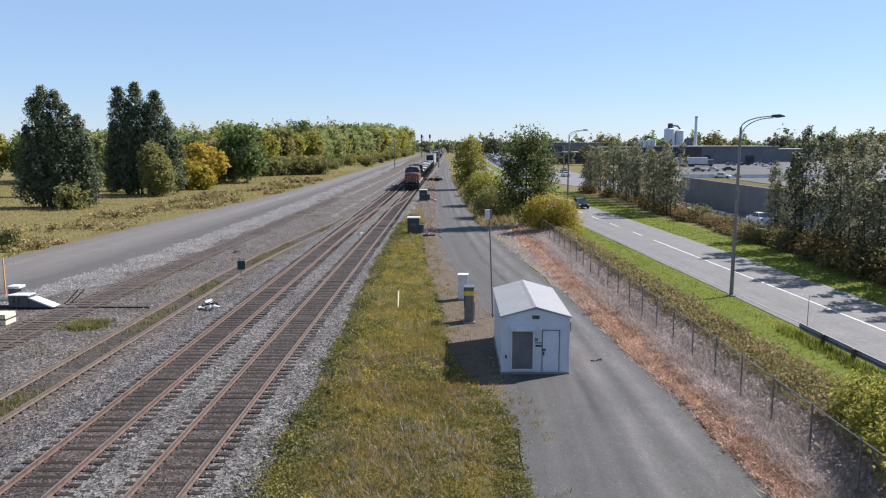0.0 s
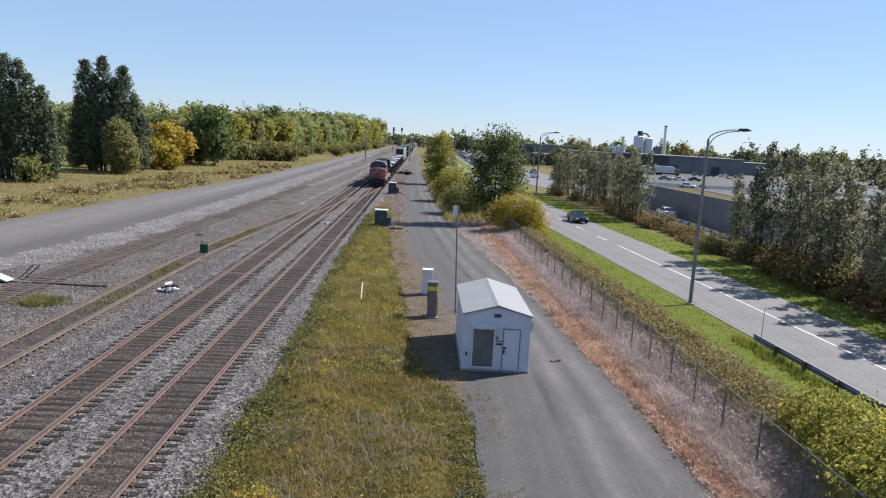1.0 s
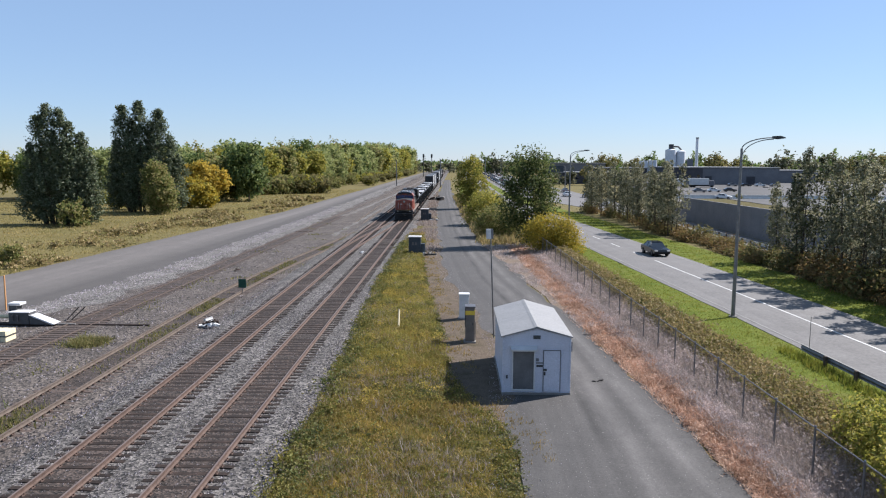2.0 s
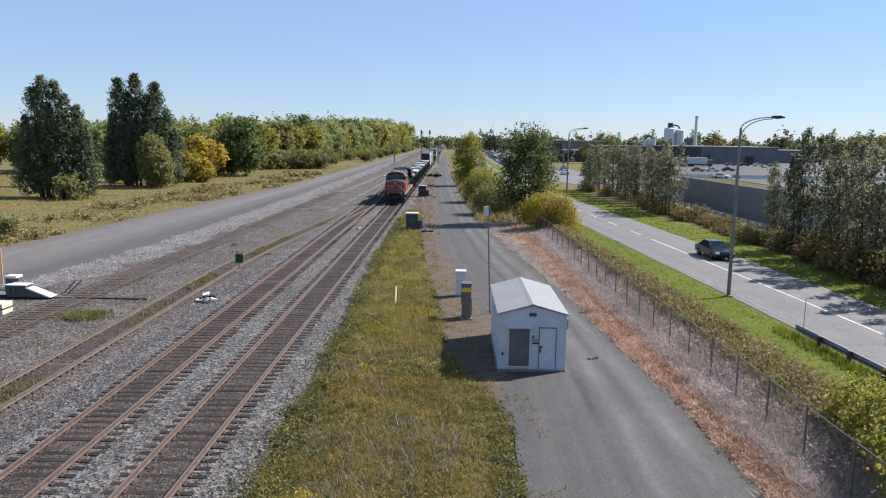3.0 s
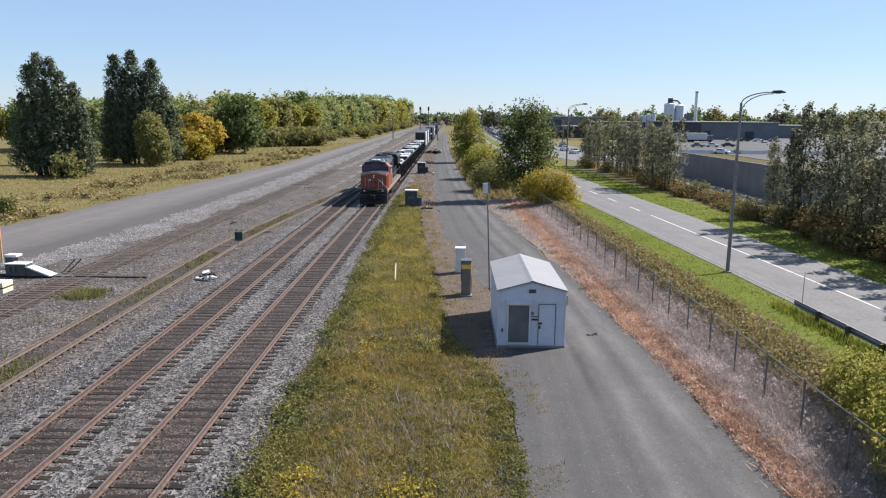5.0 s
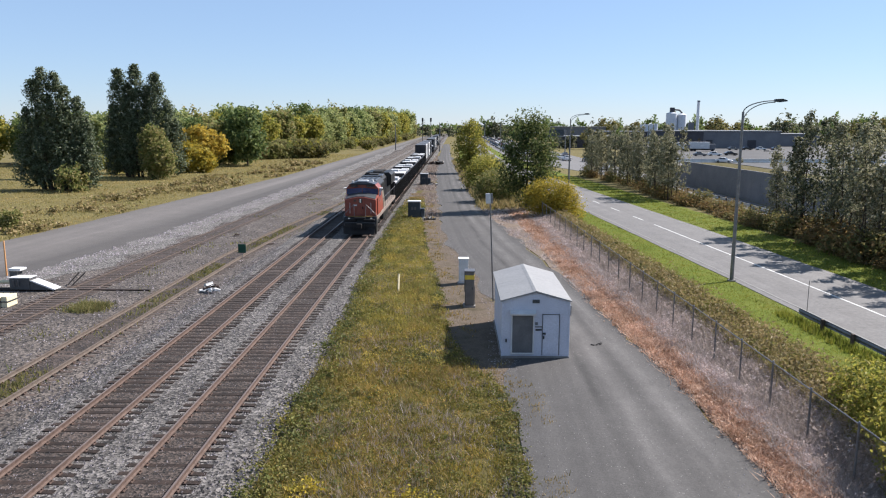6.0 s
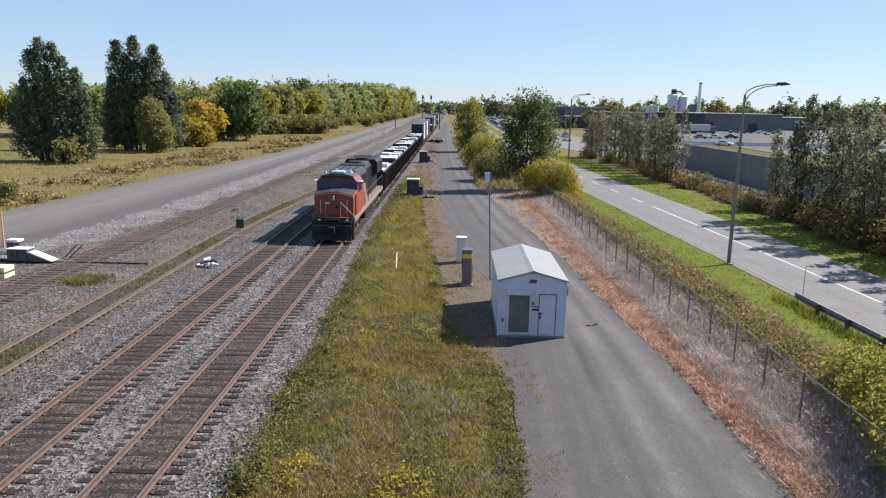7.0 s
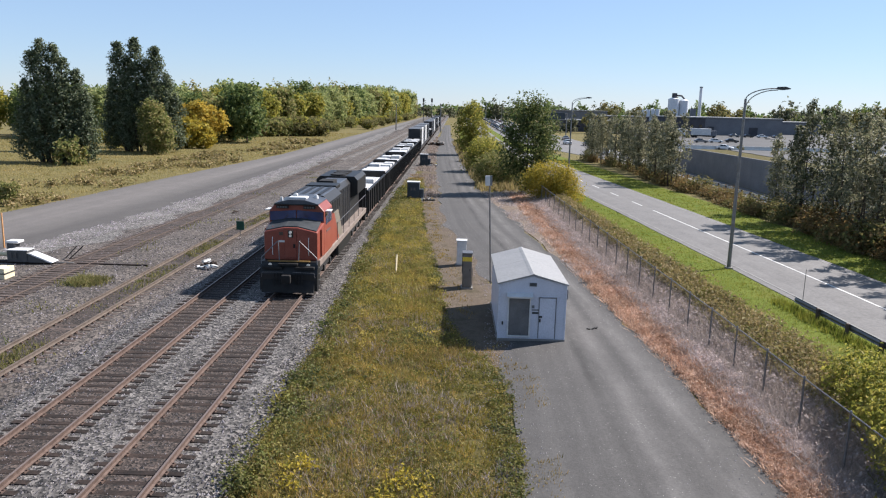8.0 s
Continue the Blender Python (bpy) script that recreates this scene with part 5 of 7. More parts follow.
    part("blower_housing", prism([(-1.35, 2.5), (1.35, 2.5), (1.35, 4.2), (1.0, 4.55), (-1.0, 4.55), (-1.35, 4.2)], 4.9, 9.4), MAT["black"], t, "black equipment housing")
    part("housing_roof", prism([(-1.0, 4.555), (1.0, 4.555), (0.95, 4.58), (-0.95, 4.58)], 4.9, 9.4), MAT["roof_sky_tint"], t, "housing roof with the sky's reflection painted in blue-grey")
    part("side_panel", prism([(4.9, 1.62), (8.0, 1.62), (6.2, 3.4), (4.9, 3.4)], -1.42, 1.42, "x"), MAT["orange"], t, "orange-red side panel with a slanted end")
    part("side_stripe", prism([(8.05, 1.62), (9.6, 1.62), (7.8, 3.4), (6.25, 3.4)], -1.41, 1.41, "x"), MAT["cream"], t, "cream slanted stripe")
    for k in range(4):
        part("roof_strip", boxed(-0.9 + 0.5 * k, -0.7 + 0.5 * k, 5.1, 9.2, 4.58, 4.63, 0.01), MAT["black"], t)
    for sx in (-1, 1):
        for k in range(5):
            part("louvre", boxed(*sorted((sx * 1.34, sx * 1.38)), 5.2 + 0.8 * k, 5.75 + 0.8 * k, 3.5, 4.1, 0.01), MAT["black"], t)
    for y in (9.0, 10.6, 12.2, 13.8, 15.4):
        for s in (-1, 1):
            part("hood_door", boxed(*sorted((s * 0.94, s * 0.985)), y, y + 1.4, 1.75, 3.7, 0.01), MAT["black"], t)
    part("radiator", prism([(-1.5, 3.35), (-1.5, 4.35), (-1.25, 4.62), (1.25, 4.62), (1.5, 4.35), (1.5, 3.35), (0.9, 3.0), (-0.9, 3.0)], 16.2, 21.2), MAT["black"], t, "black flared radiator")
    for k in range(3):
        part("radiator_fan", tube(bmesh.new(), (0, 17 + 1.4 * k, 4.6), (0, 17 + 1.4 * k, 4.72), 0.6, 0.6, 18), MAT["sooty"], t)
    part("exhaust_stack", boxed(-0.5, 0.5, 11.5, 13.0, 4.38, 4.75, 0.04), MAT["sooty"], t)
    part("dynamic_brake", boxed(-1.0, 1.0, 9.6, 11.3, 4.4, 4.66, 0.06), MAT["black"], t, "black roof housing")
    part("fuel_tank", boxed(-1.35, 1.35, 8.3, 14.0, 0.35, 1.25, 0.15), MAT["black"], t, "black fuel tank")
    for y in (4.2, 17.9):
        truck(t, y, 3, 0.53, 4.0)
    for sx in (-1, 1):
        for k in range(7):
            part("door_post", boxed(*sorted((sx * 0.98, sx * 1.03)), 9.7 + 0.95 * k, 9.78 + 0.95 * k, 1.65, 4.1, 0.0), MAT["pewter"], t)
        part("cab_number_bar", boxed(*sorted((sx * 1.5, sx * 1.515)), 2.9, 4.2, 2.8, 2.9, 0.0), MAT["pewter"], t, "pale lettering bar")
        for k in range(3):
            part("air_hose", pipe([(sx * (0.4 + 0.16 * k), 0.1, 1.05), (sx * (0.42 + 0.16 * k), -0.12, 0.8), (sx * (0.4 + 0.16 * k), -0.1, 0.5)], 0.022), MAT["sooty"], t)
        part("anticlimber", boxed(*sorted((sx * 0.3, sx * 1.35)), -0.02, 0.35, 1.28, 1.42, 0.03), MAT["sooty"], t)
        part("uncoupling_lever", pipe([(sx * 0.25, -0.05, 1.15), (sx * 1.35, -0.02, 1.12), (sx * 1.4, 0.0, 0.85)], 0.018), MAT["pewter"], t)
        part("wiper", pipe([(sx * 0.7, 2.23, 3.5), (sx * 0.45, 2.23, 3.85)], 0.012), MAT["black"], t)
        part("sand_hatch", boxed(*sorted((sx * 0.6, sx * 1.1)), 1.2, 1.7, 3.2, 3.34, 0.02), MAT["orange"], t)
    part("nose_latch", boxed(0.14, 0.24, 0.66, 0.72, 2.3, 2.5, 0.01), MAT["sooty"], t)
    part("drop_step", boxed(-0.5, 0.5, -0.1, 0.2, 1.5, 1.6, 0.01), MAT["sooty"], t)
    part("antenna_dome", tube(bmesh.new(), (0.75, 4.0, 4.5), (0.75, 4.0, 4.72), 0.16, 0.1, 12), MAT["whitepaint"], t)
    # handrails and steps
    for s in (-1, 1):
        pts = [(s * 1.48, y, 1.62) for y in (7.0, 9.5, 12.0, 14.5, 17.0, 19.5, 21.3)]
        for p in pts:
            part("stanchion", tube(bmesh.new(), p, (p[0], p[1], 2.7), 0.02, 0.02, 6), MAT["pewter"], t)
        part("handrail", pipe([(s * 1.48, 7.0, 2.7), (s * 1.48, 21.3, 2.7)], 0.022), MAT["pewter"], t)
        part("front_handrail", pipe([(s * 1.48, 0.35, 0.75), (s * 1.45, 0.3, 1.85), (s * 0.55, 0.25, 2.75), (s * 0.5, 0.25, 1.7)], 0.024), MAT["grey"], t, "pale front handrail")
        part("grab_rail", pipe([(s * 0.95, 0.72, 1.9), (s * 0.95, 0.66, 2.0), (s * 0.95, 0.66, 2.75), (s * 0.95, 0.72, 2.85)], 0.022), MAT["whitepaint"], t, "pale grab rail")
        for k in range(4):
            part("step", boxed(*sorted((s * 1.1, s * 1.52)), 0.42, 0.72, 0.3 + 0.33 * k, 0.33 + 0.33 * k, 0.0), MAT["pewter"], t)
    return t


def gondola(load, seed):
    """Front at y = 0."""
    L = 15.6
    t = empty("gondola_wagon", pose(0, 0, 0), "black open gondola loaded with white bundles", "rail wagon", "gondola wagons")
    part("floor_pan", boxed(-1.4, 1.4, 0.3, L - 0.3, 1.0, 1.25, 0.02), MAT["sooty"], t)
    for s in (-1, 1):
        part("side_wall", boxed(*sorted((s * 1.42, s * 1.5)), 0.3, L - 0.3, 0.95, 2.75, 0.02), MAT["black"], t)
        part("top_chord", boxed(*sorted((s * 1.38, s * 1.56)), 0.28, L - 0.28, 2.75, 2.88, 0.02), MAT["black"], t)
        for k in range(11):
            y = 0.5 + (L - 1.0) * k / 10
            part("rib", boxed(*sorted((s * 1.5, s * 1.6)), y - 0.07, y + 0.07, 0.95, 2.78, 0.01), MAT["black"], t)
    for y in (0.3, L - 0.42):
        part("end_wall", boxed(-1.42, 1.42, y, y + 0.12, 1.0, 3.1, 0.02), MAT["black"], t)
        part("end_ladder", pipe([(1.3, y, 0.9), (1.3, y - 0.04, 3.0)], 0.025), MAT["pewter"], t)
    part("hand_brake", pipe([(-0.6, 0.25, 1.4), (0.7, 0.2, 2.8)], 0.03), MAT["pewter"], t)
    rng = random.Random(seed)
    y = 0.9
    while y < L - 2.6:
        l = rng.uniform(2.2, 3.4)
        top = rng.uniform(2.55, 3.15)
        for s in (-1, 1):
            part("wrapped_block", boxed(*sorted((s * 0.06, s * 1.22)), y, min(y + l, L - 0.8), 1.26, top + rng.uniform(-0.12, 0.12), 0.06), MAT["wrap"], t, "white wrapped block")
        y += l + rng.choice([0.15, 0.4, 1.6])
    for y in (2.2, L - 2.2):
        truck(t, y, 2, 0.46, 1.75)
    part("coupler", boxed(-0.15, 0.15, -0.35, 0.4, 0.7, 1.0, 0.04), MAT["sooty"], t)
    return t


def container_wagon(colours, seed):
    L = 19.0
    t = empty("container_wagon", pose(0, 0, 0), "flat wagon carrying tall box containers", "rail wagon", "container wagons")
    part("well_frame", boxed(-1.4, 1.4, 0.3, L - 0.3, 0.6, 1.2, 0.04), MAT["sooty"], t)
    for y in (2.0, L - 2.0):
        truck(t, y, 2, 0.46, 1.75)
    a, b = colours
    for name, y0, y1, c in (("container", 1.2, 9.3, a), ("container", 9.6, L - 1.2, b)):
        bx = part(name, boxed(-1.22, 1.22, y0, y1, 1.2, 4.9, 0.03), MAT[c], t)
        k = int((y1 - y0) / 0.45)
        for s in (-1, 1):
            for i in range(k):
                y = y0 + 0.2 + 0.45 * i
                part("corrugation", boxed(*sorted((s * 1.21, s * 1.25)), y, y + 0.2, 1.35, 4.75, 0.0), MAT[c], bx)
        part("container_top", boxed(-1.2, 1.2, y0 + 0.02, y1 - 0.02, 4.9, 4.93, 0.0), MAT["container_grey"], bx, "grey top")
    return t


# roof colour made paler and bluer in place of the sky's reflection
MAT["roof_sky_tint"] = plain("sky_tinted_roof_grey", (0.10, 0.12, 0.15), (0.17, 0.19, 0.23), 0.8, 0.45, 0.1, 25.0, 0.05)
MAT["cream"] = plain("dusty_cream_paint", (0.34, 0.3, 0.24), (0.44, 0.39, 0.31), 1.5, 0.5)
MAT["sill"] = plain("dusty_sill_paint", (0.34, 0.27, 0.23), (0.5, 0.41, 0.35), 1.5, 0.7)
MAT["faded"] = plain("faded_orange_paint", (0.42, 0.24, 0.06), (0.5, 0.3, 0.1), 2.0, 0.6)
MAT["lens"] = lit("lamp_lens", (0.5, 0.49, 0.45), 0.1)
MAT["wrap"] = plain("white_wrapping", (0.38, 0.38, 0.39), (0.62, 0.62, 0.62), 1.2, 0.5, 0.0, 15.0, 0.3)
MAT["container_dark"] = plain("dark_container_paint", (0.03, 0.035, 0.045), (0.06, 0.06, 0.07), 1.0, 0.6)
MAT["container_grey"] = plain("grey_container_paint", (0.13, 0.15, 0.18), (0.2, 0.22, 0.25), 1.0, 0.6)
MAT["container_white"] = plain("white_container_paint", (0.62, 0.62, 0.62), (0.76, 0.76, 0.75), 1.0, 0.6)

TRAIN = []
RAIL_TOP, TRACK_X = 0.37, -8.45


def make_train():
    y = 0.0
    TRAIN.append((locomotive(), y))
    y += 22.4
    g1, g2 = gondola(0, 1), gondola(0, 2)
    made = [g1, g2] + [copy_thing((g1, g2)[k % 2], pose(0, 0, 0)) for k in range(4)]
    for g in made:
        TRAIN.append((g, y))
        y += 15.9
    kinds = [container_wagon(("container_dark", "container_white"), 1), container_wagon(("container_grey", "container_white"), 2), container_wagon(("container_dark", "container_grey"), 3)]
    for k in range(11):
        w = kinds[k] if k < 3 else copy_thing((kinds[2], g1, kinds[0], g2, kinds[2], kinds[1])[k % 6], pose(0, 0, 0))
        TRAIN.append((w, y))
        y += 19.3


make_train()


def front(t):
    """Metres ahead of the camera at which the train's front stands."""
    return 151.0 - 14.22 * t


# ---- trees beside the drive and the road ----
tree("roadside_tree", pose(8.9, 89.0, 0), [(0, 0, 5.6, 2.9, 2.6, 3.6), (-1.5, 0, 8.6, 1.5, 1.5, 3.0), (1.3, 0.3, 8.4, 1.9, 1.7, 2.9), (0.2, 0, 9.6, 1.2, 1.2, 2.2), (2.0, 0, 5.6, 1.7, 1.6, 2.6), (-2.2, 0, 4.6, 1.5, 1.5, 2.4), (0, 0, 2.4, 1.6, 1.6, 2.0)], 9000, 0.17, 21, "poplar_light", "broad-leaved green tree behind the fence", girth=0.2, height=9)
tree("golden_bush", pose(10.9, 82.5, 0), [(0, 0, 2.3, 2.3, 1.8, 2.0), (-1.4, 0, 1.8, 1.5, 1.4, 1.7), (1.5, 0, 1.9, 1.5, 1.4, 1.6), (2.4, -0.6, 0.9, 1.2, 1.1, 1.0)], 14000, 0.1, 22, "gold", "dense yellow-green bush behind the fence", girth=0.06, category="bush", fill=0.7)
tree("willow_bush", pose(5.9, 99.0, 0), [(0, 0, 2.2, 2.6, 2.2, 2.2), (-1.6, 0.5, 1.7, 1.6, 1.5, 1.7), (1.8, -0.5, 1.8, 1.8, 1.6, 1.8)], 8000, 0.13, 23, "willow", "olive bush at the drive's edge", girth=0.06, category="bush")
tree("willow_bush", pose(4.6, 118.0, 0), [(0, 0, 2.8, 2.5, 2.4, 2.6), (1.6, 0, 2.2, 2.0, 2.0, 2.0), (-1.4, 0, 1.9, 1.6, 1.6, 1.8)], 7000, 0.16, 24, "gold_green", "yellow-green bush at the drive's edge", girth=0.07, category="bush")
tree("roadside_tree", pose(3.2, 158.0, 0), [(0, 0, 7.0, 2.8, 2.6, 3.4), (-1.2, 0, 5.0, 2.2, 2.0, 3.0), (1.6, 0, 4.8, 2.4, 2.2, 3.2), (0.4, 0, 9.4, 1.6, 1.6, 1.9), (0, 0, 2.2, 2.4, 2.2, 2.2)], 6500, 0.22, 25, "gold_green", "yellowing tree at the end of the drive", girth=0.18)
tree("willow_bush", pose(6.2, 140.0, 0), [(0, 0, 2.2, 2.6, 2.4, 2.2), (1.5, 0, 1.8, 1.8, 1.8, 1.8)], 2600, 0.26, 26, "willow", "olive bush between drive and road", girth=0.06, category="bush")
tree("near_bush", pose(12.9, 18.8, 0), [(0, 0, 1.2, 1.1, 1.2, 1.2), (-0.3, -1.2, 1.3, 1.1, 1.2, 1.3), (0.7, 1.6, 1.4, 1.2, 1.3, 1.4), (1.2, 3.6, 1.3, 1.2, 1.4, 1.3), (1.4, 5.6, 1.1, 1.0, 1.2, 1.1), (1.0, -0.4, 2.0, 1.0, 1.1, 1.2)], 15000, 0.085, 27, "gold_green", "yellow-green bush pressing against the fence", girth=0.05, category="bush", fill=0.6, clump=0.35)

# rows of upright grey-green trees between road and freeway
row_a = upright_tree("row_tree", pose(30.2, 103.0, 0), ring_leaders(random.Random(1), 5, 1.3, 10.4, 1.25, 1.6), 3300, 0.16, 31, "aspen", "upright grey-green tree in a planted row", 0.1, "row of trees")
row_b = upright_tree("row_tree", pose(33.6, 62.0, 0), ring_leaders(random.Random(2), 5, 1.4, 11.2, 1.3, 1.2), 4600, 0.145, 32, "aspen", "upright grey-green tree in a planted row", 0.11, "row of trees")
row_c = upright_tree("row_tree", pose(33.2, 70.0, 0), ring_leaders(random.Random(3), 4, 1.2, 12.2, 1.3, 1.2), 4300, 0.15, 33, "aspen_dark", "upright dark green tree in a planted row", 0.12, "row of trees")
rr = random.Random(8)
for k in range(10):
    y = 107.5 + 4.9 * k
    x = float(np.interp(y, [103, 131, 153], [30.4, 31.4, 27.4])) + rr.uniform(-1.0, 1.0)
    s = rr.uniform(0.78, 1.06)
    copy_thing((row_a, row_c, row_a, row_b)[k % 4], pose(x, y, 0, 0, 0, rr.uniform(0, 360)) @ Matrix.Diagonal((s, s, s, 1)))
for k, (x, y, s) in enumerate(((33.9, 76.5, 0.75), (34.3, 66.0, 0.95), (32.6, 57.0, 0.98), (34.2, 52.5, 0.95), (32.4, 48.5, 0.9), (34.5, 45.0, 1.0), (33.0, 40.5, 0.95), (35.0, 60.0, 0.85), (34.0, 36.0, 1.0))):
    copy_thing((row_b, row_c, row_b, row_a)[k % 4], pose(x, y, 0, 0, 0, rr.uniform(0, 360)) @ Matrix.Diagonal((s, s, s, 1)))

# brown brush under the rows and along the freeway's guard rail
brush_a = tree("brush", pose(31.6, 100.0, 0), [(0, 0, 0.7, 1.3, 1.3, 0.8), (0.8, 0.5, 0.6, 1.0, 1.0, 0.7), (-0.8, -0.3, 0.8, 0.9, 0.9, 0.7)], 800, 0.15, 41, "brush", "russet-brown brush on the verge", girth=0.03, category="bush", group="brush on the verge")
brush_b = tree("brush", pose(32.0, 96.0, 0), [(0, 0, 0.9, 1.2, 1.3, 1.0), (0.6, -0.6, 0.7, 1.1, 1.0, 0.8)], 800, 0.15, 42, "weed", "olive brush on the verge", girth=0.03, category="bush", group="brush on the verge")
for k in range(60):
    y = 34 + 1.25 * k
    x = 30.2 + rr.uniform(0.0, 2.6) + (1.2 if y < 70 else 0.0)
    s = rr.uniform(0.6, 1.05) * (1.25 if y < 66 else 1.0)
    copy_thing((brush_a, brush_a, brush_b)[k % 3], pose(x, y, 0, 0, 0, rr.uniform(0, 360)) @ Matrix.Diagonal((s, s, s * rr.uniform(0.55, 0.95), 1)))
for k in range(26):
    y = 38 + 1.5 * k
    s = rr.uniform(0.8, 1.5)
    copy_thing((brush_b, brush_a, brush_a)[k % 3], pose(32.2 + rr.uniform(0.0, 2.4), y, 0, 0, 0, rr.uniform(0, 360)) @ Matrix.Diagonal((s, s, s * 0.9, 1)))
for k in range(14):
    y = 104 + 3.5 * k
    x = float(np.interp(y, [103, 131, 153], [30.0, 30.8, 26.8])) + rr.uniform(-0.8, 0.8)
    s = rr.uniform(0.6, 1.1)
    copy_thing((brush_a, brush_b)[k % 2], pose(x, y, 0, 0, 0, rr.uniform(0, 360)) @ Matrix.Diagonal((s, s, s, 1)))


# ---- woods left of the yard ----
def woods():
    rng = random.Random(17)
    protos = []
    for k, (mat, lab) in enumerate((("wood", "yellow-green broadleaf tree at the wood's edge"), ("wood_dark", "dark green broadleaf tree at the wood's edge"), ("gold_green", "yellowing broadleaf tree at the wood's edge"), ("willow", "olive broadleaf tree at the wood's edge"))):
        protos.append(tree("woodland_tree", pose(-75 - 6 * k, 205 + 5 * k, 0), round_lobes(random.Random(50 + k), 9, 5.0, 14.0, 0.05), 2300, 0.52, 60 + k, mat, lab, group="trees of the wood", girth=0.22, clump=1.1))
    shrubs = []
    for k, (mat, lab) in enumerate((("willow", "olive shrub before the wood"), ("weed", "dull green shrub before the wood"), ("gold_green", "yellow-green shrub before the wood"))):
        shrubs.append(tree("shrub", pose(-58 - 4 * k, 190 + 6 * k, 0), round_lobes(random.Random(70 + k), 6, 3.4, 4.6, 0.0), 900, 0.36, 80 + k, mat, lab, group="shrubs before the wood", girth=0.08, category="bush", clump=0.7))
    edge_line = [(175, -86), (200, -78), (260, -66), (340, -54), (430, -46), (520, -39), (640, -36)]
    y = 180.0
    while y < 620:
        for row in range(2):
            x = float(along(edge_line, y)) - 7 * row + rng.uniform(-2.5, 2.5)
            h = 14.0 * float(np.interp(y, [180, 250, 420, 620], [0.85, 1.05, 1.32, 1.4])) * (1 + 0.05 * row)
            s = h / 14.0 * rng.uniform(0.85, 1.1)
            copy_thing(rng.choice(protos[:1] * 3 + protos[2:] + protos), pose(x, y + rng.uniform(-3, 3), 0, 0, 0, rng.uniform(0, 360)) @ Matrix.Diagonal((s, s, s, 1)))
        y += 7.0 if y < 400 else 11.0
    # trees behind the poplars
    for k in range(22):
        x, yy = -150 + 4.7 * k, 188 + rng.uniform(-8, 14)
        s = rng.uniform(0.8, 1.02)
        copy_thing(rng.choice(protos[1:2] * 4 + protos), pose(x, yy, 0, 0, 0, rng.uniform(0, 360)) @ Matrix.Diagonal((s, s, s, 1)))
    for k in range(64):
        yy = 165 + 3.6 * k + rng.uniform(-2, 2)
        x = float(along(edge_line, yy)) + rng.uniform(4, 18) * (1.0 if yy < 300 else 0.5)
        s = rng.uniform(0.6, 1.15)
        copy_thing(rng.choice(shrubs), pose(x, yy, 0, 0, 0, rng.uniform(0, 360)) @ Matrix.Diagonal((s, s, s, 1)))
    for k in range(34):
        f = rng.random()
        s = rng.uniform(0.75, 1.25)
        copy_thing(rng.choice(shrubs), pose(-74 + 33 * f + rng.uniform(-2, 2), 205 + 32 * f + rng.uniform(-8, 8), 0, 0, 0, rng.uniform(0, 360)) @ Matrix.Diagonal((s, s, s, 1)))
    for k in range(44):
        yy = 255 + 7.5 * k + rng.uniform(-4, 4)
        lo, hi = float(along(edge_line, yy)) + 3, float(along(PAVED_L, yy)) - 2.5
        s = rng.uniform(0.55, 1.0)
        copy_thing(rng.choice(shrubs), pose(rng.uniform(lo, max(hi, lo + 1)), yy, 0, 0, 0, rng.uniform(0, 360)) @ Matrix.Diagonal((s, s, s, 1)))
    for x, yy, s in ((-52.5, 252, 1.25), (-43.0, 70, 0.42), (-46.0, 68, 0.5), (-48.5, 71, 0.55), (-41.8, 64, 0.3), (-66, 150, 0.7), (-58.0, 111, 0.85), (-70, 152, 0.8)):
        copy_thing(rng.choice(shrubs), pose(x, yy, 0, 0, 0, rng.uniform(0, 360)) @ Matrix.Diagonal((s, s, s, 1)))


woods()


# ---- grass, weeds and reeds ----
def scatter(name, count, xf, y0, y1, hs, ws, material, label, seed, near=True, per=5, lean=0.35, spread=0.12, keep=None, z=0.0):
    rng = np.random.default_rng(seed)
    u = rng.random(count)
    y = y0 + (y1 - y0) * (u ** 1.7 if near else u)
    lo, hi = xf(y)
    x = lo + (hi - lo) * rng.random(count)
    if keep is not None:
        k = keep(x, y, rng)
        x, y = x[k], y[k]
    n = len(x)
    h = rng.uniform(hs[0], hs[1], n)
    wid = rng.uniform(ws[0], ws[1], n) * (1 + y / 90.0)
    me = blades(name, np.c_[x, y, np.full(n, z)], h, wid, material, rng, lean, per, spread)
    return tagged(new(name, me), label, "plants", "", "stuff")


def patchy(scale, cut, shift):
    def keep(x, y, rng):
        v = np.array([noise.noise((a * scale, b * scale, shift)) for a, b in zip(x, y)])
        return v + rng.normal(0, 0.12, len(x)) > cut
    return keep


GL = [(-10, -5.6), (30, -5.8), (41, -5.7), (58, -6.3), (90, -6.3), (160, -6.3)]
GR = [(-10, 1.75), (27, 2.05), (33.4, -0.1), (42, -0.8), (60, -2.4), (79, -3.6), (160, -5.6)]
gx = lambda y: (along(GL, y), along(GR, y))
scatter("grass", 22000, gx, 12, 100, (0.06, 0.2), (0.010, 0.02), MAT["grass"], "mixed green grass between rails and drive", 1, lean=0.6)
scatter("dry_grass", 22000, gx, 12, 110, (0.08, 0.3), (0.008, 0.016), MAT["hay"], "yellowed grass between rails and drive", 2, keep=patchy(0.22, 0.0, 1.0), lean=0.6)
scatter("pale_grass", 11000, gx, 12, 100, (0.10, 0.34), (0.008, 0.015), MAT["ashen_dark"], "brown seeding grass between rails and drive", 17, keep=patchy(0.28, 0.0, 6.0), lean=0.5)


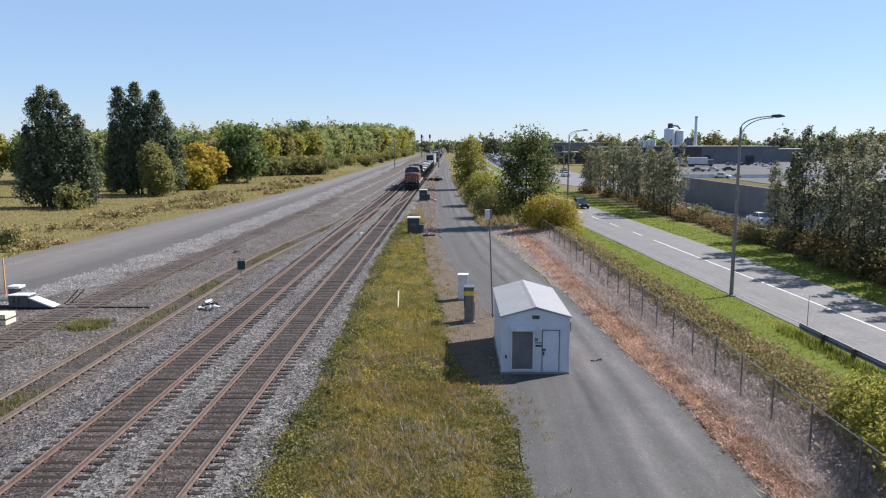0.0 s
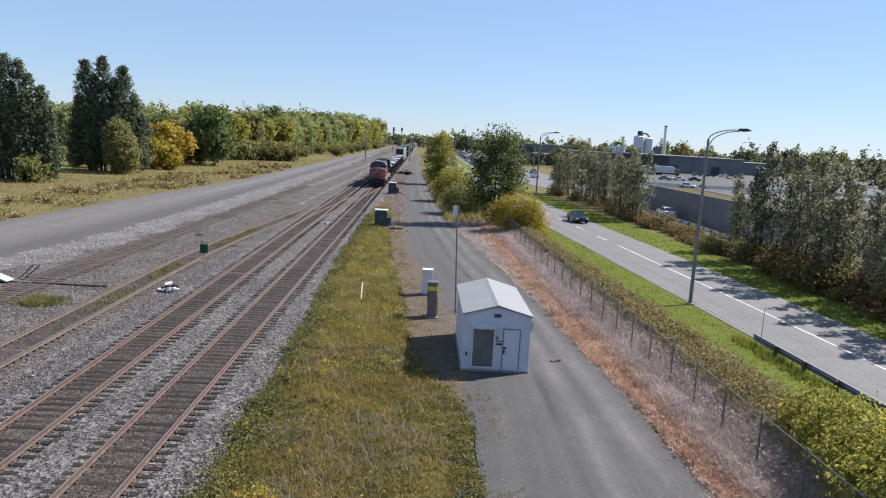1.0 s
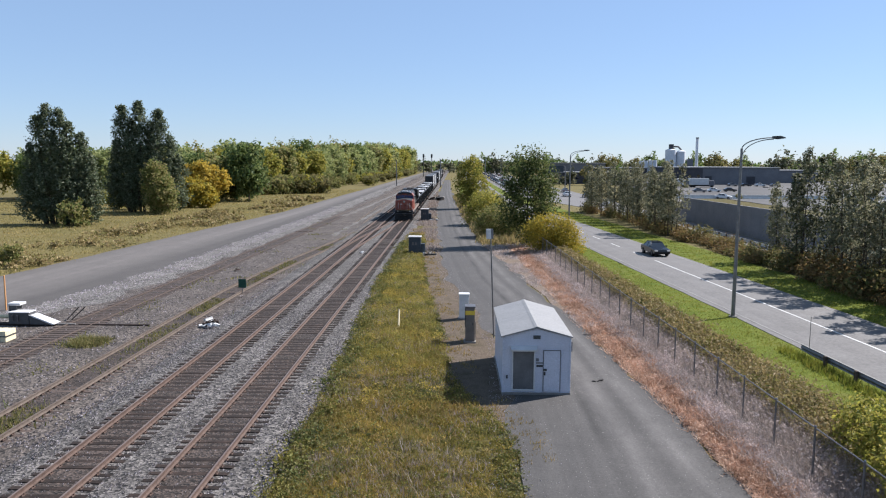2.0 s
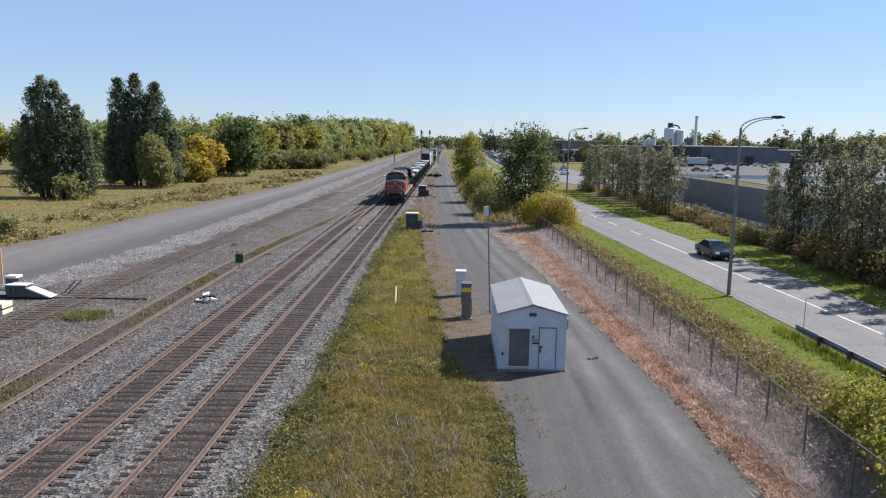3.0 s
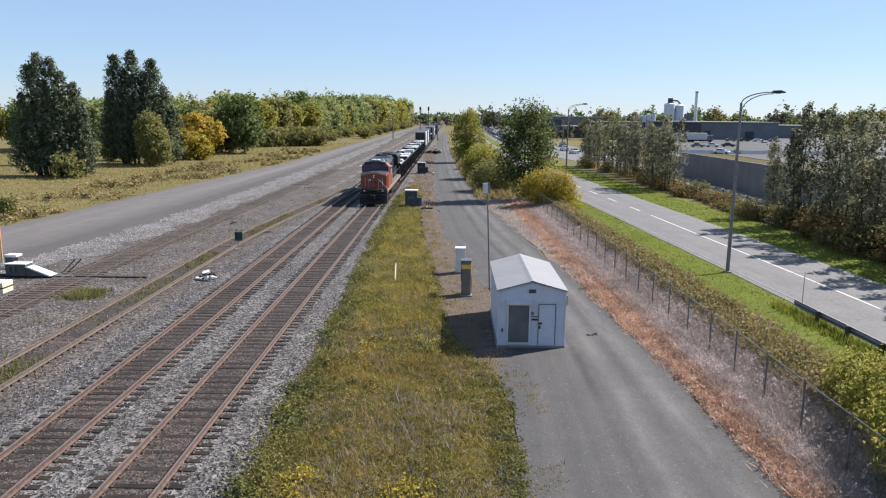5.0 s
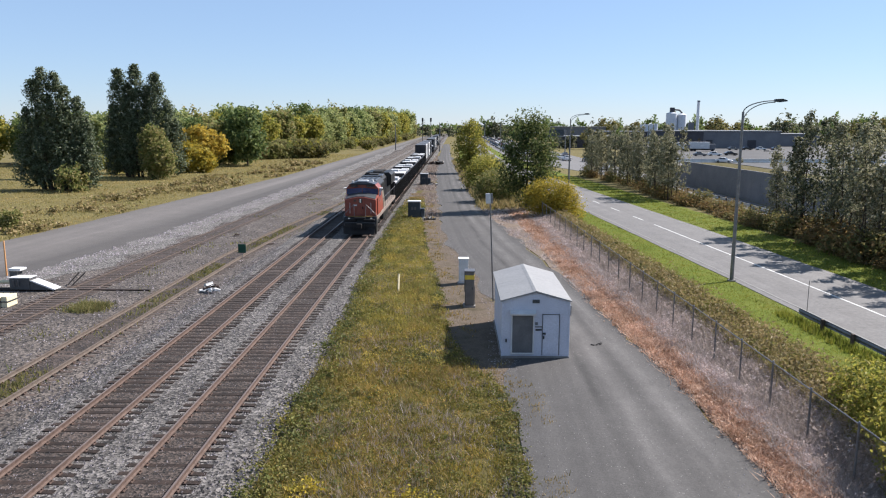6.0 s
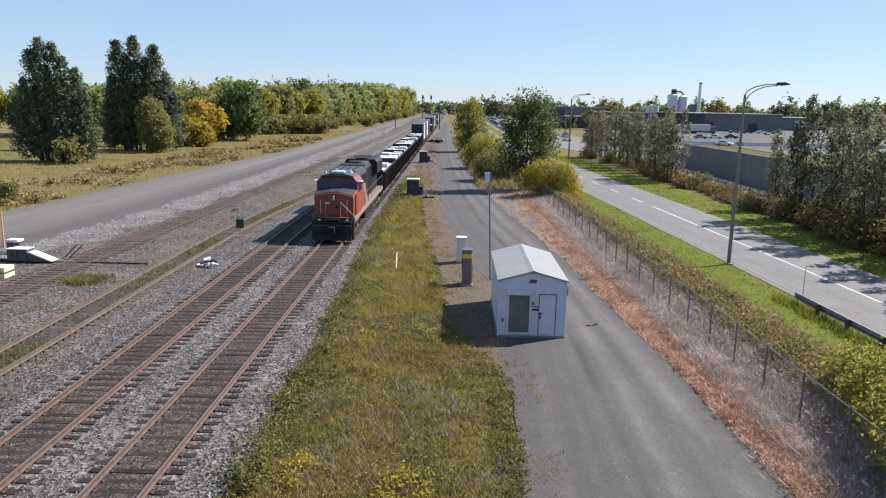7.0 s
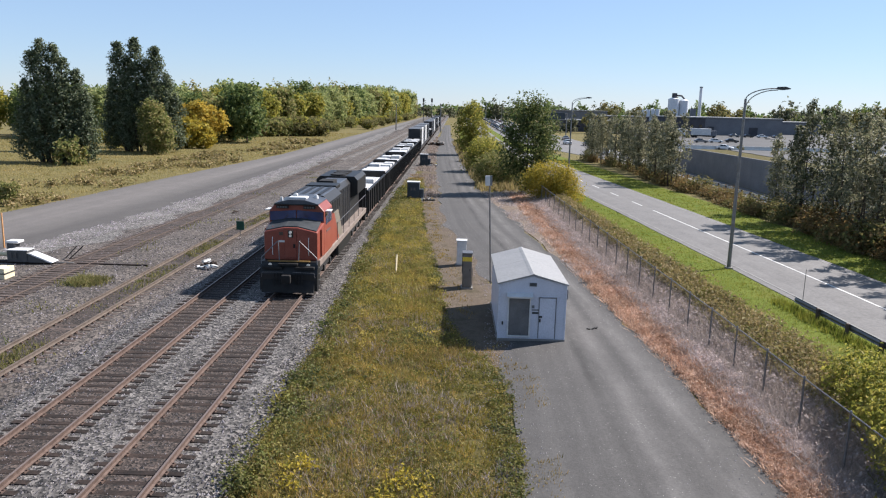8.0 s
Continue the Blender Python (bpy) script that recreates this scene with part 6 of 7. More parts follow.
def thicket(name, count, xf, y0, y1, hs, size, material, label, seed, keep=None, per=9, puff=0.25):
    """Low leafy weeds: loose columns of small leaves."""
    rng = np.random.default_rng(seed)
    y = y0 + (y1 - y0) * rng.random(count) ** 1.6
    lo, hi = xf(y)
    x = lo + (hi - lo) * rng.random(count)
    if keep is not None:
        k = keep(x, y, rng)
        x, y = x[k], y[k]
    n = len(x)
    h = rng.uniform(hs[0], hs[1], n)
    c = np.repeat(np.c_[x, y, np.zeros(n)], per, 0) + np.c_[rng.normal(0, puff * 0.5, (n * per, 2)), np.repeat(h, per) * rng.uniform(0.1, 1.0, n * per) ** 0.7]
    V, F = leaf_cards(c, np.tile([0.2, 0.1, 1.0], (n * per, 1)), size * (1 + np.repeat(y, per) / 80.0), rng)
    return tagged(new(name, mesh_of(name, V, F, material)), label, "plants", "", "stuff")


def mounds(name, count, xf, y0, y1, rad, hs, size, material, label, seed, keep=None, per=34, near=1.5):
    """Separate domed clumps of small leaves, with gaps and shade between them."""
    rng = np.random.default_rng(seed)
    y = y0 + (y1 - y0) * rng.random(count) ** near
    lo, hi = xf(y)
    x = lo + (hi - lo) * rng.random(count)
    if keep is not None:
        k = keep(x, y, rng)
        x, y = x[k], y[k]
    n = len(x)
    f = rng.random(n) ** 1.6
    r, h = rad[0] + (rad[1] - rad[0]) * f, (hs[0] + (hs[1] - hs[0]) * f) * rng.uniform(0.75, 1.25, n)
    d = rng.normal(0, 1, (n * per, 3))
    d /= np.linalg.norm(d, axis=1)[:, None]
    d[:, 2] = np.abs(d[:, 2])
    R = np.c_[np.repeat(r, per), np.repeat(r * rng.uniform(0.7, 1.3, n), per), np.repeat(h, per)]
    c = np.repeat(np.c_[x, y, np.zeros(n)], per, 0) + d * R * rng.uniform(0.55, 1.1, (n * per, 1))
    V, F = leaf_cards(c, d + np.array([0, 0, 0.4]), size * (1 + np.repeat(y, per) / 70.0), rng)
    return tagged(new(name, mesh_of(name, V, F, material)), label, "plants", "", "stuff")


mounds("weed_clumps", 900, gx, 12, 100, (0.18, 0.6), (0.12, 0.5), 0.034, MAT["weedleaf"], "leafy weed clumps among the grass", 61, patchy(0.35, 0.02, 14.0), 46)
mounds("grass_clumps", 900, gx, 12, 100, (0.15, 0.5), (0.1, 0.36), 0.03, MAT["grass"], "tufted grass clumps beside the rails", 62, None, 40)
mounds("dry_clumps", 420, gx, 12, 100, (0.15, 0.45), (0.15, 0.55), 0.028, MAT["hay"], "straw-yellow clumps among the grass", 63, patchy(0.3, 0.0, 15.0), 40)
mounds("yellow_clumps", 900, gx, 30, 98, (0.2, 0.6), (0.15, 0.5), 0.036, MAT["sunny"], "yellow-green clumps of tall weeds beside the track", 68, patchy(0.18, -0.05, 17.0), 40, 0.9)
scatter("yellow_grass", 7000, gx, 34, 98, (0.15, 0.45), (0.008, 0.016), MAT["sunny"], "yellow-green seeding grass beside the track", 69, near=False, lean=0.5)
mounds("ballast_foot_clumps", 130, lambda y: (along(GL, y) - 0.25, along(GL, y) + 0.5), 12, 90, (0.25, 0.7), (0.25, 0.7), 0.04, MAT["weedleaf"], "bushy weeds along the ballast's foot", 64, None, 60)
mounds("russet_clumps", 1500, lambda y: (np.maximum(along(DRIVE_R, y) - 0.05, along(FENCE, y) - 2.7), along(FENCE, y) - 0.6), 10, 88, (0.15, 0.42), (0.14, 0.42), 0.03, MAT["russet"], "clumps of russet dead weeds along the fence", 65, None, 34)
mounds("bleached_clumps", 1000, lambda y: (along(FENCE, y) - 0.95, along(FENCE, y) - 0.1), 10, 90, (0.12, 0.4), (0.2, 0.62), 0.026, MAT["bleached"], "bleached clumps of dead grass at the fence's foot", 66, patchy(0.5, -0.1, 16.0), 40)
mounds("goldenrod_clumps", 620, lambda y: (along(FENCE, y) + 1.9, along(ROAD_C, y) - 8.3), 10, 95, (0.25, 0.6), (0.6, 1.3), 0.05, MAT["reed"], "tall clumps of seeding weeds behind the fence", 67, None, 46)
thicket("edge_weeds", 900, lambda y: (along(GL, y) - 0.1, along(GL, y) + 0.9), 12, 90, (0.2, 0.6), 0.055, MAT["weedleaf"], "leafy weeds along the ballast's foot", 26, patchy(0.4, 0.0, 11.0), per=14, puff=0.3)
thicket("yellow_weeds", 26, lambda y: (np.full_like(y, -1.6), np.full_like(y, -0.4)), 17.0, 19.0, (0.2, 0.5), 0.05, MAT["gold"], "yellow flowering weed clump in the grass", 27, per=16, puff=0.3)
thicket("yellow_weeds", 14, lambda y: (np.full_like(y, -4.4), np.full_like(y, -3.7)), 18.0, 19.6, (0.2, 0.4), 0.05, MAT["gold"], "yellow flowering weed clump in the grass", 28, per=16, puff=0.3)
thicket("weeds", 5200, gx, 12, 100, (0.12, 0.45), 0.035, MAT["weedleaf"], "leafy green and yellow weeds among the grass", 3, patchy(0.3, 0.1, 4.0))
thicket("low_weeds", 5000, gx, 12, 100, (0.05, 0.22), 0.035, MAT["grass"], "low green weeds among the grass", 18, patchy(0.35, 0.08, 8.0))
scatter("sparse_dead_grass", 5000, lambda y: (along(DRIVE_R, y), along(FENCE, y) - 1.0), 45, 92, (0.08, 0.3), (0.010, 0.02), MAT["ashen"], "sparse bleached grass on the dirt beside the drive", 25, near=False, lean=1.0, keep=patchy(0.3, 0.0, 12.0))
thicket("fringe_weeds", 1500, lambda y: (along(GR, y) - 0.5, along(GR, y) + 0.25), 14, 100, (0.04, 0.2), 0.04, MAT["weedleaf"], "low weeds creeping onto the drive", 22, patchy(0.7, -0.05, 3.0), per=14)
scatter("grass_fringe", 2600, lambda y: (along(GR, y) - 0.6, along(GR, y) + 1.4), 14, 100, (0.06, 0.2), (0.012, 0.02), MAT["hay"], "sparse dry grass on the dirt", 4, keep=patchy(0.5, 0.05, 2.0))
scatter("russet_grass", 9000, lambda y: (np.maximum(along(DRIVE_R, y) - 0.1, along(FENCE, y) - 3.0), along(FENCE, y) - 0.95), 10, 88, (0.08, 0.3), (0.010, 0.02), MAT["russet"], "russet dead grass along the fence", 5, lean=1.2)
scatter("ashen_grass", 13000, lambda y: (along(FENCE, y) - 1.25, along(FENCE, y) + 0.4), 10, 90, (0.15, 0.5), (0.008, 0.016), MAT["ashen"], "bleached dead grass at the fence's foot", 6, lean=1.0)
FX = lambda a, b: (lambda y: (along(FENCE, y) + a, along(FENCE, y) + b))
RX = lambda y: (along(FENCE, y) + 1.5, along(ROAD_C, y) - 8.4)
scatter("dead_stems", 9000, FX(0.2, 2.0), 10, 90, (0.3, 0.9), (0.006, 0.012), MAT["ashen_dark"], "grey-brown dead stems behind the fence", 7, spread=0.3, lean=0.9)
thicket("dead_brush", 4200, FX(0.3, 2.1), 10, 90, (0.2, 0.65), 0.05, MAT["ashen"], "bleached tangle of dead weeds behind the fence", 19, per=8, puff=0.4)
scatter("reeds", 7000, RX, 10, 95, (0.4, 1.1), (0.012, 0.026), MAT["reed"], "tall reeds behind the fence", 8, spread=0.22, lean=0.6)
thicket("tall_weeds", 4600, RX, 10, 100, (0.4, 1.1), 0.065, MAT["reed"], "tall leafy weeds behind the fence", 20, per=12, puff=0.35)
thicket("green_weeds", 3200, RX, 10, 100, (0.35, 0.95), 0.07, MAT["weedleaf"], "green and yellow weeds behind the fence", 21, patchy(0.3, 0.05, 5.0), per=12, puff=0.35)
scatter("verge_grass", 10000, lambda y: (along(ROAD_C, y) - 8.4, along(ROAD_C, y) - 4.2), 12, 130, (0.05, 0.14), (0.012, 0.02), MAT["lawn"], "short bright green verge grass", 9)
scatter("verge_grass", 7000, lambda y: (along(ROAD_C, y) + 4.2, along(ROAD_C, y) + 9.0), 30, 150, (0.05, 0.16), (0.018, 0.03), MAT["lawn"], "short green verge grass beyond the road", 10)
scatter("meadow_grass", 46000, lambda y: (np.interp(y, [30, 80, 220], [-75, -100, -110]), along(PAVED_L, y) - 0.2), 40, 260, (0.08, 0.3), (0.014, 0.028), MAT["meadow"], "tall dry meadow grass beside the tarmac", 11, lean=0.5, spread=0.4, per=3)
thicket("meadow_weeds", 2600, lambda y: (along(PAVED_L, y) - 12.0, along(PAVED_L, y) - 0.3), 50, 200, (0.3, 1.0), 0.1, MAT["reed"], "tall olive weeds in the meadow", 23, patchy(0.12, 0.2, 2.0), per=12, puff=0.5)
scatter("guard_grass", 2600, lambda y: (along(ROAD_C, y) - 5.6, along(ROAD_C, y) - 4.7), 12, 40, (0.2, 0.5), (0.01, 0.02), MAT["lawn"], "uncut green grass at the guard rail", 24)
scatter("siding_weeds", 3200, lambda y: (along(T3, y) - 0.6, along(T3, y) + 0.6), 20, 105, (0.06, 0.28), (0.015, 0.03), MAT["weed"], "weeds growing between the siding's rails", 12, keep=patchy(0.15, 0.2, 7.0))
scatter("yard_weeds", 1500, lambda y: (np.full_like(y, -22.0), np.full_like(y, -13.8)), 25, 120, (0.08, 0.3), (0.015, 0.03), MAT["weedleaf"], "scattered weeds in the yard gravel", 13, keep=patchy(0.3, 0.3, 9.0), spread=0.3)
scatter("yard_weeds", 230, lambda y: (np.full_like(y, -21.2), np.full_like(y, -19.6)), 39.2, 40.6, (0.12, 0.4), (0.015, 0.03), MAT["weed"], "clump of dull green weeds in the yard gravel", 14, near=False, per=9, lean=0.8, spread=0.3)
scatter("track_end_grass", 5000, lambda y: (np.full_like(y, -6.3), along(DRIVE_L, y) - 0.4), 78, 240, (0.12, 0.5), (0.02, 0.04), MAT["ashen_dark"], "brown dry grass between track and drive", 15, near=False, keep=patchy(0.12, 0.0, 3.0), spread=0.3)
scatter("verge_weeds", 5000, lambda y: (along(DRIVE_R, y), along(ROAD_C, y) - 6.5), 90, 210, (0.4, 1.2), (0.03, 0.06), MAT["reed"], "tall weeds between drive and road", 16, near=False, spread=0.3)
# ---- concrete wall along the freeway, raised ground behind it ----
MAT["wallstone"] = plain("wall_concrete", (0.40, 0.41, 0.43), (0.5, 0.5, 0.51), 0.4, 0.9, 0.0, 8.0, 0.2)
MAT["lot"] = streaked("pale_lot", (0.13, 0.13, 0.13), (0.24, 0.235, 0.23), 0.05, 0.5, 2.0)
MAT["cladding"] = plain("pale_cladding", (0.27, 0.29, 0.33), (0.36, 0.38, 0.42), 0.2, 0.6, 0.0, 2.0, 0.05)
MAT["brickwork"] = plain("dark_cladding", (0.10, 0.10, 0.12), (0.16, 0.16, 0.18), 0.3, 0.8, 0.0, 2.0, 0.05)


def noise_wall():
    t = empty("wall_freeway", pose(41.0, 0, 0), "tall grey concrete wall along the freeway", "wall", "", "structure")
    y, L = 36.0, 3.0
    while y < 132:
        h = 4.35 - 0.0055 * (y - 60)
        part("panel", boxed(-0.1, 0.14, y + 0.012, y + L - 0.012, -0.05, h, 0.012), MAT["wallstone"], t)
        y += L
    for k in range(3):
        h0, h1 = 3.9 - 1.25 * k, 3.9 - 1.25 * (k + 1)
        part("panel", prism([(y, -0.05), (y + L, -0.05), (y + L, h1), (y, h0)], -0.1, 0.14, "x"), MAT["wallstone"], t)
        y += L


noise_wall()


def raised_ground():
    """Flat bank behind the wall, sloping down at its far end."""
    bm = bmesh.new()
    rows = [(36, 3.85), (132, 3.75), (141, 0.0)]
    cols = [(41.3, 0), (66, 0), (78, -1)]
    V = [[bm.verts.new((x, y, -0.1 if k else z)) for x, k in cols] for y, z in rows]
    for a, b in zip(V, V[1:]):
        for i in range(len(cols) - 1):
            bm.faces.new((a[i], a[i + 1], b[i + 1], b[i]))
    lo = [bm.verts.new((x, 36, -0.15)) for x, _ in cols]
    bm.faces.new((lo[0], lo[1], V[0][1], V[0][0]))
    bm.faces.new((lo[1], lo[2], V[0][2], V[0][1]))
    o = part("bank", bm, MAT["weedbed"])
    tagged(o, "dry grassy bank behind the concrete wall", "ground", "", "structure")


raised_ground()
strip("bank_road", [(36, 48), (131, 48)], [(36, 63), (131, 63)], 36, 131, 3.83, MAT["lot"], "pale road on the bank behind the wall", "road", wob=0.2, thick=0.05)
strip("parking_lot", [(145, 62), (420, 75)], [(145, 150), (420, 260)], 145, 420, 0.0, MAT["lot"], "pale paved yard before the works", "ground", wob=0.6, thick=0.03)
strip("ramp_road", [(146, 54), (160, 55)], [(146, 130), (160, 150)], 147, 161, 0.03, MAT["road"], "pale concrete ramp road beyond the bank", "road", wob=0.3, thick=0.04)
strip("earth_bank", [(164, 58), (190, 64)], [(164, 150), (190, 170)], 164, 190, 0.02, MAT["dirt"], "brown bare earth beside the ramp road", wob=0.6, thick=0.03)
strip("ramp_road", [(194, 56), (208, 60)], [(194, 165), (208, 180)], 194, 208, 0.03, MAT["road"], "pale concrete ramp road before the works", "road", wob=0.3, thick=0.04)


def barrier_row(y, x0, x1):
    """Cast barrier blocks set end to end across the view."""
    prof = [(-0.3, 0), (0.3, 0), (0.3, 0.12), (0.12, 0.4), (0.08, 1.0), (-0.08, 1.0), (-0.12, 0.4), (-0.3, 0.12)]
    t = empty("concrete_barrier", pose(0, y, 0), "row of pale concrete barrier blocks beside the ramp", "barrier", "concrete barriers")
    x = x0
    while x < x1:
        part("block", prism(prof, x, x + 3.94, "x"), MAT["palecast"], t)
        x += 4.0


MAT["palecast"] = plain("pale_cast_concrete", (0.52, 0.52, 0.5), (0.62, 0.62, 0.6), 0.8, 0.85)
barrier_row(162.5, 56, 140)
barrier_row(211.0, 62, 170)
strip("median_grass", [(150, 18.5), (190, 15.6), (350, 14.6)], [(150, 24), (190, 18.5), (350, 16.8)], 150, 350, 0.03, MAT["verge"], "green median between road and freeway", wob=0.3)


# ---- vehicles ----
def car(paint, label, name="car"):
    """Length along y, front at -y, on z = 0."""
    t = empty(name, pose(0, 0, 0), label, "car", "cars on the roads")
    body = prism([(-2.2, 0.3), (-2.28, 0.55), (-2.15, 0.78), (-1.0, 0.92), (1.45, 0.98), (2.2, 0.9), (2.28, 0.6), (2.2, 0.3)], -0.88, 0.88, "x")
    bmesh.ops.bevel(body, geom=body.edges[:], offset=0.06, segments=2, affect="EDGES", profile=0.5)
    part("body", body, MAT[paint], t)
    cab = bmesh.new()
    lo = [(-0.8, -1.05, 0.9), (0.8, -1.05, 0.9), (0.8, 1.75, 0.95), (-0.8, 1.75, 0.95)]
    hi = [(-0.6, -0.25, 1.4), (0.6, -0.25, 1.4), (0.6, 0.95, 1.42), (-0.6, 0.95, 1.42)]
    a, b = [cab.verts.new(p) for p in lo], [cab.verts.new(p) for p in hi]
    for i in range(4):
        cab.faces.new((a[i], a[(i + 1) % 4], b[(i + 1) % 4], b[i]))
    cab.faces.new(b)
    bmesh.ops.recalc_face_normals(cab, faces=cab.faces)
    part("greenhouse", cab, MAT["carglass"], t, "dark tinted windows")
    part("roof", boxed(-0.61, 0.61, -0.3, 1.0, 1.395, 1.45, 0.02), MAT[paint], t)
    for s in (-1, 1):
        for y in (-1.4, 1.4):
            w = part("wheel", tube(bmesh.new(), (s * 0.68, y, 0.32), (s * 0.9, y, 0.32), 0.32, 0.32, 18), MAT["sooty"], t, "black tyre")
            part("rim", tube(bmesh.new(), (s * 0.88, y, 0.32), (s * 0.915, y, 0.32), 0.2, 0.18, 12), MAT["pewter"], w, "pale rim")
        part("headlight", boxed(s * 0.68 - 0.17, s * 0.68 + 0.17, -2.28, -2.1, 0.58, 0.74, 0.03), MAT["lens"], t, "clear headlight")
        part("tail_light", boxed(s * 0.68 - 0.16, s * 0.68 + 0.16, 2.15, 2.28, 0.62, 0.8, 0.03), MAT["tail"], t, "red tail light")
        part("mirror", boxed(*sorted((s * 0.84, s * 1.02)), -0.85, -0.72, 0.95, 1.08, 0.02), MAT[paint], t)
        for p in ((-0.82, -0.28), (0.35, 0.35), (1.55, 0.95)):
            part("pillar", pipe([(s * 0.8, p[0], 0.92), (s * 0.61, p[1], 1.41)], 0.03), MAT[paint], t)
    part("bumper", boxed(-0.8, 0.8, -2.3, -2.15, 0.3, 0.5, 0.03), MAT["sooty"], t)
    return t


def lorry(label):
    t = empty("lorry", pose(0, 0, 0), label, "lorry", "lorries in the yard")
    part("box_body", boxed(-1.25, 1.25, 0, 8.0, 1.0, 3.7, 0.05), MAT["whitepaint"], t)
    part("cab", boxed(-1.15, 1.15, -2.2, -0.2, 0.6, 2.9, 0.15), MAT["cladding"], t)
    part("windscreen", boxed(-1.0, 1.0, -2.23, -2.15, 1.7, 2.6, 0.02), MAT["carglass"], t)
    part("chassis", boxed(-0.9, 0.9, -2.0, 7.8, 0.5, 1.0, 0.03), MAT["sooty"], t)
    for y in (-1.3, 5.6, 6.8):
        for s in (-1, 1):
            part("wheel", tube(bmesh.new(), (s * 0.85, y, 0.5), (s * 1.15, y, 0.5), 0.5, 0.5, 16), MAT["sooty"], t)
    return t


MAT["carglass"] = glassy("car_glass", (0.01, 0.013, 0.018))
MAT["tail"] = plain("red_lens", (0.35, 0.02, 0.02), (0.45, 0.03, 0.03), 2.0, 0.3)
MAT["carblack"] = plain("black_car_paint", (0.006, 0.008, 0.014), (0.01, 0.012, 0.02), 1.0, 0.2, 0.0, 20.0, 0.0, 0.7)
MAT["carsilver"] = plain("silver_car_paint", (0.4, 0.41, 0.42), (0.5, 0.5, 0.51), 1.0, 0.3, 0.3, 20.0, 0.0)
MAT["carwhite"] = plain("white_car_paint", (0.7, 0.7, 0.7), (0.8, 0.8, 0.8), 1.0, 0.3, 0.0, 20.0, 0.0)
MAT["carred"] = plain("dark_red_car_paint", (0.2, 0.02, 0.02), (0.26, 0.03, 0.03), 1.0, 0.3, 0.0, 20.0, 0.0)

sedan = car("carblack", "glossy black sedan driving on the two-lane road")
white_car = car("carwhite", "white car driving away along the concrete wall")
silver_car = car("carsilver", "silver car in the queue on the freeway")
red_car = car("carred", "dark red car in the queue on the freeway")
black_far = copy_thing(sedan, pose(0, 0, 0))
tagged(black_far, "black car in the queue on the freeway")
white_far = copy_thing(white_car, pose(0, 0, 0))
tagged(white_far, "white car in the queue on the freeway")
TRAFFIC = []


def traffic():
    rng = random.Random(31)
    kinds = [silver_car, red_car, black_far, white_far]
    used = set()
    for lane, (f, lo, hi) in enumerate(((0.16, 245, 620), (0.36, 215, 620), (0.62, 170, 560), (0.84, 180, 560))):
        y = lo + rng.uniform(0, 8)
        while y < hi:
            k = rng.choice((0, 0, 1, 2, 2, 3, 3))
            x = float(along(FREE_L, y)) * (1 - f) + float(along(FREE_R, y)) * f
            x2 = float(along(FREE_L, y + 3)) * (1 - f) + float(along(FREE_R, y + 3)) * f
            a = math.degrees(math.atan2(x - x2, 3.0))
            m = pose(x, y, 0.045, 0, 0, a + (180 if lane > 1 else 0))
            if k in used:
                ob = copy_thing(kinds[k], m)
            else:
                used.add(k)
                ob = kinds[k]
                ob.matrix_basis = m
            y += rng.uniform(9, 22) if lane < 2 else rng.uniform(25, 60)


traffic()
for x, y, a, k in ((84, 255, 80, 0), (90, 258, 85, 3), (97, 262, 84, 2), (120, 322, 90, 0), (126, 322, 92, 2), (132, 322, 88, 3), (138, 321, 90, 0), (76, 210, 60, 3), (108, 318, 90, 1)):
    copy_thing((silver_car, red_car, black_far, white_far)[k], pose(x, y, 0.0, 0, 0, a))
l1 = lorry("white box lorry parked in the works yard")
l1.matrix_basis = pose(104, 305, 0.0, 0, 0, 80)
copy_thing(l1, pose(92, 300, 0.0, 0, 0, 95))


# ---- works and buildings in the distance ----
def silo_tower():
    t = empty("silo_tower", pose(121.3, 420, 0), "pale twin silos with a head house at the works", "silo")
    for x, r, h in ((0.0, 3.0, 17.0), (5.7, 2.5, 16.2)):
        part("silo", tube(bmesh.new(), (x, 0, 0), (x, 0, h), r, r, 24), MAT["silopaint"], t, "pale round silo")
        part("silo_roof", tube(bmesh.new(), (x, 0, h), (x, 0, h + 0.8), r, 0.8, 24), MAT["silopaint"], t)
    part("head_house", boxed(-0.9, 1.3, -1.2, 1.2, 17.4, 20.2, 0.1), MAT["brickwork"], t, "dark head house")
    part("conveyor", pipe([(1.3, 0, 19.0), (4.2, 0, 18.8), (6.0, 0, 16.9)], 0.45), MAT["brickwork"], t, "dark conveyor pipe")
    for k in range(4):
        part("bin", tube(bmesh.new(), (-8.0 - 2.6 * k, 2, 0), (-8.0 - 2.6 * k, 2, 11.4 - 0.2 * k), 1.1, 1.1, 14), MAT["silopaint"], t, "slim pale bin")
    part("leg_frame", boxed(9.5, 12.5, -1, 1, 0, 12.0, 0.05), MAT["cladding"], t)


MAT["silopaint"] = plain("silo_concrete", (0.6, 0.62, 0.66), (0.7, 0.72, 0.75), 0.3, 0.8, 0.0, 2.0, 0.05)
silo_tower()


def chimney():
    t = empty("chimney_stack", pose(137.5, 425, 0), "tall slim pale chimney at the works", "chimney")
    part("shaft", tube(bmesh.new(), (0, 0, 0), (0, 0, 23.8), 1.0, 0.75, 16), MAT["silopaint"], t)
    part("rim", tube(bmesh.new(), (0, 0, 23.6), (0, 0, 24.2), 0.85, 0.85, 16), MAT["brickwork"], t)


chimney()


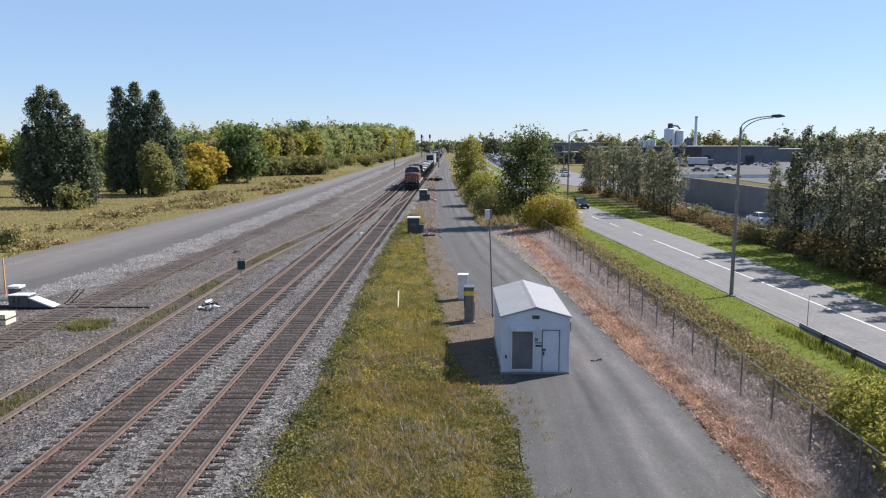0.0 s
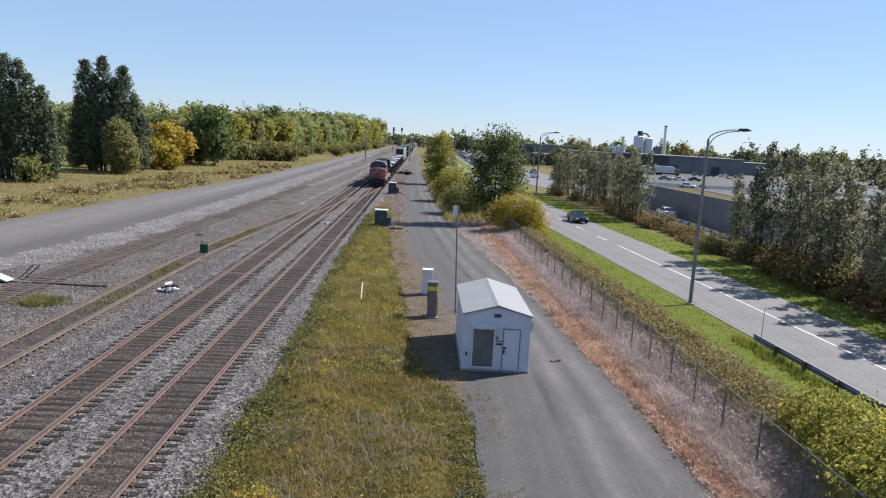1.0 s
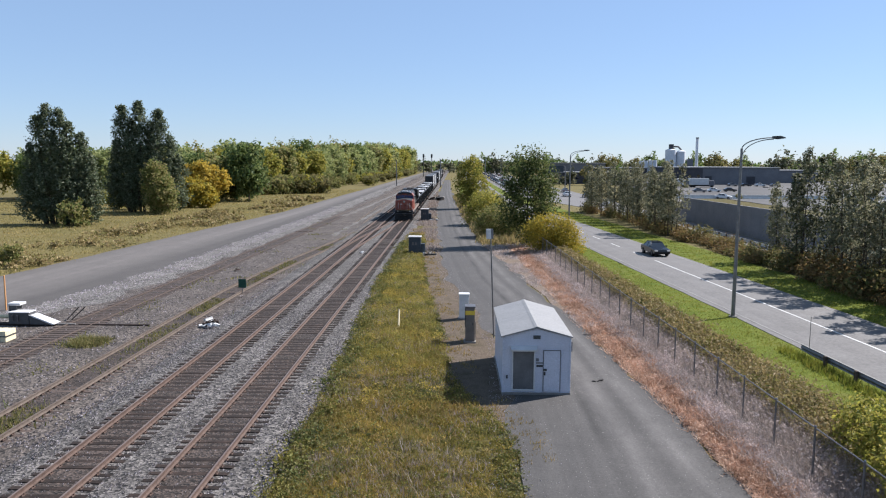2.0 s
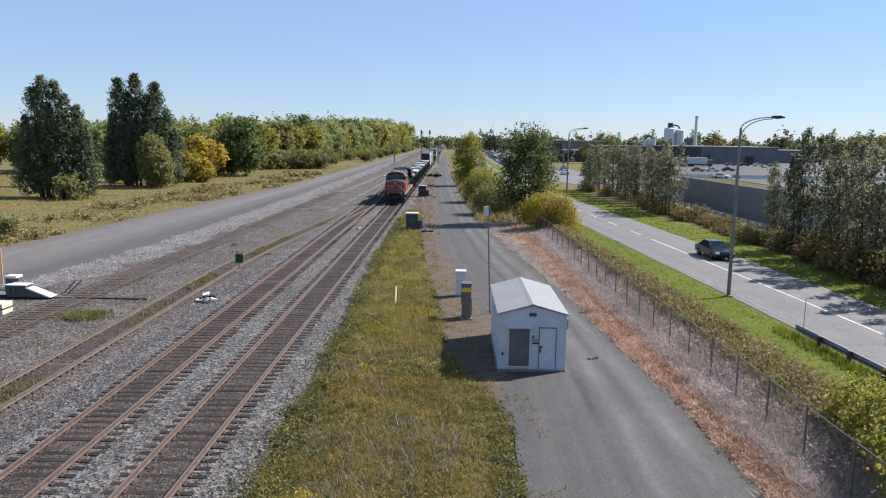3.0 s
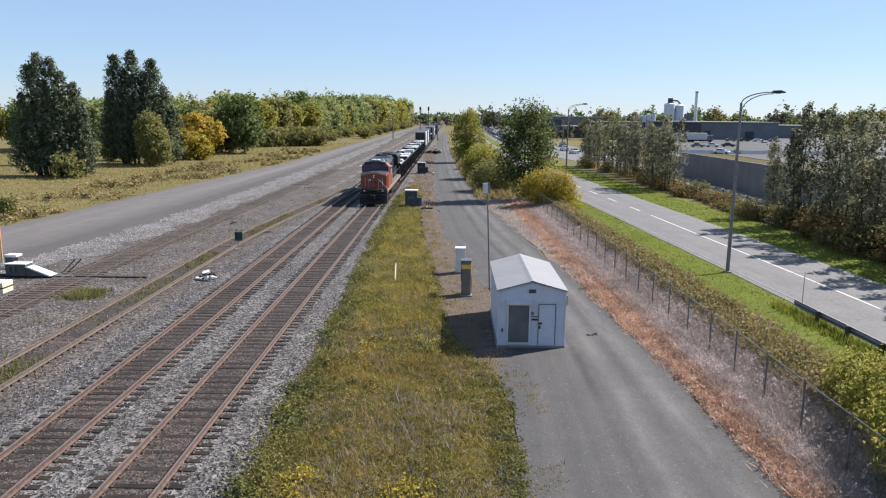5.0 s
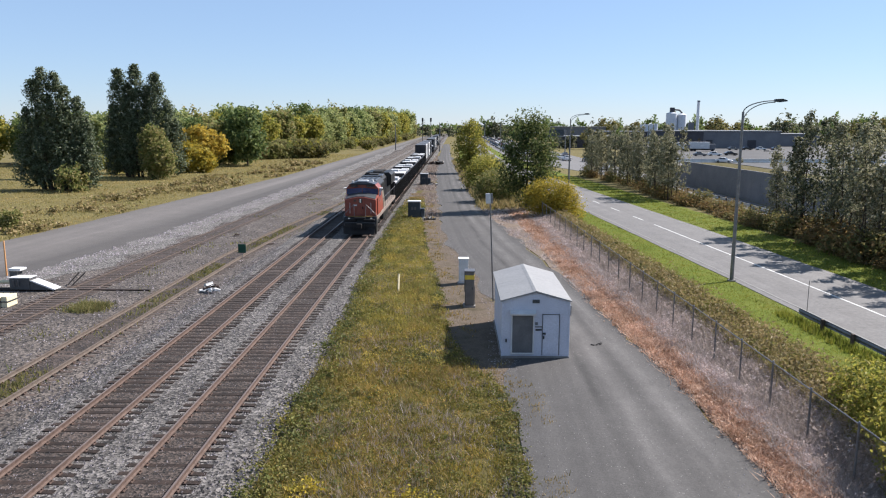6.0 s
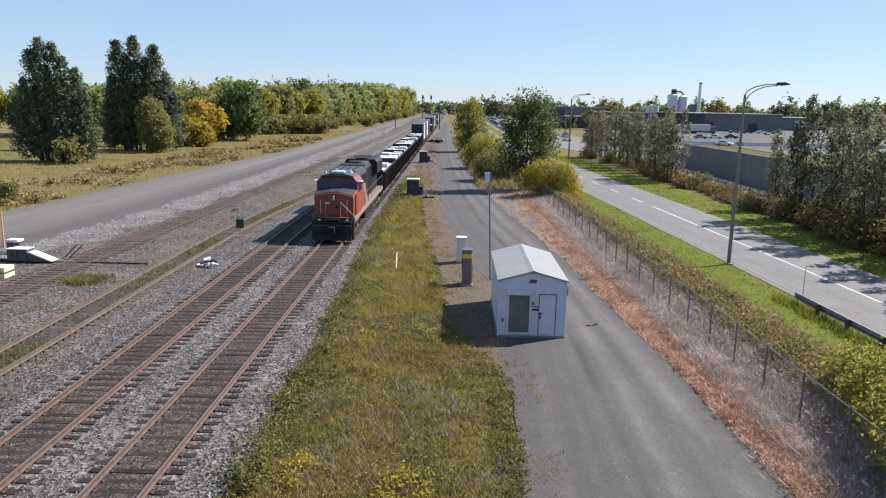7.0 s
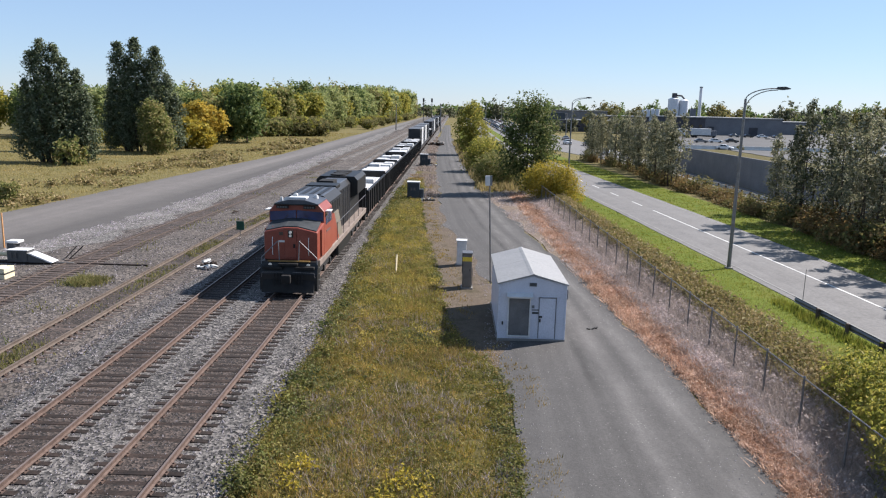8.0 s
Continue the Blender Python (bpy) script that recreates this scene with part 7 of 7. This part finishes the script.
def hall(x0, x1, y, d, h, wall, label, bays, roof="roofsheet", doors=()):
    t = empty("works_building", pose(x0, y, 0), label, "building", "works buildings")
    w = x1 - x0
    part("wall", boxed(0, w, 0, d, -0.1, h, 0.05), MAT[wall], t)
    part("roof", boxed(-0.4, w + 0.4, -0.4, d + 0.4, h, h + 0.5, 0.1), MAT[roof], t, "flat pale roof")
    for k in range(bays):
        x = w * (k + 0.5) / bays
        win = part("window", boxed(x - w / bays * 0.16, x + w / bays * 0.16, -0.08, 0.0, h * 0.45, h * 0.6, 0.0), MAT["carglass"], t, "dark window")
    for x, ww in doors:
        part("loading_door", boxed(x, x + ww, -0.1, 0.0, 0, h * 0.5, 0.0), MAT["brickwork"], t, "dark loading door")


hall(113, 150, 345, 30, 7.6, "cladding", "long pale works hall with dark loading doors", 0, doors=((22, 4), (3, 3)))
hall(97, 112.5, 338, 26, 7.6, "brickwork", "dark brown works hall", 4)
hall(70, 96, 372, 20, 7.0, "brickwork", "low dark works building", 6)
hall(50, 78, 345, 14, 5.0, "brickwork", "low dark building with a pale roof edge", 6)
hall(152, 185, 380, 24, 6.0, "cladding", "low pale shed at the works", 0)
hall(60, 95, 470, 20, 9.0, "cladding", "pale hall behind the works", 0)


def far_gantry():
    t = empty("sign_gantry", pose(30, 262, 0), "grey road-sign gantry across the freeway", "gantry")
    for x in (-6, 9):
        part("leg", tube(bmesh.new(), (x, 0, 0), (x, 0, 8.6), 0.2, 0.16, 10), MAT["steel"], t)
    for z in (7.6, 8.5):
        part("beam", pipe([(-6, 0, z), (9, 0, z)], 0.12), MAT["steel"], t)
    part("sign_panel", boxed(3.0, 8.4, -0.2, -0.1, 6.6, 8.8, 0.05), MAT["blue"], t, "blue-grey sign panel seen from far off")


far_gantry()


# ---- signals, masts and the far tree line ----
def signal_mast(x, y, h):
    t = empty("signal_mast", pose(x, y, 0), "tall dark railway signal mast", "signal", "railway signals")
    part("mast", tube(bmesh.new(), (0, 0, 0), (0, 0, h), 0.22, 0.18, 8), MAT["darkgrey"], t)
    part("signal_head", boxed(-0.55, 0.55, -0.3, 0.0, h - 2.4, h, 0.1), MAT["black"], t, "black signal head")
    part("platform", boxed(-1.0, 1.0, -0.2, 0.9, h - 4.0, h - 3.8, 0.02), MAT["darkgrey"], t)
    return t


signal_mast(-20.3, 480, 14.6)
signal_mast(-15.0, 480, 14.6)


def utility_pole(x, y, h):
    t = empty("utility_pole", pose(x, y, 0), "pale grey pole beside the main track", "pole")
    part("pole", tube(bmesh.new(), (0, 0, -0.1), (0, 0, h), 0.22, 0.16, 8), MAT["steel"], t)
    part("cap", boxed(-0.25, 0.25, -0.2, 0.2, h, h + 0.4, 0.04), MAT["darkgrey"], t)


utility_pole(-5.6, 290, 10.4)
utility_pole(-23.6, 300, 10.0)


def far_trees():
    rng = random.Random(91)
    protos = []
    for k, (mat, lab) in enumerate((("wood_dark", "dark green tree in the distance"), ("aspen_dark", "grey-green tree in the distance"), ("weed", "dull olive tree in the distance"))):
        protos.append(tree("distant_tree", pose(60 + 30 * k, 480 + 8 * k, 0), round_lobes(random.Random(150 + k), 8, 6.0, 13.0, 0.0), 500, 0.95, 160 + k, mat, lab, group="distant trees", girth=0.3, clump=1.6))
    spots = [(-60 + 11 * k + rng.uniform(-4, 4), 640 + rng.uniform(-20, 60), 0.85) for k in range(26)]
    spots += [(150 + 10 * k + rng.uniform(-3, 3), 400 + rng.uniform(-10, 60), 1.1) for k in range(26)]
    spots += [(20 + 12 * k, 540 + rng.uniform(-20, 40), 1.1) for k in range(30)]
    spots += [(44 + 7 * k, 330 + rng.uniform(-8, 8), 0.6) for k in range(5)] + [(190 + 9 * k, 300 + rng.uniform(-20, 20), 0.75) for k in range(9)]
    spots += [(48, 205, 0.34), (57, 214, 0.3), (75, 196, 0.16)]
    for x, y, s in spots:
        s *= rng.uniform(0.85, 1.2)
        copy_thing(rng.choice(protos), pose(x, y, 0, 0, 0, rng.uniform(0, 360)) @ Matrix.Diagonal((s, s, s, 1)))
    r2 = np.random.default_rng(9)
    n = 12000
    a = r2.uniform(radians(20), radians(160), n)
    d = r2.uniform(760, 900, n)
    top = 9.0 + 3.0 * np.sin(a * 40) + 2.0 * np.sin(a * 97)
    c = np.c_[np.cos(a) * d, np.sin(a) * d, r2.uniform(0, 1, n) ** 0.8 * top]
    V, F = leaf_cards(c, np.tile([0, -1.0, 0.5], (n, 1)), 1.9, r2)
    tagged(new("far_woods", mesh_of("far_woods", V, F, MAT["wood_dark"])), "dark woods along the horizon", "trees", "", "stuff")


far_trees()
# ---- what moves ----
def motions():
    for ob, back_by in TRAIN:
        walk(ob, [(t, pose(TRACK_X, front(t) + back_by, RAIL_TOP)) for t in (0.0, 2.0, 4.0, 6.0, 8.0)])
    rows = []
    for k in range(17):
        t = 0.5 * k
        y = 113.4 - 16.2 * t
        x, x2 = float(along(ROAD_C, y)) + 1.75, float(along(ROAD_C, y - 4)) + 1.75
        rows.append((t, pose(x, y, 0.1, 0, 0, math.degrees(math.atan2(x2 - x, 4.0)))))
    walk(sedan, rows)
    rows = []
    for k in range(17):
        t = 0.5 * k
        y = 92.0 + 22.0 * t
        f = 0.6
        x = float(along(FREE_L, y)) * (1 - f) + float(along(FREE_R, y)) * f
        x2 = float(along(FREE_L, y + 5)) * (1 - f) + float(along(FREE_R, y + 5)) * f
        rows.append((t, pose(x, y, 0.045, 0, 0, 180 - math.degrees(math.atan2(x2 - x, 5.0)))))
    walk(white_car, rows)


motions()
